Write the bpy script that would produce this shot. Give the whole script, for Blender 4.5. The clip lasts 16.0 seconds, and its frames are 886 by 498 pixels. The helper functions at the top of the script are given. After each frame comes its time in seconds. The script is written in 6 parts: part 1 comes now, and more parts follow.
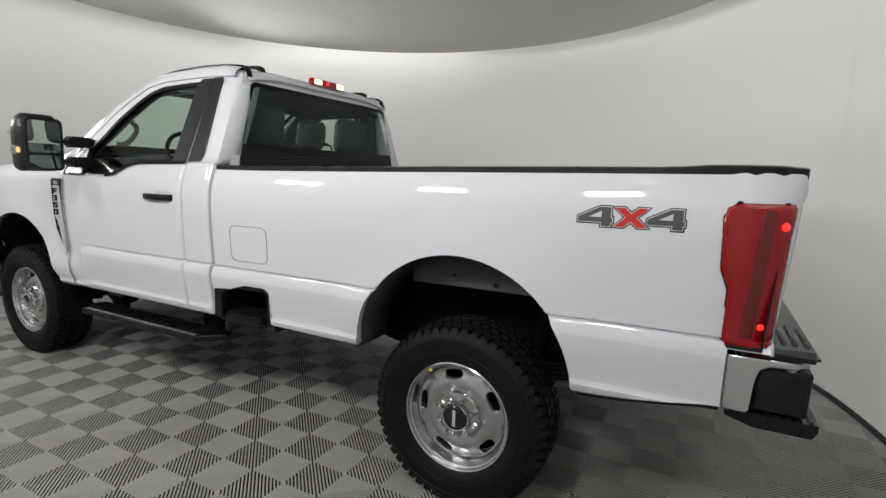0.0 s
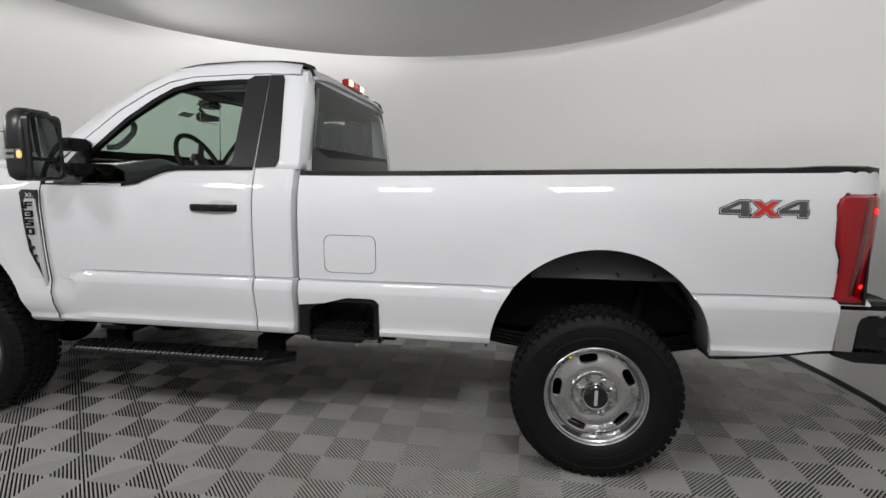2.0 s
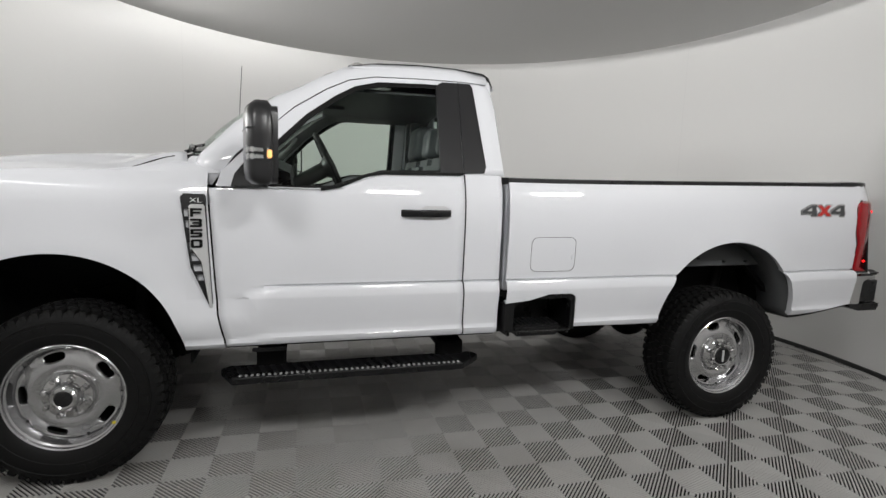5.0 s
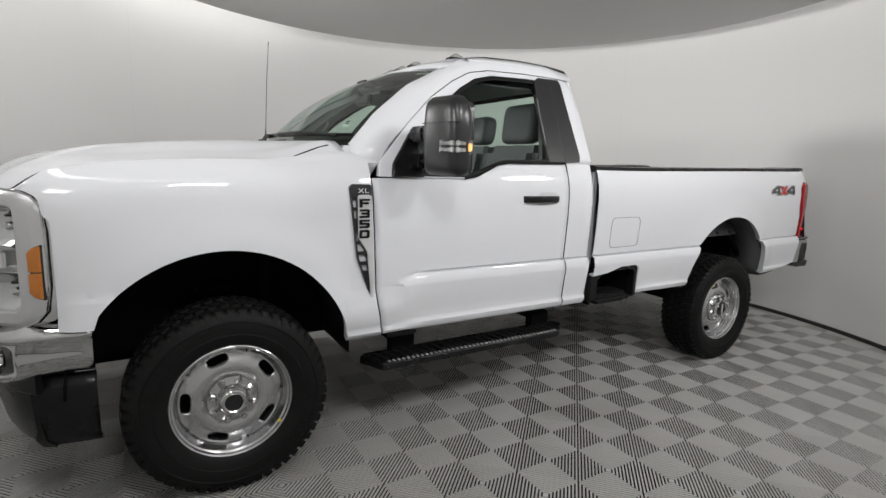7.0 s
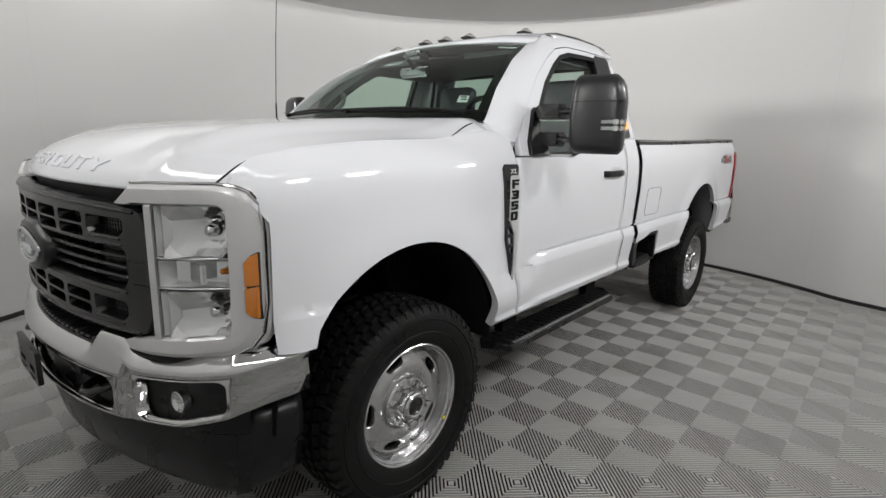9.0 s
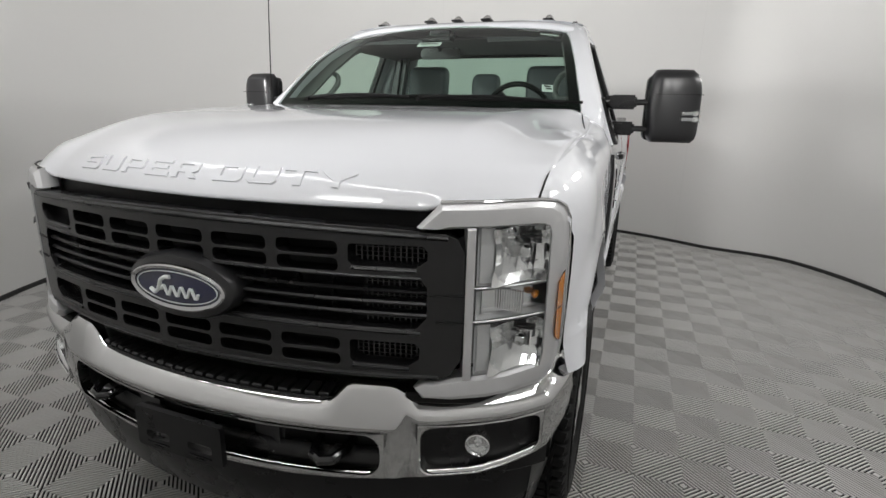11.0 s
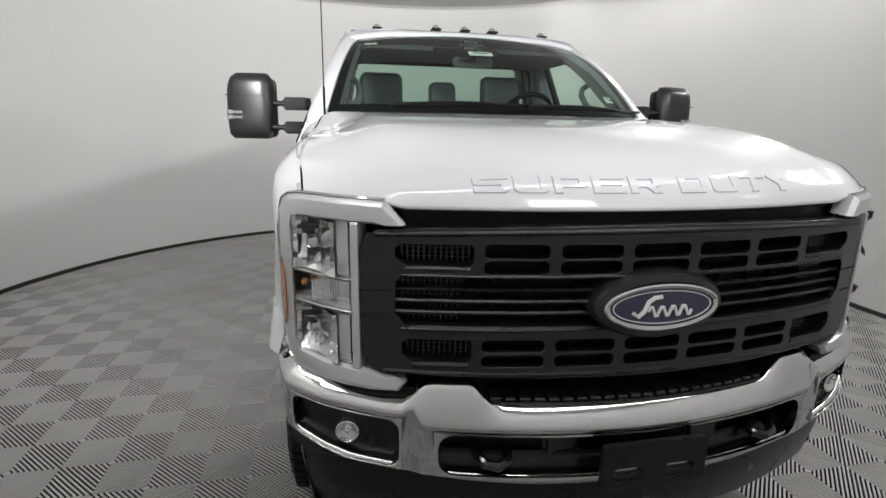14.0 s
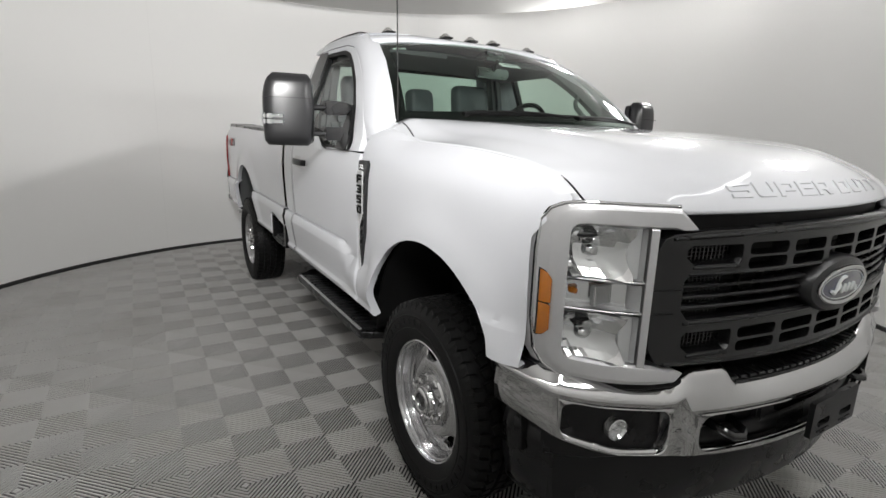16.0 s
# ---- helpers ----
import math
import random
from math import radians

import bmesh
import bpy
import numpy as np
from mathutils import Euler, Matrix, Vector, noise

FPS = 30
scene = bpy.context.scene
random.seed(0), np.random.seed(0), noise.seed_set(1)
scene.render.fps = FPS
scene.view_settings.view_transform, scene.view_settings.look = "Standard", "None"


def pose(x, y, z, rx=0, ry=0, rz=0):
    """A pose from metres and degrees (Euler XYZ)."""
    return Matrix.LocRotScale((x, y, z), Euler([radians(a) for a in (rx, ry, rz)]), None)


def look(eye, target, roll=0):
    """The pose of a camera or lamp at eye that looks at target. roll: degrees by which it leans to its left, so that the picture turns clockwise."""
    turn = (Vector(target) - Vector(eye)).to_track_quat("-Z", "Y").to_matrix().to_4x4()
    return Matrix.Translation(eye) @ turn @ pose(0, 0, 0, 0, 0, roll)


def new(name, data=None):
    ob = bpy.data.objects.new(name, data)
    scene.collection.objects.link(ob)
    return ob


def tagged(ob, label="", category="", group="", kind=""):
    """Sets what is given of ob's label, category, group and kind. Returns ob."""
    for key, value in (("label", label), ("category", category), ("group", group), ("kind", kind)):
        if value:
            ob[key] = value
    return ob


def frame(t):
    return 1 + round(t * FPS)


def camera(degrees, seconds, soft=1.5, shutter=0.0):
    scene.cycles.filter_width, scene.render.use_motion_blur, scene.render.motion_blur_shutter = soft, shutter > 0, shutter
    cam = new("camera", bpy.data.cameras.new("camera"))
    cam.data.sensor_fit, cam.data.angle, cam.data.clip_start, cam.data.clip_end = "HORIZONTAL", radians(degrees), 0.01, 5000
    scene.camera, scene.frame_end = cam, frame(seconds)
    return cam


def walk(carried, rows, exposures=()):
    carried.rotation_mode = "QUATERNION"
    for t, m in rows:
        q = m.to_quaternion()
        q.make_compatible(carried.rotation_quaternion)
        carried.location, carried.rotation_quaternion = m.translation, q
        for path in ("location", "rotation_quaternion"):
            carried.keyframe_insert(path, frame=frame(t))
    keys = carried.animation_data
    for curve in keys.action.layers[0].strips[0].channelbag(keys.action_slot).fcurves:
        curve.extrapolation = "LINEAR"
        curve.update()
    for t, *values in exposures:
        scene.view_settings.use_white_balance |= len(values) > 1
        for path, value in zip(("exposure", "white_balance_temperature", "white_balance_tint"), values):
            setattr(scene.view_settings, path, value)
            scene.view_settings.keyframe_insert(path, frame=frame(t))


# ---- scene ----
cam = camera(82.4, 16.0)
PATH = [
    (0, (-0.881, 2.881, 1.483), (0.016, 1.119, 1.183), 2.06),
    (0.5, (-0.583, 3.025, 1.472), (0.169, 1.194, 1.182), 1.84),
    (1, (-0.268, 3.232, 1.472), (0.337, 1.346, 1.193), 1.60),
    (1.5, (0.073, 3.307, 1.445), (0.516, 1.376, 1.173), 1.39),
    (2, (0.404, 3.400, 1.445), (0.695, 1.440, 1.175), 1.15),
    (2.5, (0.758, 3.524, 1.443), (0.902, 1.547, 1.178), 1.13),
    (3, (1.129, 3.507, 1.425), (1.130, 1.524, 1.168), 1.16),
    (3.5, (1.479, 3.537, 1.418), (1.353, 1.556, 1.172), 1.41),
    (4, (1.829, 3.561, 1.399), (1.576, 1.591, 1.169), 1.63),
    (6.5, (3.585, 3.290, 1.462), (2.683, 1.533, 1.150), 2.27),
    (7, (3.894, 3.170, 1.441), (2.878, 1.477, 1.120), 2.10),
    (7.5, (4.171, 2.975, 1.443), (3.040, 1.360, 1.106), 1.95),
    (8, (4.482, 2.781, 1.442), (3.230, 1.262, 1.087), 1.87),
    (8.5, (4.702, 2.530, 1.428), (3.340, 1.115, 1.048), 1.69),
    (11, (5.505, 1.094, 1.495), (3.689, 0.426, 0.991), 1.45),
    (11.5, (5.547, 0.745, 1.481), (3.671, 0.260, 0.985), 1.27),
    (12, (5.614, 0.427, 1.477), (3.696, 0.131, 0.993), 1.09),
    (12.5, (5.684, 0.119, 1.482), (3.745, 0.009, 1.004), 0.99),
    (13, (5.652, -0.189, 1.479), (3.711, -0.114, 1.003), 0.85),
    (13.5, (5.652, -0.486, 1.474), (3.724, -0.248, 1.000), 0.84),
    (14, (5.639, -0.798, 1.475), (3.735, -0.399, 1.010), 1.02),
    (14.5, (5.526, -1.062, 1.468), (3.662, -0.497, 1.014), 1.24),
    (15, (5.447, -1.342, 1.466), (3.636, -0.619, 1.024), 1.46),
    (15.5, (5.398, -1.646, 1.475), (3.652, -0.772, 1.039), 1.71),
    (16, (5.232, -1.898, 1.465), (3.562, -0.886, 1.032), 1.70),
]
walk(cam, [(t, look(eye, target, roll)) for t, eye, target, roll in PATH], [(0.0, 0.05), (4.0, 0.0), (8.5, 0.12), (11.0, 0.18), (16.0, 0.25)])
# ---- world and lamps ----
world = bpy.data.worlds.new("world")
scene.world = world
world.use_nodes = True
world.node_tree.nodes["Background"].inputs[0].default_value = (0.9, 0.95, 1.0, 1)
world.node_tree.nodes["Background"].inputs[1].default_value = 0.02

ROOM = Vector((1.651, -0.149))       # middle of the round booth and of the ceiling disc hung in it
DISC = ROOM
DISC_R, DISC_Z, TOP_Z = 3.327, 3.056, 3.62


def smooth(a, b, t):
    t = min(1, max(0, (t - a) / (b - a)))
    return t * t * (3 - 2 * t)


WALL_R = ((-180, 3.68), (-48, 3.68), (-28, 4.09), (0, 4.10), (20, 4.15), (41, 4.14), (60, 4.03), (86, 3.81), (104, 3.87), (131, 4.03), (146, 3.68), (180, 3.68))


def wall_radius(deg):
    """Radius of the booth's wall: tight behind the truck, wider on the side from which it is filmed."""
    d = (deg + 180) % 360 - 180
    for (p, q), (u, v) in zip(WALL_R, WALL_R[1:]):
        if d <= u:
            return q + (v - q) * smooth(p, u, d)
    return WALL_R[-1][1]


def wall_point(deg, grow=0.0):
    r = wall_radius(deg) + grow
    return ROOM.x + r * math.cos(radians(deg)), ROOM.y + r * math.sin(radians(deg))


# area light added to balance brightness, not a fitting known in the booth
def added_lamp(name, eye, target, watts, wide, high):
    data = bpy.data.lights.new(name, "AREA")
    data.shape, data.size, data.size_y = "RECTANGLE", wide, high
    data.energy, data.color = watts, (1.0, 0.992, 0.985)
    ob = new(name, data)
    ob.matrix_world = look(eye, target)
    return ob


# key panels added high on the wall, on the side from which the truck is filmed, in place of one or two lamps near the
# camera: angle, watts, height of the point aimed at, turn from the middle
for deg, watts, aim, turn in ((118, 24, 1.3, 0), (90, 20, 1.3, 0), (62, 14.5, 1.3, 8), (32, 5.0, 2.1, -4), (4, 6.5, 2.1, 0), (-27, 26, 1.7, 14)):
    ex, ey = wall_point(deg, -0.10)
    away = radians(deg + 180 + turn)
    lamp = added_lamp("wall_lamp", (ex, ey, 2.82 if aim < 1.5 else 2.25), (ex + 5 * math.cos(away), ey + 5 * math.sin(away), aim), watts, 0.55, 0.30)
    lamp.data.spread = radians(155 if aim < 1.5 else 92)
for deg in range(-180, 180, 15):                       # unseen fill strips added in the gap round the disc
    wide = smooth(-50, -28, deg) * (1 - smooth(131, 149, deg))
    ex, ey = wall_point(deg, -0.17 - 0.22 * wide)
    # extra watts from -95 to -25 degrees lift the dim passenger side
    strip = added_lamp("ring_lamp", (ex, ey, TOP_Z - 0.06), (ROOM.x + (ex - ROOM.x) * 0.94, ROOM.y + (ey - ROOM.y) * 0.94, 0.0), 1.2 + (2.2 - 0.8 * smooth(-10, 20, deg)) * wide + 3.4 * smooth(-95, -65, deg) * (1 - smooth(-45, -25, deg)), 0.95, 0.20)
    strip.data.spread = radians(120)

# ---- materials ----


def material(name, color, rough=0.5, metal=0.0, coat=0.0, bump=0.0, scale=60.0, spread=0.08, stain=0.0, stain_scale=2.0,
             stain_color=None, rough_spread=0.0, per_object=0.0, spec=0.5):
    """Principled material with fine grain, large stains and relief."""
    m = bpy.data.materials.new(name)
    m.use_nodes = True
    nt = m.node_tree
    p = nt.nodes["Principled BSDF"]
    p.inputs["Roughness"].default_value = rough
    p.inputs["Metallic"].default_value = metal
    p.inputs["Coat Weight"].default_value = coat
    p.inputs["Coat Roughness"].default_value = 0.04
    p.inputs["Specular IOR Level"].default_value = spec
    tc = nt.nodes.new("ShaderNodeTexCoord")
    fine = nt.nodes.new("ShaderNodeTexNoise")
    fine.inputs["Scale"].default_value, fine.inputs["Detail"].default_value = scale, 5
    nt.links.new(tc.outputs["Object"], fine.inputs["Vector"])
    dark = tuple(c * (1 - spread) for c in color)
    lite = tuple(min(1, c * (1 + spread)) for c in color)
    mix = nt.nodes.new("ShaderNodeMix")
    mix.data_type = "RGBA"
    mix.inputs[6].default_value, mix.inputs[7].default_value = (*dark, 1), (*lite, 1)
    nt.links.new(fine.outputs["Fac"], mix.inputs[0])
    out = mix.outputs[2]
    if stain:
        big = nt.nodes.new("ShaderNodeTexNoise")
        big.inputs["Scale"].default_value, big.inputs["Detail"].default_value = stain_scale, 6
        nt.links.new(tc.outputs["Object"], big.inputs["Vector"])
        ramp = nt.nodes.new("ShaderNodeMapRange")
        ramp.inputs[1].default_value, ramp.inputs[2].default_value = 0.48, 0.75
        ramp.inputs[4].default_value = stain
        nt.links.new(big.outputs["Fac"], ramp.inputs[0])
        m2 = nt.nodes.new("ShaderNodeMix")
        m2.data_type = "RGBA"
        m2.inputs[7].default_value = (*(stain_color or tuple(c * 0.5 for c in color)), 1)
        nt.links.new(ramp.outputs[0], m2.inputs[0])
        nt.links.new(out, m2.inputs[6])
        out = m2.outputs[2]
    if per_object:
        oi = nt.nodes.new("ShaderNodeObjectInfo")
        mr = nt.nodes.new("ShaderNodeMapRange")
        mr.inputs[3].default_value, mr.inputs[4].default_value = 1 - per_object, 1 + per_object
        nt.links.new(oi.outputs["Random"], mr.inputs[0])
        hs = nt.nodes.new("ShaderNodeHueSaturation")
        nt.links.new(mr.outputs[0], hs.inputs["Value"])
        nt.links.new(out, hs.inputs["Color"])
        out = hs.outputs["Color"]
    nt.links.new(out, p.inputs["Base Color"])
    if rough_spread:
        mr2 = nt.nodes.new("ShaderNodeMapRange")
        mr2.inputs[3].default_value, mr2.inputs[4].default_value = max(0, rough - rough_spread), min(1, rough + rough_spread)
        n3 = nt.nodes.new("ShaderNodeTexNoise")
        n3.inputs["Scale"].default_value, n3.inputs["Detail"].default_value = 7, 4
        nt.links.new(tc.outputs["Object"], n3.inputs["Vector"])
        nt.links.new(n3.outputs["Fac"], mr2.inputs[0])
        nt.links.new(mr2.outputs[0], p.inputs["Roughness"])
    if bump:
        b = nt.nodes.new("ShaderNodeBump")
        b.inputs["Strength"].default_value, b.inputs["Distance"].default_value = bump, 0.002
        nt.links.new(fine.outputs["Fac"], b.inputs["Height"])
        nt.links.new(b.outputs["Normal"], p.inputs["Normal"])
    return m


def glass(name, tint, gloss=0.03, ior=1.45):
    """Thin clear pane: tinted see-through with a Fresnel gloss."""
    m = bpy.data.materials.new(name)
    m.use_nodes = True
    nt = m.node_tree
    nt.nodes.remove(nt.nodes["Principled BSDF"])
    tr = nt.nodes.new("ShaderNodeBsdfTransparent")
    tr.inputs[0].default_value = (*tint, 1)
    gl = nt.nodes.new("ShaderNodeBsdfGlossy")
    gl.inputs["Roughness"].default_value = gloss
    lw = nt.nodes.new("ShaderNodeLayerWeight")
    pw = nt.nodes.new("ShaderNodeMath")
    pw.operation = "POWER"
    pw.inputs[1].default_value = 5.0
    nt.links.new(lw.outputs["Facing"], pw.inputs[0])
    fr = nt.nodes.new("ShaderNodeMath")
    fr.operation = "MULTIPLY_ADD"
    fr.inputs[1].default_value, fr.inputs[2].default_value = 0.9, 0.5 * ((ior - 1) / (ior + 1)) ** 2
    nt.links.new(pw.outputs[0], fr.inputs[0])
    mx = nt.nodes.new("ShaderNodeMixShader")
    nt.links.new(fr.outputs[0], mx.inputs[0])
    nt.links.new(tr.outputs[0], mx.inputs[1])
    nt.links.new(gl.outputs[0], mx.inputs[2])
    nt.links.new(mx.outputs[0], nt.nodes["Material Output"].inputs[0])
    return m


def lamp_glow(name, color, strength):
    m = bpy.data.materials.new(name)
    m.use_nodes = True
    p = m.node_tree.nodes["Principled BSDF"]
    p.inputs["Base Color"].default_value = (*color, 1)
    p.inputs["Emission Color"].default_value = (*color, 1)
    p.inputs["Emission Strength"].default_value = strength
    p.inputs["Roughness"].default_value = 0.2
    return m


PAINT = material("white_car_paint", (0.715, 0.725, 0.755), 0.45, coat=1.0, bump=0.012, scale=240, spread=0.012, spec=0.12)
CHROME = material("chrome", (0.63, 0.63, 0.63), 0.07, metal=1.0, bump=0.004, scale=30, spread=0.02, rough_spread=0.03)
SATIN = material("satin_silver", (0.68, 0.68, 0.685), 0.34, metal=0.45, bump=0.01, scale=60, spread=0.03, rough_spread=0.05)
SILVER = material("bright_silver_plastic", (0.60, 0.60, 0.605), 0.30, metal=0.55, bump=0.01, scale=60, spread=0.03, rough_spread=0.05)
BOWL = material("bright_reflector", (0.80, 0.80, 0.80), 0.10, metal=0.92, bump=0.01, scale=40, spread=0.05)
STEEL = material("bright_wheel_steel", (0.56, 0.56, 0.57), 0.18, metal=0.9, bump=0.03, scale=40, spread=0.08, rough_spread=0.09)
WHEELGREY = material("silver_wheel_paint", (0.56, 0.56, 0.565), 0.25, metal=0.9, coat=0.3, bump=0.02, scale=50, spread=0.06, rough_spread=0.06)
GRILLE = material("satin_black_grille", (0.006, 0.006, 0.0065), 0.22, bump=0.03, scale=300, spread=0.2, rough_spread=0.04, spec=0.55)
BLACK = material("black_plastic", (0.0075, 0.0075, 0.008), 0.28, bump=0.08, scale=500, spread=0.2, rough_spread=0.05, spec=0.34)
GLOSSBLACK = material("gloss_black", (0.008, 0.008, 0.009), 0.12, spread=0.1, coat=0.5)
GREY = material("dark_grey_plastic", (0.015, 0.015, 0.016), 0.28, bump=0.08, scale=500, spread=0.15)
SEAL = material("rubber_seal", (0.004, 0.004, 0.004), 0.5, spread=0.2, spec=0.2)
RUBBER = material("tyre_rubber", (0.0085, 0.0085, 0.0085), 0.5, bump=0.25, scale=160, spread=0.25, spec=0.16, stain=0.25, stain_scale=9, stain_color=(0.011, 0.0105, 0.010))
FRAMEBLK = material("chassis_black", (0.0045, 0.0045, 0.0045), 0.6, spec=0.1, bump=0.2, scale=90, spread=0.3)
LINER = material("grey_liner", (0.085, 0.088, 0.09), 0.75, bump=0.2, scale=200, spread=0.15)
SEATMAT = material("seat_vinyl", (0.050, 0.058, 0.062), 0.55, bump=0.25, scale=260, spread=0.15)
TRIM = material("cabin_trim", (0.05, 0.054, 0.056), 0.6, bump=0.15, scale=300, spread=0.12)
TRIMLITE = material("pillar_trim", (0.17, 0.175, 0.17), 0.65, bump=0.15, scale=300, spread=0.08)
RED = material("red_lens", (0.30, 0.002, 0.006), 0.12, coat=0.6, spread=0.12, scale=25, spec=0.3)
REDDEEP = material("deep_red_lens", (0.15, 0.002, 0.005), 0.15, coat=0.5, spread=0.2, scale=25)
AMBER = material("amber_lens", (0.48, 0.155, 0.012), 0.14, coat=1.0, spread=0.1, scale=60)
BADGEGREY = material("badge_grey", (0.09, 0.093, 0.096), 0.35, metal=0.4, spread=0.1)
BADGERED = material("badge_red", (0.55, 0.03, 0.025), 0.3, spread=0.05)
BLUE = material("emblem_blue", (0.006, 0.009, 0.05), 0.15, coat=1.0, spread=0.1)
LABELWHITE = material("paper_label", (0.88, 0.90, 0.88), 0.6, spread=0.02)
WHITEINK = material("white_label", (0.75, 0.78, 0.76), 0.5, spread=0.03)
YELLOW = material("yellow_paint_dot", (0.75, 0.62, 0.03), 0.5, spread=0.1)
GLASS = glass("clear_glass", (0.86, 0.93, 0.88))
SCREENGLASS = glass("green_windscreen_glass", (0.62, 0.76, 0.68), ior=1.5)
REARGLASS = glass("dark_rear_glass", (0.60, 0.70, 0.65), ior=1.5)
LENS = glass("clear_lens", (0.93, 0.94, 0.94), ior=1.4)
MIRROR = material("mirror_glass", (0.88, 0.88, 0.88), 0.01, metal=1.0, spread=0.0)
WALLMAT = material("white_wall_paint", (0.83, 0.825, 0.81), 0.7, bump=0.05, scale=120, spread=0.015, stain=0.10, stain_scale=0.7, stain_color=(0.77, 0.765, 0.745))
SEAM = material("wall_joint", (0.78, 0.775, 0.76), 0.8, spread=0.05)
CEILMAT = material("ceiling_grey", (0.60, 0.595, 0.58), 0.8, bump=0.05, scale=120, spread=0.02)
SKIRT = material("black_baseboard", (0.02, 0.02, 0.02), 0.5, spread=0.2)
TILE = material("grey_floor_tile", (0.47, 0.465, 0.45), 0.45, bump=0.15, scale=120, spread=0.08, stain=0.30, stain_scale=1.3, stain_color=(0.19, 0.17, 0.135), per_object=0.05)
# near-black colour stands in for shade deep in the tile slots
SLOTSHADE = material("slot_shade_black", (0.004, 0.004, 0.004), 0.9, spread=0.3)
GLOWRED = lamp_glow("lit_red_lamp", (1.0, 0.012, 0.012), 3.2)
GLOWWARM = lamp_glow("lit_cargo_lamp", (1.0, 0.72, 0.42), 2.6)
GLOWAMBER = lamp_glow("lit_signal_lamp", (1.0, 0.55, 0.2), 0.7)

# ---- mesh helpers ----


def finish(ob, bm, mat, angle=35):
    bmesh.ops.remove_doubles(bm, verts=bm.verts, dist=1e-5)
    bmesh.ops.recalc_face_normals(bm, faces=bm.faces)
    me = ob.data
    bm.to_mesh(me)
    bm.free()
    me.polygons.foreach_set("use_smooth", [True] * len(me.polygons))
    me.set_sharp_from_angle(angle=radians(angle))
    me.materials.append(mat)


RAKE = ((-1.3, 0.034), (-1.0, 0.032), (1.2, 0.0), (3.0, -0.015), (4.2, -0.030), (4.6, -0.040))
SHIFT = ((-1.3, 0.056), (-1.0, 0.043), (-0.85, 0.012), (-0.5, 0.0), (0.5, 0.010), (1.07, 0.017), (1.33, 0.034), (1.47, 0.033), (1.51, 0.014), (1.70, 0.036), (2.09, 0.036), (2.96, 0.022), (3.1, 0.006), (3.5, 0.0))


def settle(bm, parent):
    """Sets a part of the truck's body on its suspension: the tail a little higher than the nose."""
    top = parent
    while top.parent:
        top = top.parent
    if top.name == "pickup_truck":
        for v in bm.verts:
            x = v.co.x
            v.co.x += interp(SHIFT, x)
            if v.co.x < -0.98 and abs(v.co.y) > 0.8:      # the bed's corners turn in towards the tailgate
                turn = 0.105 * min(1.1, (-0.98 - v.co.x) / 0.2) ** 2 * smooth(0.90, 0.95, v.co.z)
                v.co.y -= turn if v.co.y > 0 else -turn
            v.co.z += interp(RAKE, x) + (0.026 * smooth(1.42, 1.95, v.co.z) if 1.40 < x < 3.30 else 0.0)


def part(name, bm, mat, parent, label="", angle=35, thick=0.0, bevel=0.0):
    """One mesh object under a thing or a part."""
    ob = new(name, bpy.data.meshes.new(name))
    settle(bm, parent)
    finish(ob, bm, mat, angle)
    ob.parent = parent
    if label:
        ob["label"] = label
    if thick:
        md = ob.modifiers.new("thick", "SOLIDIFY")
        md.thickness, md.offset = abs(thick), -1 if thick > 0 else 1
    if bevel:
        md = ob.modifiers.new("edge", "BEVEL")
        md.width, md.segments, md.limit_method, md.angle_limit = bevel, 2, "ANGLE", radians(40)
        md.harden_normals = False
    return ob


def thing(name, label, category, group="", kind=""):
    return tagged(new(name), label, category, group, kind)


def grid(bm, rows, close=False):
    """Faces over rows of points of equal length."""
    vs = [[bm.verts.new(p) for p in r] for r in rows]
    for a, b in zip(vs, vs[1:]):
        n = len(a)
        for i in range(n if close else n - 1):
            j = (i + 1) % n
            quad = [a[i], a[j], b[j], b[i]]
            co = {tuple(round(c, 6) for c in v.co) for v in quad}
            if len(co) < 3:
                continue
            uniq = []
            for v in quad:
                if all((v.co - w.co).length > 1e-6 for w in uniq):
                    uniq.append(v)
            bm.faces.new(uniq)
    return vs


def box(bm, lo, hi, bevel=0.0, m=None):
    r = bmesh.ops.create_cube(bm, size=1)
    vs = r["verts"]
    c = [(a + b) / 2 for a, b in zip(lo, hi)]
    d = [abs(b - a) for a, b in zip(lo, hi)]
    for v in vs:
        v.co = Vector([c[i] + v.co[i] * d[i] for i in range(3)])
    if bevel:
        es = list({e for v in vs for e in v.link_edges})
        r2 = bmesh.ops.bevel(bm, geom=es, offset=bevel, segments=2, affect="EDGES", clamp_overlap=True)
        vs = list({v for f in r2["faces"] for v in f.verts} | {v for v in vs if v.is_valid})
    if m:
        bmesh.ops.transform(bm, matrix=m, verts=vs)
    return vs


def prism(bm, poly, put, a, b):
    """A flat outline pushed from depth a to depth b; put(u, v, d) gives the place."""
    top = [bm.verts.new(put(u, v, a)) for u, v in poly]
    bot = [bm.verts.new(put(u, v, b)) for u, v in poly]
    bm.faces.new(top)
    bm.faces.new(bot)
    n = len(poly)
    for i in range(n):
        bm.faces.new([top[i], top[(i + 1) % n], bot[(i + 1) % n], bot[i]])


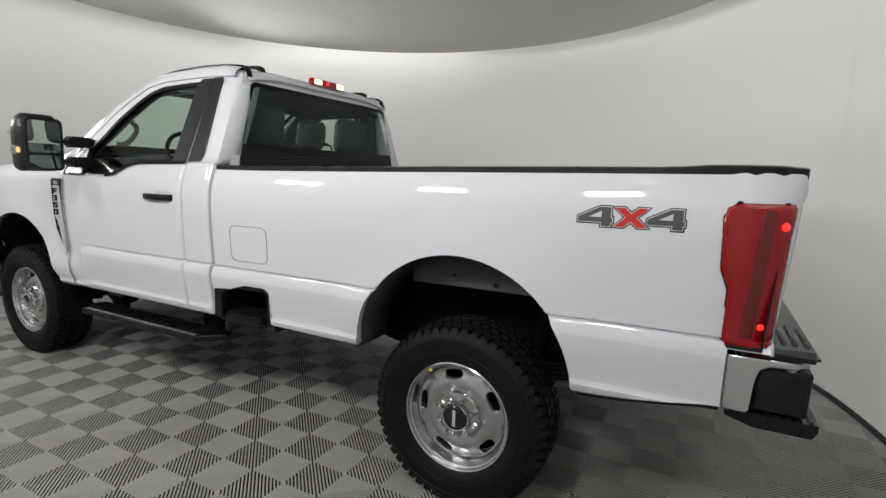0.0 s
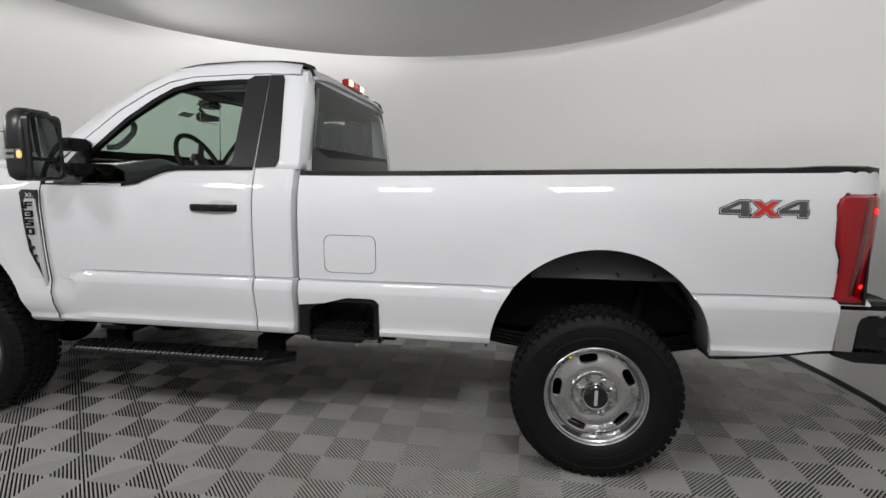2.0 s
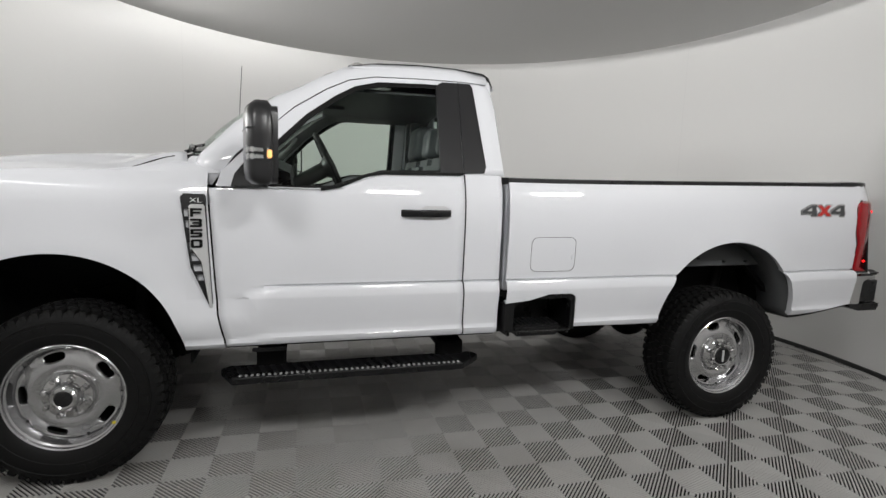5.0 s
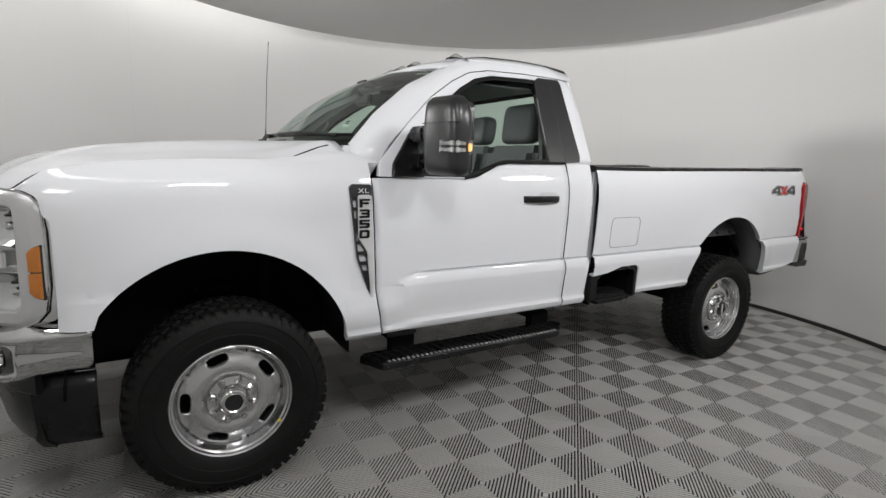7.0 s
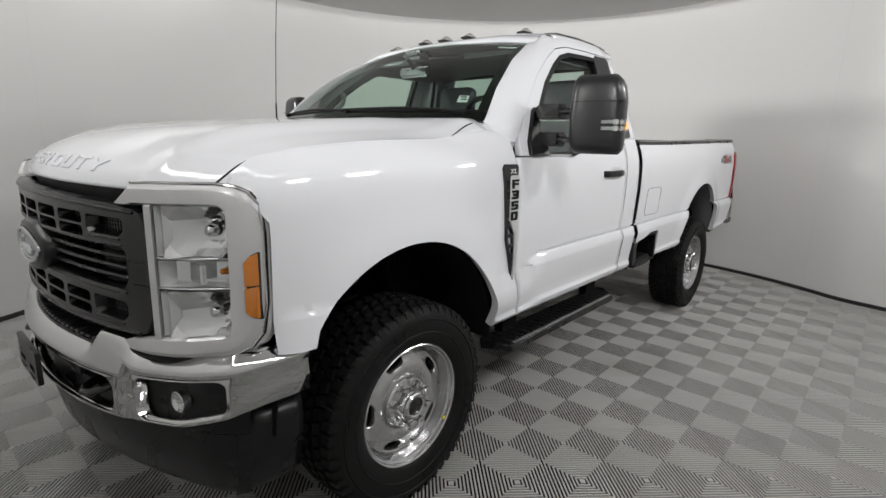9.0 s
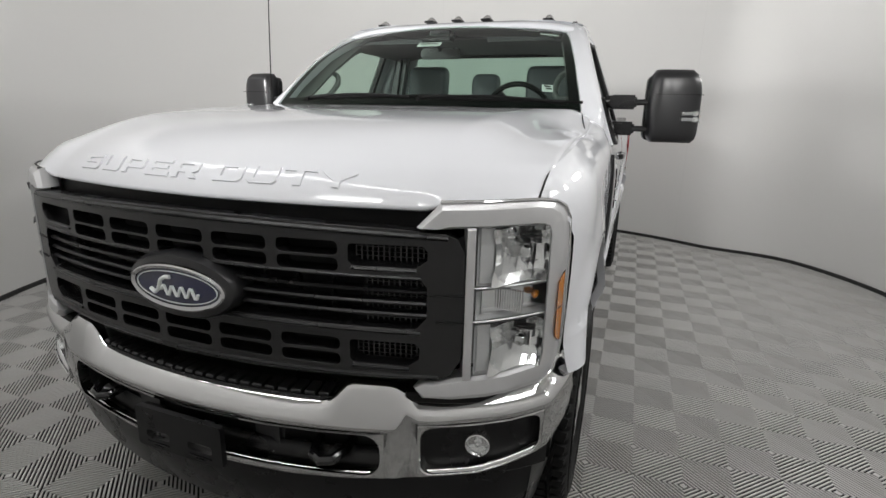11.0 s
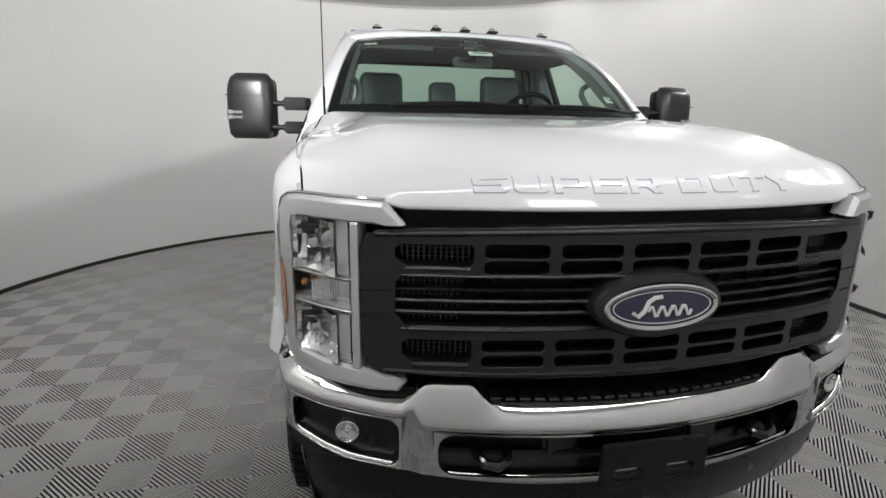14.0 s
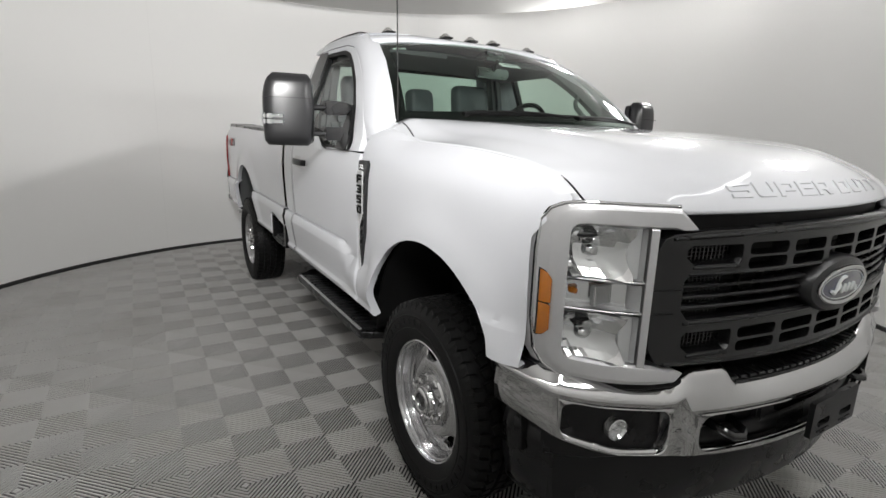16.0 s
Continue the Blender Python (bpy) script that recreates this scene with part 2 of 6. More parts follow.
def plate(bm, loops, put, a, b, lip=None):
    """A flat plate with holes: the first outline is its edge, the others are holes; lip(k, u, v) moves the far edge of outline k."""
    sheet = bmesh.new()
    rings = []
    for loop in loops:
        vs = [sheet.verts.new((u, v, 0)) for u, v in loop]
        rings.append(vs)
        for i in range(len(vs)):
            sheet.edges.new((vs[i], vs[(i + 1) % len(vs)]))
    bmesh.ops.triangle_fill(sheet, use_beauty=True, use_dissolve=False, edges=sheet.edges[:])
    at = {v: bm.verts.new(put(v.co.x, v.co.y, a)) for v in sheet.verts}
    for f in sheet.faces:
        bm.faces.new([at[v] for v in f.verts])
    for k, vs in enumerate(rings):
        far = []
        for v in vs:
            u, w = lip(k, v.co.x, v.co.y) if lip else (v.co.x, v.co.y)
            far.append(bm.verts.new(put(u, w, b)))
        for i in range(len(vs)):
            j = (i + 1) % len(vs)
            bm.faces.new([at[vs[i]], at[vs[j]], far[j], far[i]])
    sheet.free()


def grow(loop, d):
    """The outline pushed outwards by d (for loops that run anticlockwise)."""
    out = []
    n = len(loop)
    for i in range(n):
        p, q, r = Vector(loop[i - 1]), Vector(loop[i]), Vector(loop[(i + 1) % n])
        e, f = (q - p).normalized(), (r - q).normalized()
        m = Vector((e.y + f.y, -e.x - f.x))
        k = m.length_squared / 2
        out.append(tuple(q + m * (d / max(k, 0.35))))
    return out


def clockless(loop):
    """The same outline, running anticlockwise."""
    area = sum(a[0] * b[1] - b[0] * a[1] for a, b in zip(loop, loop[1:] + loop[:1]))
    return loop if area > 0 else loop[::-1]


def frame_ring(bm, outer, inner, put, a, b):
    """A frame between two outlines with as many points each, from depth a to depth b."""
    n = len(outer)
    grid(bm, [[put(*p, a) for p in outer], [put(*p, a) for p in inner], [put(*p, b) for p in inner], [put(*p, b) for p in outer],
              [put(*p, a) for p in outer]], close=True)


def lathe(bm, profile, segs=64, centre=(0, 0, 0)):
    """Turns (radius, y) pairs about the y axis."""
    rows = []
    for r, y in profile:
        rows.append([(centre[0] + r * math.cos(k * math.tau / segs), centre[1] + y, centre[2] + r * math.sin(k * math.tau / segs)) for k in range(segs)])
    grid(bm, rows, close=True)


def tube(bm, pts, radius, segs=10):
    pts = [Vector(p) for p in pts]
    rows = []
    for i, p in enumerate(pts):
        d = (pts[min(i + 1, len(pts) - 1)] - pts[max(i - 1, 0)]).normalized()
        u = d.cross(Vector((0, 0, 1)))
        u = (d.cross(Vector((0, 1, 0))) if u.length < 0.1 else u).normalized()
        w = d.cross(u)
        r = radius[i] if isinstance(radius, (list, tuple)) else radius
        rows.append([p + r * (math.cos(k * math.tau / segs) * u + math.sin(k * math.tau / segs) * w) for k in range(segs)])
    vs = grid(bm, rows, close=True)
    bm.faces.new(vs[0])
    bm.faces.new(vs[-1])


def flip(bm, s):
    """The same part for the other side of the truck."""
    if s < 0:
        for v in bm.verts:
            v.co.y = -v.co.y
    return bm


def rounded(w, h, r, n=5):
    """Rounded rectangle about the origin."""
    out = []
    for cx, cy, a0 in ((w - r, h - r, 0), (-w + r, h - r, 90), (-w + r, -h + r, 180), (w - r, -h + r, 270)):
        for k in range(n):
            a = radians(a0 + 90 * k / (n - 1))
            out.append((cx + r * math.cos(a), cy + r * math.sin(a)))
    return out


def lettering(text, size=1.0, extrude=0.0, bold=0.0):
    """Flat lettering as a bmesh, its lower left corner at the origin, fitted to a width of 1."""
    cu = bpy.data.curves.new("lettering", "FONT")
    cu.body, cu.size, cu.extrude, cu.space_character = text, size, extrude, 1.06
    cu.offset = bold
    ob = new("lettering", cu)
    me = bpy.data.meshes.new_from_object(ob.evaluated_get(bpy.context.evaluated_depsgraph_get()))
    bpy.data.objects.remove(ob)
    bm = bmesh.new()
    bm.from_mesh(me)
    bpy.data.meshes.remove(me)
    x0, x1 = min(v.co.x for v in bm.verts), max(v.co.x for v in bm.verts)
    y0, y1 = min(v.co.y for v in bm.verts), max(v.co.y for v in bm.verts)
    for v in bm.verts:
        v.co.x, v.co.y = (v.co.x - x0) / (x1 - x0), (v.co.y - y0) / (y1 - y0)
    return bm


def interp(table, x):
    """Linear reading of a table of (x, value) pairs."""
    if x <= table[0][0]:
        return table[0][1]
    for (a, p), (b, q) in zip(table, table[1:]):
        if x <= b:
            return p + (q - p) * (x - a) / (b - a)
    return table[-1][1]


# ---- the booth ----
def build_room():
    wall = tagged(new("wall_round", bpy.data.meshes.new("wall_round")), "smooth white curved booth wall with faint seams", "wall", kind="structure")
    bm = bmesh.new()
    degs = [k * 2 for k in range(180)]
    rows = [[(*wall_point(d, g), z) for d in degs] for g, z in ((0, 0.09), (0, TOP_Z), (0.12, TOP_Z), (0.12, -0.05), (0, -0.05), (0, 0.09))]
    grid(bm, rows, close=True)
    finish(wall, bm, WALLMAT)
    for deg in (-118, -52, 150, 204):  # joints between the wall's sheets
        bm = bmesh.new()
        half = math.degrees(0.002 / wall_radius(deg))
        grid(bm, [[(*wall_point(deg + q, -0.0022), z) for q in (-half, half)] for z in (0.09, TOP_Z - 0.05)])
        part("wall_seam", bm, SEAM, wall)
    base = tagged(new("baseboard", bpy.data.meshes.new("baseboard")), "thin black baseboard along the curved wall", "baseboard", kind="structure")
    bm = bmesh.new()
    rows = [[(*wall_point(d, g), z) for d in degs] for g, z in ((-0.004, -0.01), (-0.016, -0.01), (-0.016, 0.03), (-0.010, 0.036), (-0.004, 0.036), (-0.004, -0.01))]
    grid(bm, rows, close=True)
    finish(base, bm, SKIRT)
    ceil = tagged(new("ceiling", bpy.data.meshes.new("ceiling")), "plain white unseen upper ceiling above the hung disc", "ceiling", kind="structure")
    bm = bmesh.new()
    lo = [bm.verts.new((*wall_point(d, 0.12), TOP_Z + 0.002)) for d in degs]
    hi = [bm.verts.new((*wall_point(d, 0.12), TOP_Z + 0.12)) for d in degs]
    bm.faces.new(lo)
    bm.faces.new(hi)
    for i in range(len(lo)):
        j = (i + 1) % len(lo)
        bm.faces.new([lo[i], lo[j], hi[j], hi[i]])
    finish(ceil, bm, WALLMAT)
    disc = tagged(new("ceiling_disc", bpy.data.meshes.new("ceiling_disc")), "large hung grey ceiling disc over the turntable", "ceiling", kind="structure")
    bm = bmesh.new()
    rows = []
    for r, z in ((0.01, DISC_Z), (DISC_R - 0.02, DISC_Z), (DISC_R, DISC_Z + 0.02), (DISC_R, DISC_Z + 0.09), (DISC_R - 0.02, DISC_Z + 0.11), (0.01, DISC_Z + 0.11)):
        rows.append([(DISC.x + r * math.cos(k * math.tau / 128), DISC.y + r * math.sin(k * math.tau / 128), z) for k in range(128)])
    grid(bm, rows, close=True)
    finish(disc, bm, CEILMAT)


build_room()

# ---- the pickup: shared curves ----
WB = 3.597                       # wheelbase; rear axle at x = 0
truck = thing("pickup_truck", "white regular-cab long-bed pickup with black grille and chrome bumpers", "pickup truck")


def front_x(y, z=1.1):
    a = abs(y)
    return 4.540 - 0.20 * a * a - 1.9 * max(0, a - 0.70) ** 2 - 26 * max(0, a - 0.925) ** 2 - 0.25 * max(0, z - 1.27)


def bumper_x(y):
    a = abs(y)
    return 4.575 - 0.27 * a * a - 2.0 * max(0, a - 0.82) ** 2 - 40 * max(0, a - 0.95) ** 2


SIDE = [(0.58, 0.930), (0.62, 0.970), (0.655, 0.995), (0.675, 0.999), (0.69, 0.991), (0.70, 0.990), (0.80, 1.005), (0.868, 1.016), (0.878, 1.016), (0.915, 1.006), (0.924, 1.001), (0.9275, 0.980), (0.932, 0.979), (0.936, 0.991), (0.95, 0.991),
        (1.05, 0.997), (1.18, 1.003), (1.28, 1.003), (1.36, 0.995), (1.42, 0.979), (1.46, 0.961), (1.50, 0.945)]
REAR_ARCH, FRONT_ARCH = (0.01, 0.622, 0.503), (3.62, 0.56, 0.54)


def crease(x):
    """How far the side's crease drops towards the front of the door."""
    return -0.10 * smooth(2.66, 2.94, x)


def skin_y(x, z, tuck=1.0):
    dz = crease(x) * (1 - smooth(0.98, 1.25, z)) * smooth(0.62, 0.74, z)
    y = interp(SIDE, z - dz)
    if x > 3.9:
        y -= 0.45 * (x - 3.9) ** 2
    e = math.hypot(x - FRONT_ARCH[0], z - FRONT_ARCH[1]) - FRONT_ARCH[2]
    if e < 0.14 and 0.868 < z - dz < 1.05:                # the crease runs out at the front arch
        y += (interp(((0.868, 1.016), (1.05, 0.997)), z - dz) - y) * (1 - smooth(0.0, 0.14, e))
    for cx, cz, r in (REAR_ARCH, FRONT_ARCH):
        d = math.hypot(x - cx, z - cz) - r
        if d < 0.16 and z > 0.62:
            y += 0.016 * (1 - smooth(0.0, 0.16, d)) * smooth(0.62, 0.75, z)
    return y


LEVELS = [0.58, 0.60, 0.62, 0.64, 0.655, 0.675, 0.69, 0.70, 0.74, 0.80, 0.868, 0.878, 0.90, 0.915, 0.924, 0.9275, 0.932, 0.936, 0.95, 0.98, 1.02, 1.06, 1.10, 1.14, 1.18, 1.23, 1.28, 1.32, 1.36, 1.39, 1.42, 1.44, 1.46, 1.48, 1.50]


def side_panel(bm, xs, low, high, yfun, lip=0.035, levels=LEVELS, roll=None):
    """A pressed body side over columns xs between the heights low(x) and high(x), its lower edge turned in."""
    rows = []
    for x in xs:
        a, b = low(x), high(x)
        col = [(x, yfun(x, a) - lip, a + 0.012), (x, yfun(x, a) - 0.006, a - 0.001)]
        for z in [a] + [max(a, min(b, q)) for q in levels if True] + [b]:
            y = yfun(x, z)
            if roll:
                t = max(0, (z - (b - 0.11)) / 0.11)
                y -= roll(x) * t * t
            col.append((x, y, z))
        rows.append(col)
    grid(bm, rows)


def arch_columns(x0, x1, arch, step=0.04, at=None):
    """Columns from x0 to x1, close together at the sides of a wheel arch."""
    xs = set()
    n = max(2, int(abs(x1 - x0) / step))
    for k in range(n + 1):
        xs.add(round(x0 + (x1 - x0) * k / n, 4))
    if arch:
        cx, cz, r = arch
        for k in range(49):
            x = cx + r * math.cos(math.pi * k / 48)
            if min(x0, x1) < x < max(x0, x1):
                xs.add(round(x, 4))
        for e in (-r - 0.004, r + 0.004):
            if min(x0, x1) < cx + e < max(x0, x1):
                xs.add(round(cx + e, 4))
    for x in at or ():
        xs.add(x)
    return sorted(xs)


def arch_low(x, arch, base):
    cx, cz, r = arch
    d = abs(x - cx)
    if d >= r:
        return base
    return max(base, cz + math.sqrt(max(0, r * r - d * d)))


# ---- bed ----
def bed_low(x):
    if x > 1.06:
        return interp([(1.06, 0.82), (1.075, 0.84), (1.10, 0.848), (1.22, 0.848), (1.33, 0.815), (1.48, 0.80)], x)
    if x > 0.3:
        return arch_low(x, REAR_ARCH, 0.642 + 0.01 * smooth(0.6, 1.06, x))
    if x < -1.043:
        return 0.905
    return arch_low(x, REAR_ARCH, 0.64 + 0.055 * smooth(0.5, 1.1, -x))


def bed_high(x):
    return 1.462 + 0.022 * smooth(0.0, 1.0, (1.47 - x) / 2.7)


def box_step(s):
    """Black recess with a step at the front of the bed side."""
    bm = bmesh.new()
    out = [(1.475, 0.64), (1.475, 0.800), (1.405, 0.816), (1.335, 0.846), (1.088, 0.851), (1.060, 0.828), (1.060, 0.64)]
    inn = [(1.414, 0.63), (1.414, 0.765), (1.395, 0.790), (1.33, 0.816), (1.108, 0.820), (1.086, 0.80), (1.086, 0.63)]
    frame_ring(bm, out, inn, lambda u, v, d: (u, d, v), 0.998, 0.95)
    surround = part("step_surround", flip(bm, s), BLACK, truck, bevel=0.004)
    bm = bmesh.new()
    box(bm, (1.06, 0.70, 0.56), (1.475, 0.72, 0.86))
    box(bm, (1.415, 0.72, 0.60), (1.43, 0.95, 0.80))
    box(bm, (1.065, 0.72, 0.60), (1.08, 0.95, 0.84))
    box(bm, (1.06, 0.72, 0.835), (1.42, 0.95, 0.85))
    part("recess", flip(bm, s), BLACK, surround)
    bm = bmesh.new()
    for v in box(bm, (1.130, 0.83, 0.606), (1.408, 0.992, 0.668), 0.012):
        if v.co.z < 0.63:
            v.co.x += 0.012 if v.co.x < 1.2 else -0.012
    step = part("box_step", flip(bm, s), BLACK, surround, "black ribbed bed step")
    for k in range(9):
        bm = bmesh.new()
        box(bm, (1.146 + k * 0.028, 0.84, 0.667), (1.162 + k * 0.028, 0.982, 0.675), 0.002)
        part("step_rib", flip(bm, s), GREY, step)
    bm = bmesh.new()
    box(bm, (0.985, 0.74, 0.610), (1.11, 0.93, 0.655), 0.015)
    part("step_arm", flip(bm, s), FRAMEBLK, surround)


def tail_lamp(s):
    bm = bmesh.new()
    rows = []
    for z, f in ((0.918, -1.035), (0.935, -1.022), (1.10, -1.025), (1.14, -1.012), (1.17, -0.995), (1.34, -0.985), (1.372, -0.995), (1.387, -1.03)):
        col = []
        end = -1.172 - 0.036 * (z - 0.918) / 0.469
        for k in range(13):
            t = k / 12
            x = f + (end - f) * min(1, t / 0.8)
            y = skin_y(-1.1, z) + 0.014 - 0.012 * max(0, t / 0.8 - 0.7)
            if t > 0.8:
                x = end - 0.012 * math.sin((t - 0.8) / 0.2 * math.pi / 2)
                y -= 0.09 * (t - 0.8) / 0.2
            if z < 0.925 or z > 1.38:
                y -= 0.012
            col.append((x, y, z))
        rows.append(col)
    grid(bm, rows)
    lamp = part("tail_lamp", flip(bm, s), RED, truck, "tall lit red tail lamp", thick=0.05)
    bm = bmesh.new()
    grid(bm, [[(x + 0.036 * (0.918 - z) / 0.469, skin_y(-1.1, z) + o, z) for x, o in ((-1.070, 0.0135), (-1.072, 0.0152), (-1.108, 0.0152), (-1.110, 0.0135))] for z in np.linspace(0.945, 1.365, 18)])
    part("lens_band", flip(bm, s), REDDEEP, lamp, "darker red lens band")
    for z in (1.315, 0.985):
        bm = bmesh.new()
        bmesh.ops.create_uvsphere(bm, u_segments=12, v_segments=8, radius=0.013, matrix=Matrix.Translation((-1.172 if z > 1.2 else -1.135, skin_y(-1.1, z) + 0.008, z)))
        part("bulb", flip(bm, s), GLOWRED, lamp, "glowing red bulb")
    bm = bmesh.new()
    frame_ring(bm, [(-1.040, 0.909), (-1.017, 0.93), (-1.019, 1.10), (-0.991, 1.17), (-0.981, 1.343), (-1.025, 1.393), (-1.180, 1.391), (-1.146, 0.909)],
               [(-1.035, 0.92), (-1.024, 0.94), (-1.026, 1.10), (-0.997, 1.17), (-0.988, 1.34), (-1.03, 1.386), (-1.175, 1.386), (-1.141, 0.92)],
               lambda u, v, d: (u, skin_y(u, v) + d, v), 0.004, -0.04)
    part("lamp_gasket", flip(bm, s), SEAL, lamp)


def build_bed():
    for s in (1, -1):
        bm = bmesh.new()
        xs = arch_columns(-1.225, 1.468, REAR_ARCH, 0.04, (-1.042, -1.044, 1.06, 1.061, 1.08, 1.10, 1.22, 1.33))
        side_panel(bm, xs, bed_low, bed_high, skin_y)
        rear = []
        for z in [q for q in LEVELS if 0.90 <= q <= 1.48]:
            rear.append([(-1.225, skin_y(-1.225, z), z), (-1.236, skin_y(-1.225, z) - 0.02, z), (-1.236, skin_y(-1.225, z) - 0.09, z)])
        grid(bm, rear)
        for v in bm.verts:                                # the rear edge leans with the tailgate
            if v.co.x < -1.15 and v.co.z < 1.40:
                v.co.x += (0.012 + 0.040 * (1.40 - v.co.z) / 0.48) * smooth(-1.15, -1.22, v.co.x)
        part("bed_side", flip(bm, s), PAINT, truck)
        bm = bmesh.new()                                  # inner wall of the bed
        box(bm, (-1.2, 0.70, 1.17), (1.44, 0.74, 1.45))
        part("bed_inner_wall", flip(bm, s), PAINT, truck)
        bm = bmesh.new()                                  # rail cap
        rows = []
        for k in range(34):
            x = 1.468 - k * (2.70 / 33)
            z = bed_high(x)
            h = 0.019 + 0.007 * smooth(-0.78, -0.92, x) * (1 - 0.7 * smooth(-1.15, -1.235, x))
            o = skin_y(x, z)
            rows.append([(x, o - 0.002, z - 0.014), (x, o + 0.003, z - 0.006), (x, o + 0.001, z + h * 0.8), (x, o - 0.015, z + h), (x, 0.72, z + h), (x, 0.70, z + h * 0.5), (x, 0.70, z - 0.03)])
        vs = grid(bm, rows)
        bm.faces.new(vs[0])
        bm.faces.new(vs[-1])
        part("rail_cap", flip(bm, s), BLACK, truck, "black plastic bed rail cap")
        box_step(s)
        tail_lamp(s)
        bm = bmesh.new()                                  # wheel house liner
        rows = []
        for k in range(33):
            a = math.pi * k / 32
            r = REAR_ARCH[2] + 0.012
            rows.append([(REAR_ARCH[0] + r * math.cos(a), y, REAR_ARCH[1] + r * math.sin(a)) for y in (0.975, 0.87, 0.72)])
        grid(bm, rows)
        part("wheel_house_rim", flip(bm, s), LINER, truck, "grey wheel arch inner edge", thick=-0.01)
        bm = bmesh.new()
        rows = []
        for k in range(33):
            a = math.pi * k / 32
            r = REAR_ARCH[2] + 0.03
            rows.append([(REAR_ARCH[0] + r * math.cos(a), y, REAR_ARCH[1] + r * math.sin(a)) for y in (0.86, 0.55)])
        grid(bm, rows)
        bm.faces.new([bm.verts.new((REAR_ARCH[0] + (REAR_ARCH[2] + 0.03) * math.cos(math.pi * k / 32), 0.55, REAR_ARCH[1] + (REAR_ARCH[2] + 0.03) * math.sin(math.pi * k / 32))) for k in range(33)])
        part("wheel_house", flip(bm, s), FRAMEBLK, truck)
        bm = bmesh.new()                                  # upright shield across the top of the arch
        rows = []
        for k in range(21):
            x = -0.46 + 0.78 * k / 20
            top = REAR_ARCH[1] + math.sqrt(max(0, (REAR_ARCH[2] + 0.008) ** 2 - (x - REAR_ARCH[0]) ** 2))
            rows.append([(x, 0.815, max(top, 0.951)), (x, 0.812, 0.95), (x, 0.800, 0.944)])
        grid(bm, rows)
        part("arch_shield", flip(bm, s), LINER, truck, "grey shield inside wheel arch", thick=0.006)
        bm = bmesh.new()                                  # slanting brace behind the wheel
        prism(bm, [(-0.28, 0.95), (-0.315, 0.955), (-0.50, 0.78), (-0.485, 0.755)], lambda u, v, d: (u, d, v), 0.80, 0.76)
        part("arch_brace", flip(bm, s), FRAMEBLK, truck)
        for x, z in ((0.10, 1.00), (-0.10, 0.975), (-0.27, 0.975)):
            bm = bmesh.new()
            lathe(bm, [(0.001, 0.825), (0.008, 0.824), (0.009, 0.812)], 10, (x, 0, z))
            part("push_rivet", flip(bm, s), BLACK, truck)
        bm = bmesh.new()                                  # lower edge behind the wheel
        rows = []
        for k in range(10):
            x = -0.50 - k * 0.060
            z = bed_low(x)
            rows.append([(x, 0.972, z + 0.004), (x, 0.968, z - 0.022), (x, 0.80, z - 0.026)])
        grid(bm, rows)
        part("splash_edge", flip(bm, s), BLACK, truck, thick=0.008)
    bm = bmesh.new()
    box(bm, (-1.2, -0.52, 0.84), (1.46, 0.52, 0.87))
    for k in range(10):
        y = -0.48 + k * 0.1
        box(bm, (-1.18, y, 0.868), (1.42, y + 0.05, 0.885), 0.006)
    for s in (-1, 1):                                     # beside the wheel houses
        for x0, x1 in ((-1.2, -0.57), (0.60, 1.46)):
            box(bm, (x0, s * 0.52, 0.84), (x1, s * 0.74, 0.87))
            box(bm, (x0, s * 0.70, 0.86), (x1, s * 0.735, 1.18))
    part("bed_floor", bm, PAINT, truck)
    for s in (-1, 1):                                     # raised covers over the wheels inside the bed
        bm = bmesh.new()
        for lo, hi in (((-0.57, 0.50, 1.168), (0.60, 0.70, 1.182)), ((-0.57, 0.50, 0.872), (0.60, 0.514, 1.168)), ((-0.57, 0.514, 0.872), (-0.556, 0.70, 1.168)), ((0.586, 0.514, 0.872), (0.60, 0.70, 1.168))):
            box(bm, lo, hi)
        part("wheel_cover", flip(bm, s), PAINT, truck)
    bm = bmesh.new()
    box(bm, (1.42, -0.94, 0.86), (1.466, 0.94, 1.455), 0.01)
    part("bed_front_wall", bm, PAINT, truck)
    bm = bmesh.new()
    for v in box(bm, (-1.236, -0.885, 0.80), (-1.19, 0.885, 1.46), 0.015):
        v.co.x += 0.06 * (1.46 - v.co.z) / 0.6
    gate = part("tailgate", bm, PAINT, truck)
    bm = bmesh.new()
    box(bm, (-1.245, -0.885, 1.458), (-1.18, 0.885, 1.492), 0.01)
    part("tailgate_cap", bm, BLACK, gate)
    bm = bmesh.new()
    box(bm, (-1.25, -0.13, 1.28), (-1.234, 0.13, 1.37), 0.01)
    part("tailgate_handle", bm, BLACK, gate)
    # fuel door on the driver's side
    pane = rounded(0.125, 0.095, 0.035)
    bm = bmesh.new()
    frame_ring(bm, [(1.205 + u * 1.01, 1.068 + v * 1.013) for u, v in pane], [(1.205 + u * 0.993, 1.068 + v * 0.991) for u, v in pane],
               lambda u, v, d: (u, skin_y(u, v) + d, v), 0.0012, -0.004)
    lid = part("fuel_door_gap", bm, SEAL, truck)
    bm = bmesh.new()
    box(bm, (1.082, skin_y(1.1, 1.05) - 0.002, 1.035), (1.10, skin_y(1.1, 1.05) + 0.004, 1.065), 0.002)
    part("fuel_door_pull", bm, PAINT, lid)


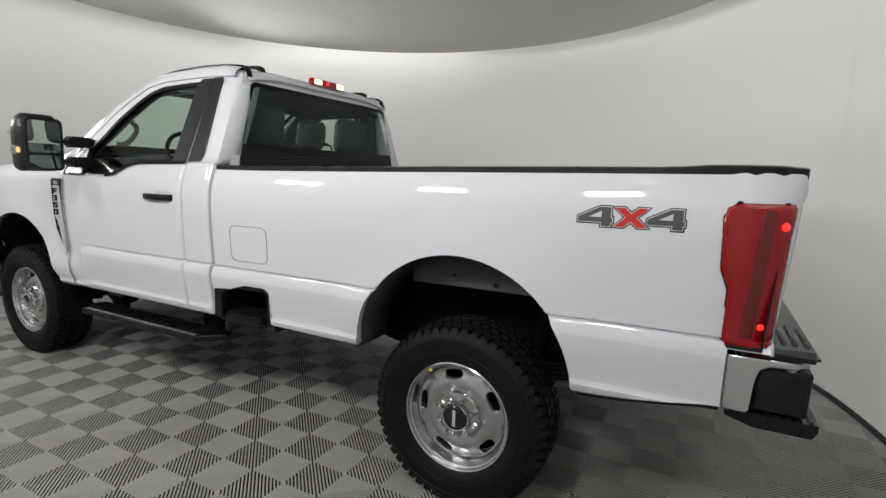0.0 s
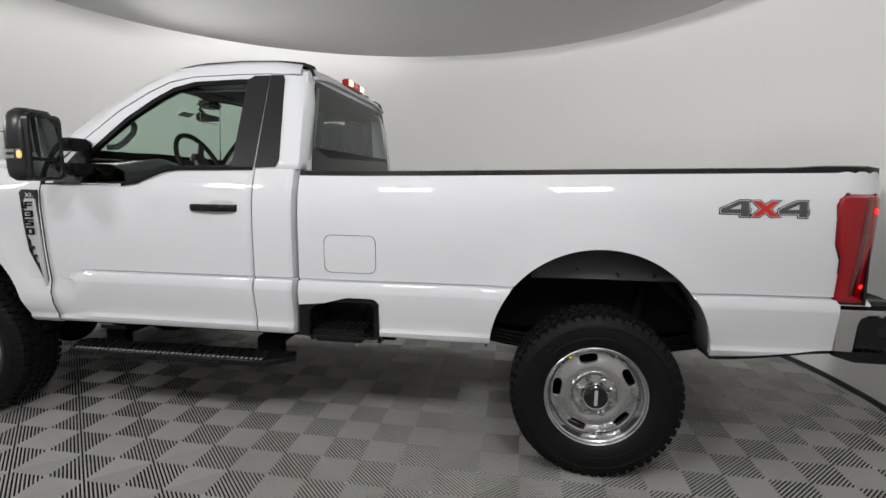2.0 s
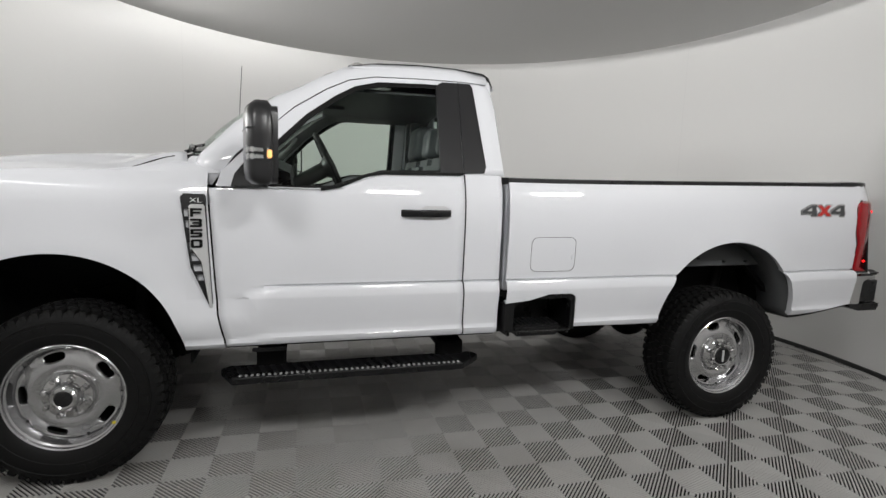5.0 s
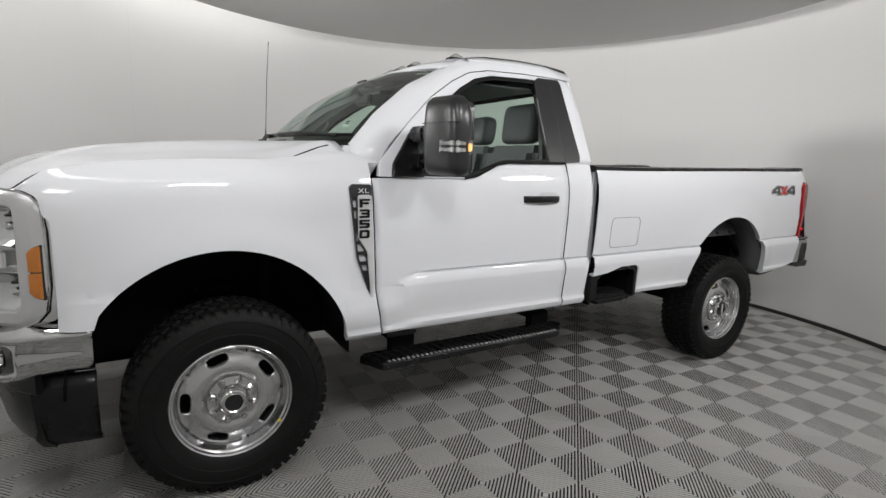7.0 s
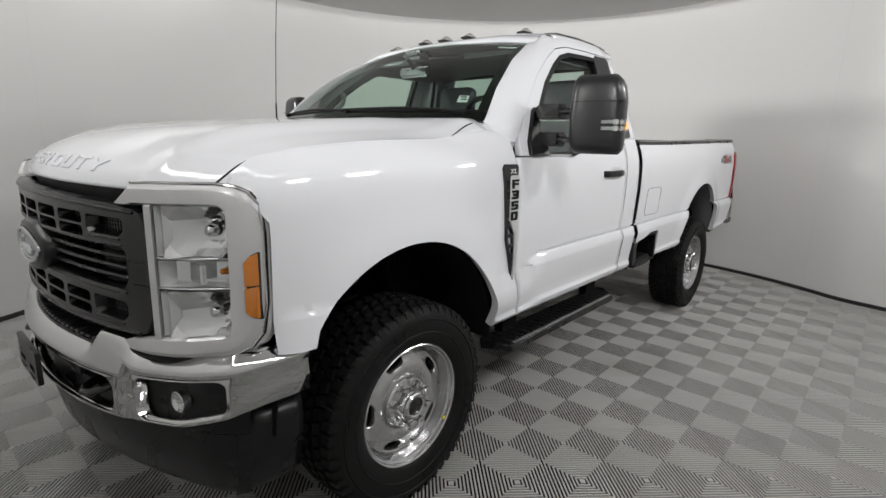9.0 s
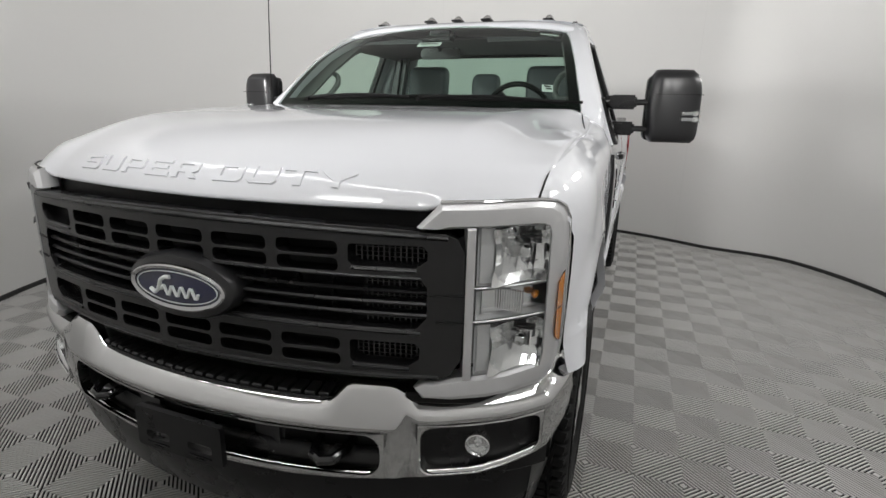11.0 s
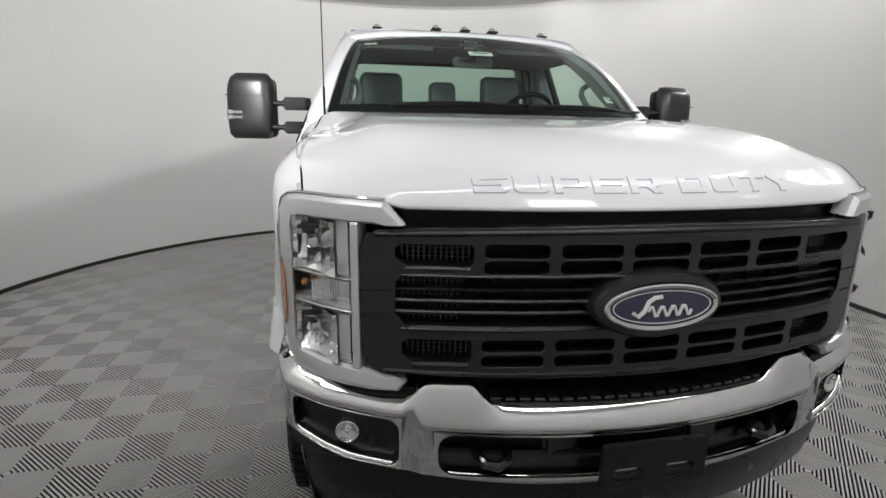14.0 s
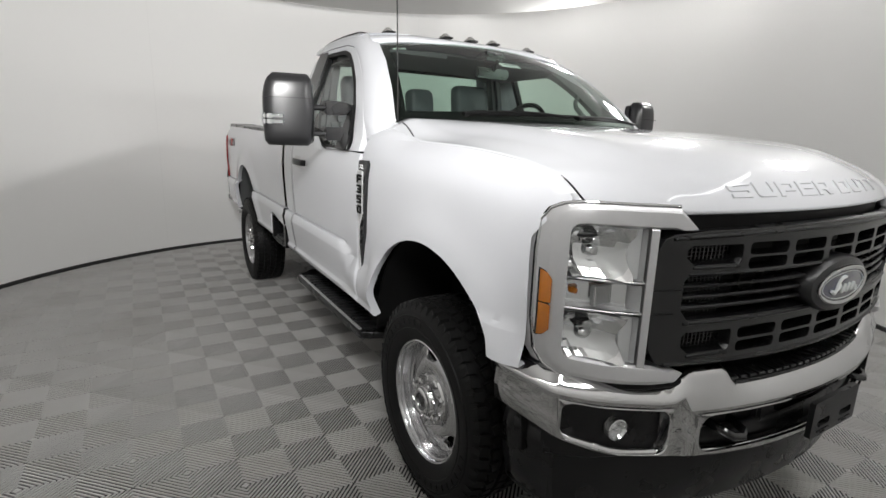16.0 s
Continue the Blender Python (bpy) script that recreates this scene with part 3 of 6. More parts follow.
# ---- badge: three characters, grey and red with dark outline ----
FOUR = [(0, 0.20), (0.68, 0.20), (0.68, 0), (0.95, 0), (0.95, 0.20), (1, 0.20), (1, 0.44), (0.95, 0.44), (0.95, 1), (0.62, 1), (0, 0.46)]
FOUR_EYE = [(0.30, 0.46), (0.68, 0.46), (0.68, 0.80)]
CROSS = [(0, 0), (0.28, 0), (0.5, 0.30), (0.70, 0), (1, 0), (0.66, 0.5), (1, 1), (0.72, 1), (0.5, 0.70), (0.30, 1), (0, 1), (0.34, 0.5)]


def drive_badge(s):
    x_from, length, z0, high = -0.478, 0.366, 1.287, 0.068
    for loops, a, b, mat in (([FOUR, FOUR_EYE], 0.0, 0.335, BADGEGREY), ([CROSS], 0.352, 0.672, BADGERED), ([FOUR, FOUR_EYE], 0.665, 1.0, BADGEGREY)):
        placed = []
        for loop in loops:
            placed.append(clockless([(length * (a + (b - a) * u), z0 + high * v) for u, v in loop]))

        def put(u, v, d):
            x = x_from - (u if s > 0 else length - u)
            return (x, skin_y(x, v) + d, v)
        bm = bmesh.new()
        plate(bm, [grow(placed[0], 0.0065)], put, 0.0022, -0.002)
        back = part("badge_backing", flip(bm, s), SEAL, truck)
        bm = bmesh.new()
        plate(bm, [grow(placed[0], 0.0028)], put, 0.0034, -0.002)
        part("badge_edge", flip(bm, s), SATIN, back, "thin bright edge")
        bm = bmesh.new()
        plate(bm, placed, put, 0.0050, -0.002)
        part("badge_character", flip(bm, s), mat, back, "raised grey or red drive badge")


build_bed()
for side in (1, -1):
    drive_badge(side)


# ---- cab ----
def glass_y(z):
    return 0.965 - (z - 1.46) * 0.42


ROOFLINE = [(3.02, 1.47), (2.79, 1.655), (2.62, 1.795), (2.45, 1.912), (2.31, 1.982), (2.17, 2.014), (1.90, 2.028), (1.70, 2.026)]


def put_side(u, v, d):
    return (u, glass_y(v) + d, v)


def door(s):
    def low(x):
        return 0.638

    def high(x):
        return interp([(1.715, 1.487), (2.14, 1.482), (2.22, 1.472), (2.36, 1.414), (2.44, 1.398), (2.95, 1.392)], x)

    def yf(x, z):
        return skin_y(x, z)
    bm = bmesh.new()
    xs = [1.716 + k * 0.03647 for k in range(35)] 
    xs = sorted(set([round(x, 4) for x in xs] + [2.14, 2.22, 2.36, 2.44]))
    rows = []
    for x in xs:
        a, b = low(x), high(x)
        col = []
        for z in [a] + [max(a, min(b, q)) for q in LEVELS] + [b]:
            # front edge leans with the shut line
            f = smooth(2.3, 2.958, x)
            lean = interp([(0.63, -0.07), (0.80, -0.035), (0.95, -0.025), (1.4, 0.0)], z) * f
            back = interp([(0.63, -0.012), (0.95, 0.0), (1.5, 0.0)], z) * (1 - smooth(1.7, 2.0, x))
            col.append((x + lean + back, yf(x + lean, z), z))
        rows.append(col)
    grid(bm, rows)
    body = part("door", flip(bm, s), PAINT, truck, thick=0.012)
    # upper frame of the door
    outer = [(2.925, 1.40), (2.905, 1.47), (2.735, 1.64), (2.575, 1.775), (2.42, 1.872), (2.30, 1.93), (2.16, 1.958), (1.90, 1.967), (1.712, 1.967), (1.716, 1.485), (2.15, 1.478), (2.40, 1.395)]
    inner = [(2.80, 1.405), (2.80, 1.44), (2.675, 1.60), (2.52, 1.745), (2.375, 1.845), (2.27, 1.902), (2.15, 1.932), (1.90, 1.942), (1.80, 1.942), (1.80, 1.49), (2.15, 1.484), (2.40, 1.402)]
    bm = bmesh.new()
    frame_ring(bm, outer, inner, put_side, 0.004, -0.03)
    part("window_frame", flip(bm, s), PAINT, body, bevel=0.003)
    seal = [(2.775, 1.408), (2.765, 1.44), (2.655, 1.585), (2.505, 1.725), (2.365, 1.822), (2.262, 1.880), (2.145, 1.910), (1.90, 1.920), (1.835, 1.918), (1.838, 1.505), (2.155, 1.496), (2.40, 1.416)]
    bm = bmesh.new()
    frame_ring(bm, inner, seal, put_side, 0.003, -0.03)
    part("window_seal", flip(bm, s), SEAL, body)
    bm = bmesh.new()
    prism(bm, [(1.80, 1.96), (1.714, 1.96), (1.718, 1.492), (1.842, 1.492), (1.838, 1.93), (1.825, 1.945)], put_side, 0.008, -0.004)
    part("pillar_cover", flip(bm, s), GREY, body, "satin black pillar cover", bevel=0.002)
    bm = bmesh.new()
    strip = [(2.45, 1.3935), (2.36, 1.409), (2.22, 1.467), (2.14, 1.4795), (1.72, 1.486)]
    grid(bm, [[(x, glass_y(z) + 0.008, z - 0.004) for x, z in strip], [(x, glass_y(z) + 0.008, z + 0.010) for x, z in strip], [(x, glass_y(z) - 0.012, z + 0.012) for x, z in strip]])
    part("belt_seal", flip(bm, s), SEAL, body)
    bm = bmesh.new()
    bm.faces.new([bm.verts.new(put_side(u, v, -0.016)) for u, v in seal])
    pane = part("window_pane", flip(bm, s), GLASS, body)
    pane.visible_shadow = False
    # handle
    bm = bmesh.new()
    y0 = skin_y(1.9, 1.285)
    rows = []
    for k in range(15):
        t = k / 14
        x = 2.052 - 0.262 * t
        o = 0.030 * math.sin(math.pi * t) ** 0.35 if 0 < t < 1 else 0.0
        rows.append([(x, y0 + o - 0.016, 1.268), (x, y0 + o, 1.270), (x, y0 + o + 0.004, 1.288), (x, y0 + o, 1.304), (x, y0 + o - 0.016, 1.306)])
    vs = grid(bm, rows, close=True)
    bm.faces.new(vs[0])
    bm.faces.new(vs[-1])
    part("door_handle", flip(bm, s), BLACK, body, "black pull handle", bevel=0.002)
    # flat patch for the cup's hollow, its shade painted as greyer body colour
    bm = bmesh.new()
    prism(bm, [(1.875 + u, 1.288 + v) for u, v in rounded(0.075, 0.036, 0.03)], lambda u, v, d: (u, skin_y(u, v) + d, v), 0.0012, -0.012)
    part("handle_cup", flip(bm, s), material("shaded_cup_paint", (0.6, 0.6, 0.61), 0.3, coat=1.0) if s > 0 else bpy.data.materials["shaded_cup_paint"], body)
    # inner skin
    bm = bmesh.new()
    box(bm, (1.76, 0.83, 0.70), (2.84, 0.87, 1.40), 0.02)
    box(bm, (1.80, 0.76, 1.05), (2.60, 0.84, 1.14), 0.02)
    part("door_trim", flip(bm, s), TRIM, body)


def cab_corner(s):
    """White panel behind the door, up to the roof."""
    bm = bmesh.new()
    rows = []
    for k in range(13):
        t = k / 12
        col = []
        for z in [0.638] + [q for q in LEVELS if 0.64 < q < 1.50] + [1.487]:
            x = 1.7085 + interp([(0.63, -0.012), (0.95, 0.0), (1.5, 0.0)], z) * (1 - t) - t * 0.20
            y = skin_y(x, z) if z < 1.46 else glass_y(z)
            if t > 0.85:
                y -= 0.06 * ((t - 0.85) / 0.15) ** 2
            col.append((x, y, z))
        rows.append(col)
    grid(bm, rows)
    part("cab_corner", flip(bm, s), PAINT, truck)
    bm = bmesh.new()                                      # upper corner pillar, wrapping to the back
    rows = []
    for k in range(13):
        z = 1.487 + (1.99 - 1.487) * k / 12
        xb = interp([(1.487, 1.482), (1.80, 1.502), (1.93, 1.522), (1.99, 1.545)], z)
        g = glass_y(z)
        xf = 1.708
        inset = 0.0 if z < 1.93 else 0.01
        rows.append([(xf, g, z), (xb + 0.06, g - 0.001 - inset, z), (xb + 0.025, g - 0.012 - inset, z), (xb + 0.006, g - 0.04, z), (xb, g - 0.08, z), (xb, g - 0.16, z)])
    grid(bm, rows)
    part("cab_pillar", flip(bm, s), PAINT, truck, thick=0.012)
    bm = bmesh.new()
    prism(bm, [(1.7135, 1.962), (1.648, 1.962), (1.636, 1.94), (1.600, 1.53), (1.612, 1.497), (1.7135, 1.492)], put_side, 0.005, -0.004)
    part("corner_cover", flip(bm, s), GREY, truck, "satin black corner cover", bevel=0.002)


def a_pillar(s):
    """White windscreen pillar and roof rail outside the door frame."""
    outer = [(3.035, 1.490), (2.965, 1.535)] + ROOFLINE[1:] + [(1.56, 2.004)]
    inner = [(2.932, 1.435), (2.85, 1.545), (2.74, 1.643), (2.578, 1.781), (2.424, 1.878), (2.304, 1.936), (2.162, 1.964), (1.90, 1.973), (1.706, 1.973), (1.56, 1.968)]
    bm = bmesh.new()
    rows = []
    for (a, b), (c, d) in zip(outer, inner):
        mid = ((a + c) / 2, (b + d) / 2)
        ins = 0.05
        row = [(c, glass_y(d) - 0.03, d), (c, glass_y(d) + 0.004, d), (mid[0], glass_y(mid[1]) + 0.004, mid[1]), (a, glass_y(b) - 0.008, b)]
        v = (b - 1.545) / 0.411
        if v < 1:                                          # reaches forward to the edge of the windscreen
            v = max(0, v)
            q = math.sin(math.pi * v)
            e = Vector((3.01 - 0.615 * v + 0.025 * q, 0.852 - 0.172 * v, 1.545 + 0.411 * v + 0.0375 * q))
            m = (Vector(row[-1]) + e) / 2 + Vector((0.008, 0.012, 0.006))
            row += [m, e + Vector((0.005, -0.006, 0.004)), e + Vector((-0.03, -0.03, -0.03))]
        else:
            row += [(a + 0.012, glass_y(b) - ins, b + 0.022), (a + 0.0, glass_y(b) - 0.10, b + 0.018), (a - 0.035, glass_y(b) - 0.15, b - 0.012)]
        rows.append(row)
    rows[0] = [(x + 0.02, y - 0.03, z - 0.03) for x, y, z in rows[0]]   # the foot dives under the fender cap
    grid(bm, rows)
    part("a_pillar", flip(bm, s), PAINT, truck, thick=-0.004)
    # inner pillar trim with grab handle
    bm = bmesh.new()
    rows = []
    for (a, b), (c, d) in zip(outer[1:7], inner[1:7]):
        rows.append([(a + 0.02, glass_y(b) - 0.06, b - 0.01), (a - 0.02, glass_y(b) - 0.13, b - 0.03), (c - 0.06, glass_y(d) - 0.07, d - 0.03), (c - 0.03, glass_y(d) - 0.04, d)])
    grid(bm, rows)
    trim = part("pillar_trim", flip(bm, s), TRIMLITE, truck, "light grey pillar trim")
    bm = bmesh.new()
    pts = [(2.60, 0.72, 1.74), (2.615, 0.68, 1.715), (2.64, 0.665, 1.68), (2.70, 0.67, 1.63), (2.73, 0.69, 1.605), (2.745, 0.74, 1.60)]
    tube(bm, pts, 0.016, 10)
    part("grab_handle", flip(bm, s), TRIMLITE, trim, "light grey grab handle")


def roof_z(x, y):
    z = interp([(1.50, 1.985), (1.53, 2.018), (1.60, 2.042), (1.80, 2.056), (2.10, 2.053), (2.30, 2.042), (2.40, 2.027), (2.46, 2.008), (2.50, 1.982)], x)
    return z - 0.035 * max(0, (abs(y) - 0.40) / 0.34) ** 2


def build_cab():
    for s in (1, -1):
        door(s)
        cab_corner(s)
        a_pillar(s)
        bm = bmesh.new()                                  # roof ditch strip
        rows = []
        for k in range(15):
            x = 1.56 + k * 0.052
            z = interp([(1.56, 2.018), (1.70, 2.036), (1.9, 2.040), (2.16, 2.028), (2.30, 2.0)], x)
            y = glass_y(z) - 0.052
            k_ = 1 + 0.6 * smooth(1.75, 1.58, x)
            rows.append([(x, y + 0.012 * k_, z), (x, y + 0.011 * k_, z + 0.018), (x, y - 0.011 * k_, z + 0.018), (x, y - 0.012 * k_, z - 0.01)])
        rows.insert(0, [(1.532, p[1] + 0.003, p[2] - 0.022) for p in rows[0]])
        rows.insert(0, [(1.514, p[1] + 0.008, p[2] - 0.048) for p in rows[0]])
        grid(bm, rows)
        part("roof_strip", flip(bm, s), SEAL, truck, "black roof ditch strip")
    bm = bmesh.new()
    rows = []
    for k in range(26):
        x = 1.50 + k * 0.04
        rows.append([(x - (0.10 * (j / 12 - 1) ** 2 if x > 2.3 else 0.03 * (j / 12 - 1) ** 2 * 0), y, roof_z(x, y)) for j, y in ((j, -0.735 + j * 0.06125) for j in range(25))])
    grid(bm, rows)
    for v in bm.verts:                                    # narrower towards the back
        v.co.y *= 1 - 0.045 * smooth(1.75, 1.50, v.co.x)
    for v in bm.verts:                                    # two shallow pressed channels
        for c in (-0.3, 0.3):
            if 1.62 < v.co.x < 2.25 and abs(v.co.y - c) < 0.05:
                v.co.z -= 0.006
    part("roof", bm, PAINT, truck, thick=0.015)
    bm = bmesh.new()
    rows = [[(1.56 + k * 0.07, y, 1.945 - 0.05 * (abs(y) / 0.72) ** 4) for y in np.linspace(-0.72, 0.72, 13)] for k in range(13)]
    grid(bm, rows)
    liner = part("headliner", bm, TRIM, truck, "dark grey headliner", thick=0.01)
    # windscreen
    def ws(u, v):
        """u across from -1 to 1, v up from 0 to 1."""
        zb, zt = 1.545 + 0.015 * (1 - u * u), 1.956 + 0.034 * (1 - u * u)
        hw = 0.852 + (0.680 - 0.852) * v
        xb, xt = 3.01 + 0.20 * (1 - u * u), 2.395 + 0.10 * (1 - u * u)
        bulge = 0.05 * math.sin(math.pi * v)
        return Vector((xb + (xt - xb) * v + bulge * 0.5, u * hw, zb + (zt - zb) * v + bulge * 0.75))
    bm = bmesh.new()
    grid(bm, [[ws(-1 + k / 12, j / 14) for k in range(25)] for j in range(15)])
    pane = part("windscreen", bm, SCREENGLASS, truck, "green-tinted windscreen")
    pane.visible_shadow = False
    bm = bmesh.new()                                      # black printed border
    def band(pts0, pts1):
        grid(bm, [[p - Vector((0.004, 0, 0.004)) for p in pts0], [p - Vector((0.004, 0, 0.004)) for p in pts1]])
    for u0, u1 in ((-1.0, -0.93), (0.93, 1.0)):
        band([ws(u0, j / 14) for j in range(15)], [ws(u1, j / 14) for j in range(15)])
    band([ws(-1 + k / 12, 0) for k in range(25)], [ws(-1 + k / 12, 0.085) for k in range(25)])
    band([ws(-1 + k / 12, 0.985) for k in range(25)], [ws(-1 + k / 12, 0.93 - 0.05 * math.exp(-((k - 12) / 3) ** 2)) for k in range(25)])
    part("windscreen_border", bm, SEAL, pane)
    def sticker(name, u, v, w, h, lines, mat=WHITEINK):
        bm = bmesh.new()
        du, dv = w, h
        grid(bm, [[ws(u - du, v - dv) - Vector((0.006, 0, 0.006)), ws(u + du, v - dv) - Vector((0.006, 0, 0.006))], [ws(u - du, v + dv) - Vector((0.006, 0, 0.006)), ws(u + du, v + dv) - Vector((0.006, 0, 0.006))]])
        st = tagged(part(name, bm, mat, pane, "small white windscreen sticker"))
        for a, b, c in lines:
            bm = bmesh.new()
            q = Vector((0.0035, 0, 0.0035))
            grid(bm, [[ws(u + a * du, v + (c - 0.18) * dv) - q, ws(u + b * du, v + (c - 0.18) * dv) - q], [ws(u + a * du, v + (c + 0.18) * dv) - q, ws(u + b * du, v + (c + 0.18) * dv) - q]])
            part("print_bar", bm, SEAL, st)
    sticker("stock_sticker", -0.015, 0.64, 0.090, 0.032, ((-0.7, 0.7, 0.0),), LABELWHITE)
    sticker("corner_sticker", 0.84, 0.90, 0.07, 0.018, ())
    sticker("corner_sticker", -0.84, 0.87, 0.05, 0.02, ((-0.4, 0.4, 0.0),))
    sticker("inspection_sticker", 0.82, 0.19, 0.030, 0.030, ((-0.6, 0.6, 0.4), (-0.3, 0.8, -0.3)))
    # cowl and wipers
    bm = bmesh.new()
    grid(bm, [[ws(-1 + k / 12, 0.02) + Vector((o, 0, h)) for k in range(25)] for o, h in ((-0.02, -0.02), (0.05, -0.012), (0.16, -0.03), (0.16, -0.12))])
    part("cowl", bm, BLACK, truck, "black plastic cowl", thick=0.006)
    for base, tip in ((0.16, 0.92), (-0.62, 0.10)):
        bm = bmesh.new()
        pts = [ws(base * 1.0 - 0.02, 0.01) + Vector((0.05, 0, 0.02))]
        for k in range(9):
            u = base + (tip - base) * k / 8
            pts.append(ws(u - 0.02, 0.025 + 0.022 * math.sin(math.pi * k / 8)) + Vector((0.025, 0, 0.020)))
        tube(bm, pts, [0.010] * 3 + [0.007] * 7, 8)
        wiper = part("wiper", bm, SEAL, truck, "black wiper arm and blade")
        bm = bmesh.new()
        tube(bm, [ws(base + 0.10 + (tip - base) * k / 10 - 0.02, 0.03 + 0.02 * k / 10) + Vector((0.02, 0, 0.014)) for k in range(11)], 0.007, 6)
        part("blade", bm, SEAL, wiper)
    # back of the cab
    bm = bmesh.new()
    def back(u, v, d):
        return (interp([(0.9, 1.475), (1.47, 1.478), (1.80, 1.497), (1.93, 1.518), (2.0, 1.54)], v) + d, u, v)
    outer = [(-0.90, 0.66), (-0.90, 1.40), (-0.86, 1.50), (-0.72, 1.985), (-0.65, 2.015), (0.65, 2.015), (0.72, 1.985), (0.86, 1.50), (0.90, 1.40), (0.90, 0.66)]
    inner = [(-0.80, 1.48), (-0.80, 1.49), (-0.80, 1.51), (-0.685, 1.925), (-0.65, 1.945), (0.65, 1.945), (0.685, 1.925), (0.80, 1.51), (0.80, 1.49), (0.80, 1.48)]
    frame_ring(bm, outer, inner, back, 0.0, 0.03)
    part("cab_back", bm, PAINT, truck)
    bm = bmesh.new()
    bm.faces.new([bm.verts.new(back(u, v, -0.006)) for u, v in ((-0.80, 1.48), (-0.80, 1.51), (-0.685, 1.925), (-0.65, 1.945), (0.65, 1.945), (0.685, 1.925), (0.80, 1.51), (0.80, 1.48))])
    pane = part("rear_window", bm, REARGLASS, truck, "dark tinted rear window")
    pane.visible_shadow = False
    bm = bmesh.new()
    o = [(-0.80, 1.48), (-0.685, 1.925), (-0.65, 1.945), (0.65, 1.945), (0.685, 1.925), (0.80, 1.48)]
    i = [(-0.768, 1.60), (-0.672, 1.900), (-0.645, 1.917), (0.645, 1.917), (0.672, 1.900), (0.768, 1.60)]
    frame_ring(bm, o, i, back, -0.002, 0.004)
    part("window_border", bm, SEAL, pane)
    # high stop lamp
    bm = bmesh.new()
    box(bm, (1.50, -0.17, 2.012), (1.545, 0.17, 2.055), 0.008)
    lamp = part("stop_lamp", bm, RED, truck, "roof-edge stop lamp with lit cargo lamps")
    for a, b in ((0.075, 0.155), (-0.155, -0.075)):
        bm = bmesh.new()
        box(bm, (1.496, a, 2.017), (1.51, b, 2.05), 0.004)
        part("cargo_lamp", bm, GLOWWARM, lamp, "lit warm cargo lamp")
    bm = bmesh.new()
    bmesh.ops.create_uvsphere(bm, u_segments=10, v_segments=8, radius=0.010, matrix=Matrix.Translation((1.498, 0.02, 2.033)))
    part("bulb", bm, GLOWRED, lamp)
    # five roof markers
    for y in (-0.535, -0.18, 0.0, 0.18, 0.535):
        x = 2.335 - 0.30 * y * y
        bm = bmesh.new()
        z = roof_z(x, y) + 0.004
        rows = []
        for k in range(9):
            a = math.pi * k / 8
            rows.append([(x - 0.045 + 0.085 * t, y + (0.026 - 0.006 * t) * math.cos(a), z + 0.034 * math.sin(a) * (1 - 0.85 * max(0, (t - 0.35) / 0.65) ** 2 if t > 0.35 else 0.7 + 0.3 * t / 0.35)) for t in (0, 0.1, 0.35, 0.6, 0.85, 1.0)])
        grid(bm, rows)
        bm.faces.new([bm.verts.new(r[0]) for r in rows])
        mk = part("roof_marker", bm, LENSGREY, truck, "smoked clearance lamp")
        bm = bmesh.new()
        box(bm, (x - 0.049, y - 0.029, z - 0.004), (x + 0.044, y + 0.029, z + 0.007), 0.003)
        part("marker_base", bm, SEAL, mk)
    for y in (-0.53, 0.53):
        bm = bmesh.new()
        prism(bm, [(1.565, 2.030), (1.575, 2.062), (1.60, 2.074), (1.69, 2.078), (1.735, 2.070), (1.765, 2.048), (1.765, 2.036), (1.72, 2.054), (1.66, 2.060), (1.61, 2.056), (1.60, 2.036)], lambda u, v, d: (u, y + d, v - 0.010), 0.018, -0.018)
        part("roof_loop", bm, SEAL, truck, "low black roof handle loop", bevel=0.005)
    # antenna
    bm = bmesh.new()
    tube(bm, [(3.055, -0.85, 1.50), (3.055, -0.85, 1.66)], 0.006, 8)
    tube(bm, [(3.055, -0.85, 1.66), (3.04, -0.85, 2.0), (3.02, -0.85, 2.285)], [0.0034, 0.003, 0.0025], 6)
    ant = part("antenna", bm, SEAL, truck, "thin black mast antenna")
    bm = bmesh.new()
    lathe(bm, [(0.022, 0.0), (0.02, 0.012), (0.008, 0.03)], 14)
    bmesh.ops.transform(bm, matrix=pose(3.055, -0.85, 1.50, 90, 0, 0), verts=bm.verts)
    part("antenna_base", bm, BLACK, ant)


LENSGREY = material("smoked_lens", (0.34, 0.33, 0.32), 0.12, coat=1.0, spread=0.2, scale=60)
build_cab()


# ---- front: fenders, hood ----
NOSE_EDGE = [(0, 1.336), (0.015, 1.349), (0.05, 1.377), (0.085, 1.402), (0.11, 1.410), (0.15, 1.417), (0.25, 1.433), (0.4, 1.447), (0.55, 1.456), (0.8, 1.461), (1.1, 1.463)]


def body_top(x):
    """Height of the fender's crest, falling steeply to the lamp."""
    return interp(NOSE_EDGE, 4.285 - x)


def lean(x):
    return 0.083 * smooth(4.05, 4.172, x)


def fender_top(x):
    return body_top(x + lean(x))


def fender_roll(x):
    return 0.008 + 0.040 * smooth(3.0, 3.35, x)


def fender_low(x):
    if x < 3.085:
        return 0.628
    if x > FRONT_ARCH[0] + 0.445:
        return 0.838
    return arch_low(x, FRONT_ARCH, 0.628)


def hood_edge(a):
    return front_x(a, 1.32) - 0.028 + 0.010 * smooth(0.60, 0.72, a)


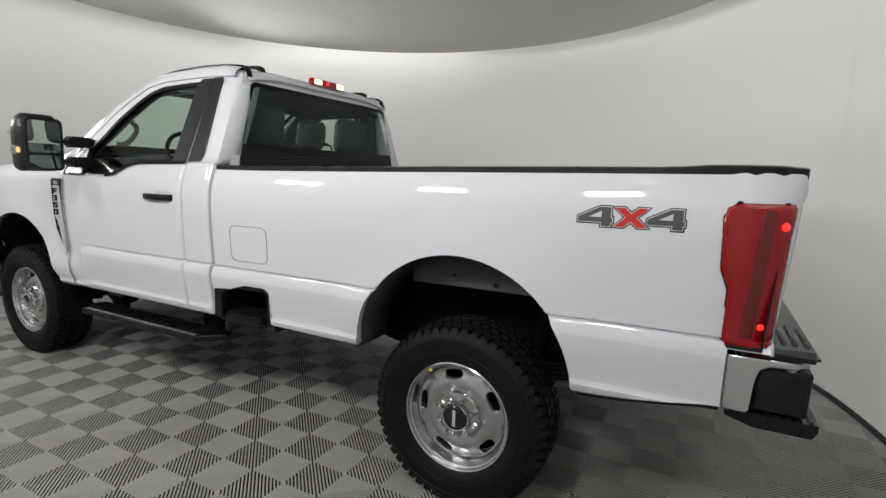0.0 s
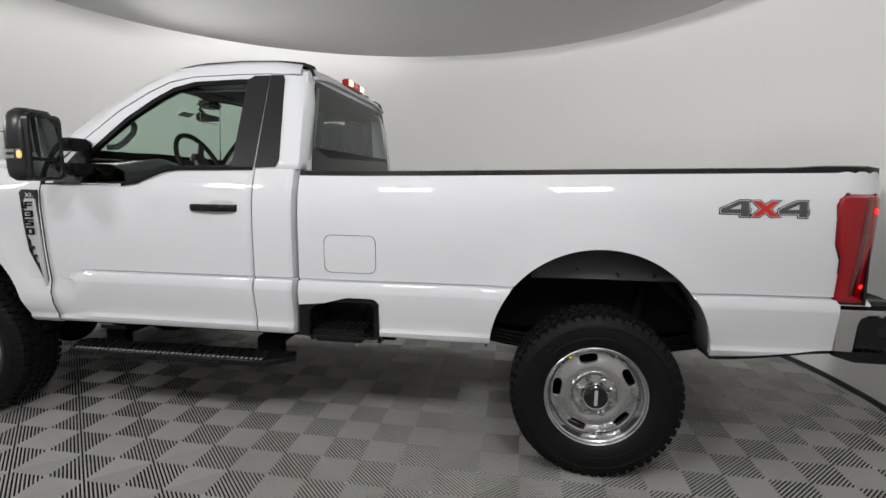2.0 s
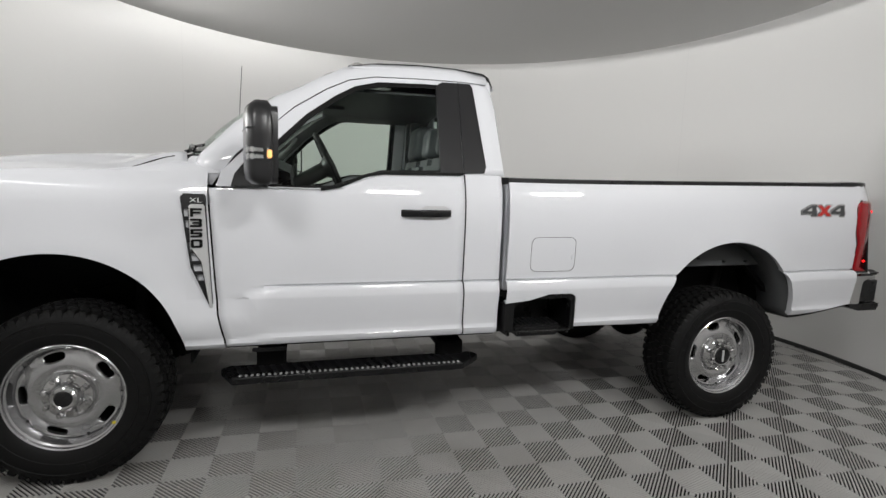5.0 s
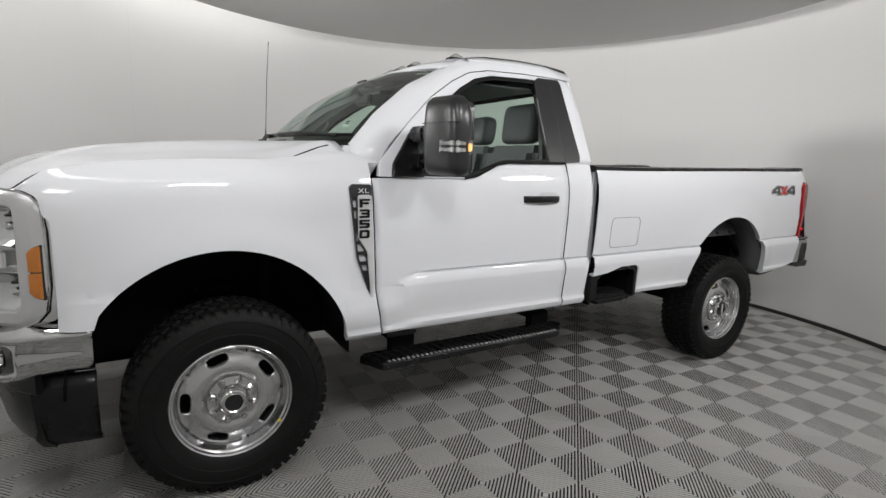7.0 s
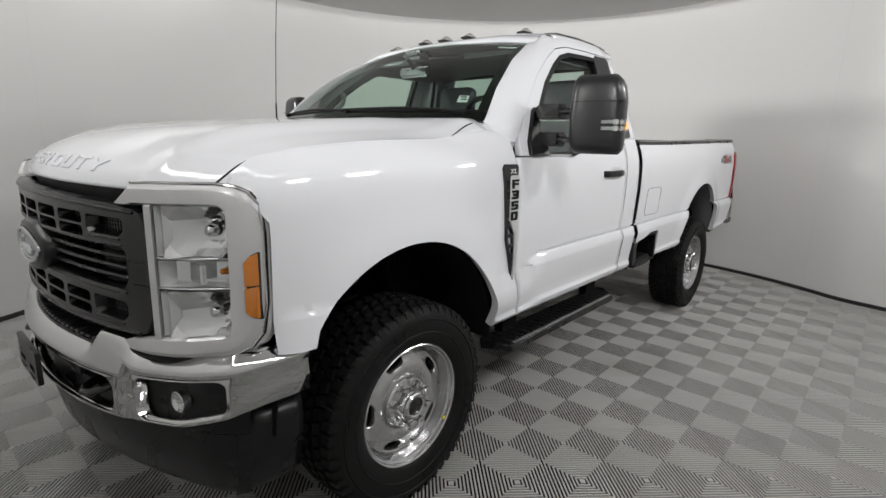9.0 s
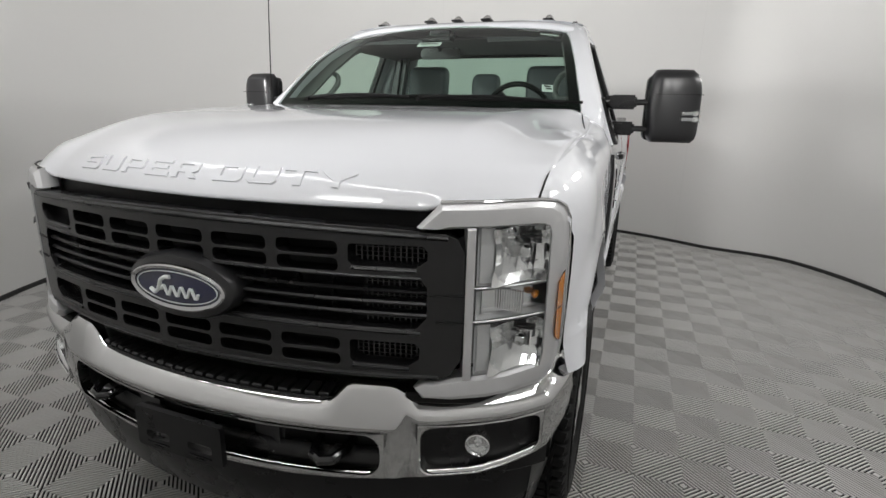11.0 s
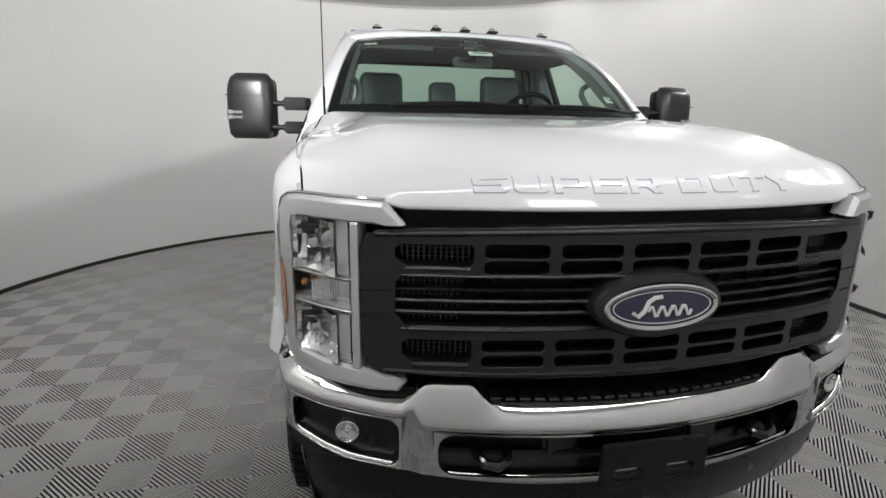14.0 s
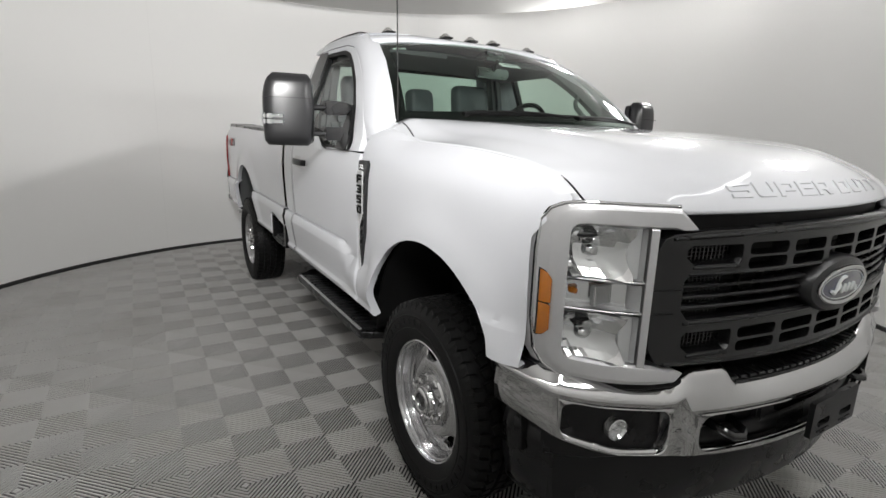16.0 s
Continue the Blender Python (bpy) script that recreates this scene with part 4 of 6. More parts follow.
def hood_point(u, y):
    """u from the windscreen (0) to the front edge (1)."""
    a = abs(y)
    w = 0.45 * smooth(0.63, 0.78, a) + 0.55 * smooth(0.70, 0.93, a)
    w = max(w, smooth(0.63, 0.71, a) * smooth(0.93, 1.0, u))
    x0 = 3.06 + 0.15 * (1 - (a / 0.93) ** 2)
    rear = smooth(0.80, 0.99, a)
    w = rear + (w - rear) * smooth(0.03, 0.28, u)
    xf = hood_edge(a)
    x = x0 + (xf - x0) * u
    zc = interp([(0, 1.556), (0.29, 1.549), (0.5, 1.533), (0.70, 1.508), (0.80, 1.485), (0.86, 1.464), (0.90, 1.445), (0.94, 1.418), (0.965, 1.392), (0.982, 1.366), (0.993, 1.340), (1, 1.318)], u)
    zc -= 0.020 * smooth(0.30, 0.66, a) * smooth(0.72, 0.95, u) * (1 - smooth(0.95, 1.0, u))
    ze = interp(NOSE_EDGE, max(0, xf - x)) + 0.002
    return Vector((x, y, zc + (ze - zc) * w))


BLOCK = {                                                 # block capitals on a unit square, outline first, then the eye
    "S": [[(0, 0), (0.88, 0), (1, 0.12), (1, 0.50), (0.88, 0.62), (0.22, 0.62), (0.22, 0.78), (1, 0.78), (1, 1), (0.12, 1), (0, 0.88), (0, 0.5), (0.12, 0.4), (0.78, 0.4), (0.78, 0.22), (0, 0.22)]],
    "U": [[(0, 0.12), (0.12, 0), (0.88, 0), (1, 0.12), (1, 1), (0.76, 1), (0.76, 0.22), (0.24, 0.22), (0.24, 1), (0, 1)]],
    "P": [[(0, 0), (0.24, 0), (0.24, 0.28), (0.88, 0.28), (1, 0.4), (1, 0.88), (0.88, 1), (0, 1)], [(0.24, 0.5), (0.76, 0.5), (0.76, 0.78), (0.24, 0.78)]],
    "E": [[(0, 0), (1, 0), (1, 0.22), (0.24, 0.22), (0.24, 0.4), (0.9, 0.4), (0.9, 0.6), (0.24, 0.6), (0.24, 0.78), (1, 0.78), (1, 1), (0, 1)]],
    "R": [[(0, 0), (0.24, 0), (0.24, 0.28), (0.52, 0.28), (0.72, 0), (1, 0), (0.8, 0.29), (0.9, 0.30), (1, 0.42), (1, 0.88), (0.88, 1), (0, 1)], [(0.24, 0.5), (0.76, 0.5), (0.76, 0.78), (0.24, 0.78)]],
    "D": [[(0, 0), (0.86, 0), (1, 0.14), (1, 0.86), (0.86, 1), (0, 1)], [(0.24, 0.22), (0.76, 0.22), (0.76, 0.78), (0.24, 0.78)]],
    "T": [[(0.38, 0), (0.62, 0), (0.62, 0.78), (1, 0.78), (1, 1), (0, 1), (0, 0.78), (0.38, 0.78)]],
    "F": [[(0, 0), (0.26, 0), (0.26, 0.36), (0.9, 0.36), (0.9, 0.60), (0.26, 0.60), (0.26, 0.76), (1, 0.76), (1, 1), (0, 1)]],
    "3": [[(0, 0), (0.88, 0), (1, 0.12), (1, 0.44), (0.93, 0.5), (1, 0.56), (1, 0.88), (0.88, 1), (0, 1), (0, 0.77), (0.74, 0.77), (0.74, 0.61), (0.2, 0.61), (0.2, 0.39), (0.74, 0.39), (0.74, 0.23), (0, 0.23)]],
    "5": [[(0, 0), (0.88, 0), (1, 0.12), (1, 0.50), (0.88, 0.62), (0.26, 0.62), (0.26, 0.77), (1, 0.77), (1, 1), (0, 1), (0, 0.40), (0.74, 0.40), (0.74, 0.23), (0, 0.23)]],
    "0": [[(0, 0.12), (0.12, 0), (0.88, 0), (1, 0.12), (1, 0.88), (0.88, 1), (0.12, 1), (0, 0.88)], [(0.26, 0.24), (0.74, 0.24), (0.74, 0.76), (0.26, 0.76)]],
    "Y": [[(0.38, 0), (0.62, 0), (0.62, 0.36), (1, 0.85), (1, 1), (0.8, 1), (0.5, 0.58), (0.2, 1), (0, 1), (0, 0.85), (0.38, 0.36)]],
}


def dense(outline, n=8):
    """The same outline with n pieces along each of its edges."""
    out = []
    for (a, b), (c, d) in zip(outline, outline[1:] + outline[:1]):
        out += [(a + (c - a) * k / n, b + (d - b) * k / n) for k in range(n)]
    return out


def surface_line(pts, lift=0.0012):
    """Points (u, y) laid on the hood."""
    return [hood_point(u, y) + Vector((0, 0, lift)) for u, y in pts]


def build_front_body():
    for s in (1, -1):
        bm = bmesh.new()
        xs = arch_columns(2.964, 4.172, FRONT_ARCH, 0.035)
        side_panel(bm, xs, fender_low, fender_top, skin_y, roll=fender_roll)
        for v in bm.verts:                                # rear edge follows the door's leaning front edge
            f = 1 - smooth(2.96, 3.08, v.co.x)
            v.co.x += f * interp([(0.63, -0.07), (0.80, -0.035), (0.95, -0.025), (1.4, 0.0)], v.co.z)
            g = lean(v.co.x) * smooth(1.22, 1.34, v.co.z)  # its front edge follows the lamp's rounded corner
            v.co.y -= 0.45 * ((v.co.x + g - 3.9) ** 2 - (v.co.x - 3.9) ** 2) if g else 0
            v.co.x += g
        part("fender", flip(bm, s), PAINT, truck)
        bm = bmesh.new()                                  # fender cap between the hood, the fender and the pillar
        rows = []
        for k in range(34):
            x = 2.915 + k * 0.036
            x0, xf = 3.06 + 0.15 * (1 - (0.895 / 0.93) ** 2), hood_edge(0.895)
            h = hood_point(max(0, (x - x0) / (xf - x0)), 0.895)
            f = max(2.966, x)
            out = Vector((x, skin_y(f, fender_top(f)) - fender_roll(f) + 0.0015, fender_top(f) - 0.003))
            inn = Vector((x, 0.895, h.z - 0.002 + 0.02 * smooth(3.0, 2.92, x)))
            row = []
            for q in range(7):
                t = q / 6
                p = out.lerp(inn, t)
                p.z += 0.010 * math.sin(math.pi * t) * smooth(3.40, 3.20, x)
                row.append(p)
            if x < x0:
                row.append(Vector((x, 0.865, 1.535)))
                row.append(Vector((x, 0.82, 1.540)))
            else:
                row.append(inn - Vector((0, 0.01, 0.004)))
                row.append(inn - Vector((0, 0.03, 0.012)))
            rows.append(row)
        grid(bm, rows)
        part("fender_cap", flip(bm, s), PAINT, truck)
        bm = bmesh.new()
        rows = []
        for k in range(33):
            a = math.pi * k / 32
            r = FRONT_ARCH[2] + 0.012
            rows.append([(FRONT_ARCH[0] + r * math.cos(a), y, FRONT_ARCH[1] + r * math.sin(a)) for y in (0.955, 0.55)])
        grid(bm, rows)
        bm.faces.new([bm.verts.new(r[1]) for r in rows])
        part("wheel_house", flip(bm, s), FRAMEBLK, truck, thick=-0.008)
    bm = bmesh.new()
    us = [0, 0.04, 0.08, 0.18, 0.29, 0.40, 0.5, 0.6, 0.70, 0.75, 0.80, 0.83, 0.86, 0.88, 0.90, 0.92, 0.94, 0.953, 0.965, 0.974, 0.982, 0.988, 0.993, 0.997, 1.0]
    ys = [-0.905 + k * 0.0150833 for k in range(121)]
    grid(bm, [[hood_point(u, y) for y in ys] for u in us])
    hood = part("hood", bm, PAINT, truck, thick=0.018, angle=50)
    for s in (1, -1):                                     # shut lines between hood and fender
        bm = bmesh.new()
        tube(bm, surface_line([(1.0, s * 0.888), (0.985, s * 0.890), (0.965, s * 0.892), (0.95, s * 0.894), (0.935, s * 0.897)]), [0.003, 0.003, 0.003, 0.0028, 0.0015], 6)
        part("shut_line", bm, SEAL, hood)
        bm = bmesh.new()
        tube(bm, surface_line([(0.045, s * 0.860), (0.085, s * 0.866), (0.12, s * 0.873), (0.165, s * 0.884), (0.20, s * 0.893), (0.225, s * 0.902)], 0.0006), [0.003, 0.003, 0.003, 0.003, 0.0025, 0.001], 6)
        part("shut_line", bm, SEAL, hood)
    # raised words along the hood's front slope
    at = 0.0
    widths = [1, 1, 1, 1, 1, 0.42, 1, 1, 1, 1]
    for ch, w in zip("SUPER DUTY", widths):
        y0, y1 = -0.478 + 0.948 * (at + 0.07) / sum(widths), -0.478 + 0.948 * (at + w - 0.07) / sum(widths)
        at += w
        if ch == " ":
            continue

        def put(u, v, d):
            y = y0 + (y1 - y0) * u
            p, q = hood_point(0.985 - 0.024 * v, y), hood_point(0.981 - 0.024 * v, y)
            n = (q - p).cross(Vector((0, 1, 0))).normalized()
            return p + (n if n.z > 0 else -n) * d
        bm = bmesh.new()
        plate(bm, [dense(loop, 3) for loop in BLOCK[ch]], put, 0.0042, -0.004, lambda k, u, v: (0.5 + (u - 0.5) * (1.05 if k == 0 else 0.92), 0.5 + (v - 0.5) * (1.08 if k == 0 else 0.86)))
        part("raised_letter", bm, PAINT, hood, "embossed white block letter")
    bm = bmesh.new()                                      # dark slot under the hood's edge
    grid(bm, [[(front_x(y) - 0.070, y, z) for y in np.linspace(-0.64, 0.64, 41)] for z in (1.312, 1.24)])
    part("hood_seal", bm, SEAL, truck)


def sweep(bm, y0, y1, z0, z1, front=0.0, depth=0.03, curve=front_x, n=None, round_=0.006):
    """A bar that follows the truck's curved nose."""
    n = n or max(2, int(abs(y1 - y0) / 0.03) + 1)
    rows = []
    for k in range(n + 1):
        y = y0 + (y1 - y0) * k / n
        za, zb = (z0(y) if callable(z0) else z0), (z1(y) if callable(z1) else z1)
        x = curve(y) + front
        dx = curve(y + 0.005) - curve(y - 0.005)
        nx, ny = 1 / math.hypot(1, dx / 0.01), -dx / 0.01 / math.hypot(1, dx / 0.01)
        def at(o, z):
            return (x + o * nx, y + o * ny, z)
        r = min(round_, (zb - za) * 0.45)
        rows.append([at(-depth, za), at(-r, za), at(0, za + r), at(0, zb - r), at(-r, zb), at(-depth, zb)])
    vs = grid(bm, rows, close=True)
    bm.faces.new(vs[0])
    bm.faces.new(vs[-1])


def build_grille():
    bm = bmesh.new()
    ys = np.linspace(-0.74, 0.74, 61)
    grid(bm, [[(front_x(y) - 0.095, y, z) for y in ys] for z in (0.86, 1.32)])
    grille = part("grille", bm, SEAL, truck, "black one-piece grille with slotted openings")

    def slot(cy, z0, z1, hw, r=0.013):
        return [(cy + u, (z0 + z1) / 2 + v) for u, v in rounded(hw, (z1 - z0) / 2, r, 4)]

    def mesh_hole(sg, y0, y1, z0, z1):
        return [(sg * y0, z0 + 0.012), (sg * (y0 + 0.010), z0), (sg * (y1 - 0.028), z0), (sg * y1, z0 + 0.022), (sg * y1, z1 - 0.012), (sg * (y1 - 0.012), z1), (sg * (y0 + 0.006), z1), (sg * y0, z1 - 0.008)]
    half = [(0, 0.884), (0.30, 0.887), (0.60, 0.894), (0.70, 0.900), (0.727, 0.912), (0.750, 0.955), (0.754, 1.095), (0.750, 1.225), (0.735, 1.258), (0.705, 1.270), (0.60, 1.278), (0.30, 1.285), (0, 1.288)]
    edge = dense(half, 6)[:-6] + [(0, 1.288)] + [(-y, z) for y, z in reversed(dense(half, 6)[1:-6])]
    holes = []
    for c in (-0.375, -0.1875, 0.0, 0.1875, 0.375):
        for z0, z1 in ((1.206, 1.241), (1.166, 1.199), (0.960, 0.993), (0.919, 0.951)):
            holes.append(slot(c, z0, z1, 0.0795))
    meshes = [(sg, y0, y1, z0, z1) for sg in (-1, 1) for y0, y1, z0, z1 in ((0.480, 0.668, 1.183, 1.238), (0.480, 0.652, 0.929, 0.992))]
    holes += [mesh_hole(*q) for q in meshes]
    wide = [(-0.668, 1.060), (-0.640, 1.027), (0.640, 1.027), (0.668, 1.060), (0.668, 1.138), (0.655, 1.154), (-0.655, 1.154), (-0.668, 1.138)]
    holes.append(dense(wide, 10))

    def put(u, v, d):
        return (front_x(u) + d - 0.10 * max(0, abs(v - 1.09) - 0.165) ** 1.5, u, v)

    def lip(k, u, v):
        if k == 0:
            return u, v
        loop = holes[k - 1]
        cy, cz = sum(q[0] for q in loop) / len(loop), sum(q[1] for q in loop) / len(loop)
        deep = 0.013 if k > 20 else 0.004                 # broad sloping sill under the mesh and the wide opening
        return u + (0.004 if u < cy else -0.004), (v + deep if v < cz else v - 0.003)
    bm = bmesh.new()
    plate(bm, [edge] + holes, put, 0.0, -0.045, lip)
    part("grille_frame", bm, GRILLE, grille, "satin black grille frame", bevel=0.0035)

    def bar(name, *args, mat=BLACK, **kw):
        bm = bmesh.new()
        sweep(bm, *args, **kw)
        part(name, bm, mat, grille)
    bar("top_roll", -0.715, 0.715, lambda y: 1.259 - 0.02 * y * y, lambda y: 1.289 - 0.038 * y * y, 0.005, 0.04, round_=0.013)
    bar("sill_roll", -0.655, 0.655, 1.012, 1.0285, 0.004, 0.03, round_=0.0075)
    bar("sill_roll", -0.655, 0.655, 1.1535, 1.1655, 0.003, 0.03, round_=0.0055)
    bar("bottom_roll", -0.70, 0.70, lambda y: 0.885 + 0.022 * y * y, lambda y: 0.908 + 0.012 * y * y, 0.004, 0.04, round_=0.010)
    for sg in (-1, 1):
        bar("mesh_sill", sg * 0.488, sg * 0.645, 1.170, 1.184, 0.003, 0.03, round_=0.006)
        bar("mesh_sill", sg * 0.488, sg * 0.630, 0.914, 0.930, 0.003, 0.03, round_=0.006)
        bar("end_seam", sg * 0.675, sg * 0.757, 1.117, 1.120, 0.0015, 0.01, mat=SEAL, round_=0.001)
        bar("end_seam", sg * 0.690, sg * 0.757, 1.050, 1.053, 0.0015, 0.01, mat=SEAL, round_=0.001)
    for sg, y0, y1, z0, z1 in meshes + [(-1, 0.505, 0.672, 1.027, 1.154), (1, 0.505, 0.672, 1.027, 1.154)]:
        bm = bmesh.new()
        n = int((y1 - y0) / 0.0135)
        for k in range(n):
            y = sg * (y0 + 0.006 + k * 0.0135)
            sweep(bm, y - 0.0018, y + 0.0018, z0, z1, -0.032, 0.006, n=1, round_=0.001)
        for k in range(int((z1 - z0) / 0.0115)):
            z = z0 + 0.008 + k * 0.0115
            sweep(bm, sg * y0, sg * y1, z - 0.0016, z + 0.0016, -0.031, 0.006, round_=0.001)
        part("grille_mesh", bm, GRILLE, grille, "fine black grille mesh")
    for y in (0.225, 0.32, 0.415, 0.50):
        for sg in (-1, 1):
            bar("thin_divider", sg * y - 0.003, sg * y + 0.003, 1.027, 1.154, -0.045, 0.02, n=1, round_=0.002)
    for z in (1.060, 1.090, 1.121):
        bar("thin_bar", -0.668, 0.668, z - 0.0055, z + 0.0055, -0.010, 0.030, round_=0.004)
    # oval emblem with plain wave strokes
    def oval(w, h, n=56):
        return [(w * math.cos(k * math.tau / n), 1.084 + h * math.sin(k * math.tau / n)) for k in range(n)]
    def put(u, v, d):
        return (front_x(u) + d - 0.10 * u * u, u, v)
    bm = bmesh.new()
    grid(bm, [[put(*p, d) for p in oval(w, h)] for w, h, d in ((0.185, 0.090, -0.05), (0.187, 0.092, 0.004), (0.178, 0.083, 0.020), (0.160, 0.066, 0.026), (0.15, 0.058, 0.018), (0.002, 0.001, 0.018))], close=True)
    em = part("emblem", bm, GREY, truck, "oval badge in dark surround")
    bm = bmesh.new()
    grid(bm, [[put(*p, d) for p in oval(w, h)] for w, h, d in ((0.162, 0.062, 0.020), (0.162, 0.062, 0.031), (0.157, 0.058, 0.034), (0.147, 0.050, 0.030), (0.145, 0.048, 0.02))], close=True)
    part("emblem_ring", bm, CHROME, em, "polished oval ring")
    bm = bmesh.new()
    grid(bm, [[put(*p, d) for p in oval(w, h)] for w, h, d in ((0.146, 0.049, 0.020), (0.146, 0.049, 0.027), (0.002, 0.001, 0.029))], close=True)
    part("emblem_face", bm, BLUE, em, "dark blue oval face")
    bm = bmesh.new()
    grid(bm, [[put(*p, d) for p in oval(w, h)] for w, h, d in ((0.139, 0.044, 0.027), (0.139, 0.044, 0.0295), (0.1365, 0.0417, 0.0295), (0.1365, 0.0417, 0.027))], close=True)
    part("emblem_line", bm, WHITEINK, em)
    bm = bmesh.new()
    stroke = [(-0.085, -0.012), (-0.07, -0.022), (-0.055, -0.01), (-0.045, 0.016), (-0.03, 0.026), (-0.01, 0.028)]
    tube(bm, [put(u, 1.084 + v, 0.030) for u, v in stroke], 0.0055, 6)
    wave = [(-0.045 + 0.125 * k / 24, -0.010 + 0.014 * math.sin(k * 1.05)) for k in range(25)]
    tube(bm, [put(u, 1.084 + v, 0.030) for u, v in wave], 0.0042, 6)
    part("emblem_stroke", bm, WHITEINK, em, "plain white wave stroke")


def headlamp(s):
    def bar(name, y0, y1, z0, z1, front, depth, mat, par, label="", round_=0.006, n=None):
        bm = bmesh.new()
        sweep(bm, y0, y1, z0, z1, front, depth, round_=round_, n=n)
        return part(name, flip(bm, s), mat, par, label)
    # housing behind everything
    bm = bmesh.new()
    ys = np.linspace(0.760, 0.925, 16)
    grid(bm, [[(front_x(y) - 0.085, y * 0.985, z) for y in ys] for z in (0.90, 1.33)])
    lamp = part("headlamp", flip(bm, s), SILVER, truck, "clear headlamp in a silver bracket-shaped surround")
    edge = [((0.640, 1.284), (0.700, 1.282)), ((0.690, 1.341), (0.722, 1.282)), ((0.745, 1.343), (0.75, 1.282)), ((0.80, 1.343), (0.80, 1.282)), ((0.85, 1.343), (0.85, 1.282)), ((0.895, 1.342), (0.893, 1.281)),
            ((0.928, 1.335), (0.910, 1.278)), ((0.947, 1.318), (0.919, 1.270)), ((0.958, 1.285), (0.922, 1.255)), ((0.962, 1.20), (0.922, 1.20)), ((0.962, 1.00), (0.922, 1.00)), ((0.958, 0.910), (0.922, 0.940)),
            ((0.947, 0.872), (0.919, 0.922)), ((0.924, 0.852), (0.908, 0.912)), ((0.85, 0.846), (0.85, 0.906)), ((0.80, 0.845), (0.80, 0.906)), ((0.73, 0.845), (0.73, 0.902)), ((0.660, 0.846), (0.690, 0.892)), ((0.638, 0.876), (0.672, 0.890))]
    bm = bmesh.new()
    rows = []
    for t, o in ((0.0, -0.05), (0.0, -0.006), (0.03, 0.000), (0.24, 0.012), (0.28, 0.013), (0.84, 0.009), (0.88, 0.008), (1.0, -0.006), (1.0, -0.06)):
        row = []
        for (a, b), (c, d) in edge:
            y, z = a + (c - a) * t, b + (d - b) * t
            row.append((front_x(y, z) + o, y, z))
        rows.append(row)
    vs = grid(bm, rows)
    for q in (0, -1):
        bm.faces.new([r[q] for r in vs])
    part("bezel", flip(bm, s), SILVER, lamp, "bright silver bracket-shaped bezel", angle=18)
    bm = bmesh.new()                                      # polished outer edge
    tube(bm, [(front_x(a, b) + 0.001, a, b) for (a, b), _ in edge[1:14]], 0.0042, 8)
    part("bezel_edge", flip(bm, s), CHROME, lamp, "polished outer edge")
    bm = bmesh.new()                                      # thin dark gap round the bezel
    tube(bm, [(front_x(a, b) - 0.007, a, b) for (a, b), _ in edge[1:14]], 0.0032, 6)
    part("bezel_gap", flip(bm, s), SEAL, lamp)
    bar("inner_post", 0.7560, 0.7740, 0.895, 1.285, 0.004, 0.05, SILVER, lamp, round_=0.005, n=2)
    bar("cross_bar", 0.770, 0.924, 1.132, 1.138, -0.005, 0.05, SILVER, lamp, round_=0.004)
    bar("cross_bar", 0.770, 0.924, 1.046, 1.052, -0.005, 0.05, SILVER, lamp, round_=0.004)
    def marker(name, z0, z1, y0, y1, lift, mat, par, label="", low=True, high=True):
        a, b = (0.022, 0.006) if low else (0.001, 0.0), (0.022, 0.006) if high else (0.001, 0.0)
        out = [(y0, z0 + a[0]), (y0 + 0.005, z0 + a[1]), (y1, z0), (y1, z1), (y0 + 0.005, z1 - b[1]), (y0, z1 - b[0])]
        bm = bmesh.new()
        my, mz = (y0 + y1) / 2, (z0 + z1) / 2
        rows = []
        for q, d in ((0.0, -0.010), (0.0, lift), (0.0015, lift + 0.002)):
            rows.append([(front_x(u) + d, u + (q if u < my else -q), v + (q if v < mz else -q)) for u, v in out])
        vs = grid(bm, rows, close=True)
        bm.faces.new(vs[-1])
        return part(name, flip(bm, s), mat, par, label)
    mk = marker("side_marker", 0.952, 1.150, 0.9480, 0.9590, 0.009, GLOSSBLACK, lamp, "amber side marker lens in a dark rim")
    marker("marker_lens", 1.054, 1.146, 0.9484, 0.9588, 0.0165, AMBER, mk, "amber lens", low=False)
    marker("marker_lens", 0.956, 1.050, 0.9484, 0.9588, 0.0165, AMBER, mk, "amber lens", high=False)
    # three chambers: two faceted bowls with a shaded bulb, a fluted lamp between them
    rng = random.Random(5)
    for zc, h, kind in ((1.212, 0.070, 0), (1.092, 0.037, 1), (0.975, 0.066, 0)):
        bm = bmesh.new()                                  # smooth side walls of the chamber
        rows = []
        for o in (-0.004, -0.060):
            rows.append([(front_x(y) + o, y, z) for y, z in ((0.776, zc - h), (0.922, zc - h), (0.922, zc + h), (0.776, zc + h))])
        grid(bm, rows, close=True)
        bowl = part("lamp_chamber", flip(bm, s), SATIN, lamp, "satin chamber wall")
        bm = bmesh.new()
        if kind == 0:
            n, m = 9, 7
            rows = []
            for j in range(m + 1):
                z = zc - h + 2 * h * j / m
                row = []
                for k in range(n + 1):
                    y = 0.812 + 0.110 * k / n
                    r = math.hypot((y - 0.872) / 0.058, (z - zc) / h)
                    row.append((front_x(y) - 0.072 + 0.052 * min(1.3, r) ** 2 + rng.uniform(-0.003, 0.003), y, z))
                rows.append(row)
            grid(bm, rows)
            part("reflector", flip(bm, s), BOWL, bowl, "faceted bright reflector bowl", angle=3)
            bm = bmesh.new()
            grid(bm, [[(front_x(0.80) - 0.004 - d, y, zc + q * h * 0.98) for q in np.linspace(-1, 1, 7)] for y, d in ((0.778, 0.002), (0.806, 0.020), (0.818, 0.060))])
            part("side_shade", flip(bm, s), SATIN, bowl)
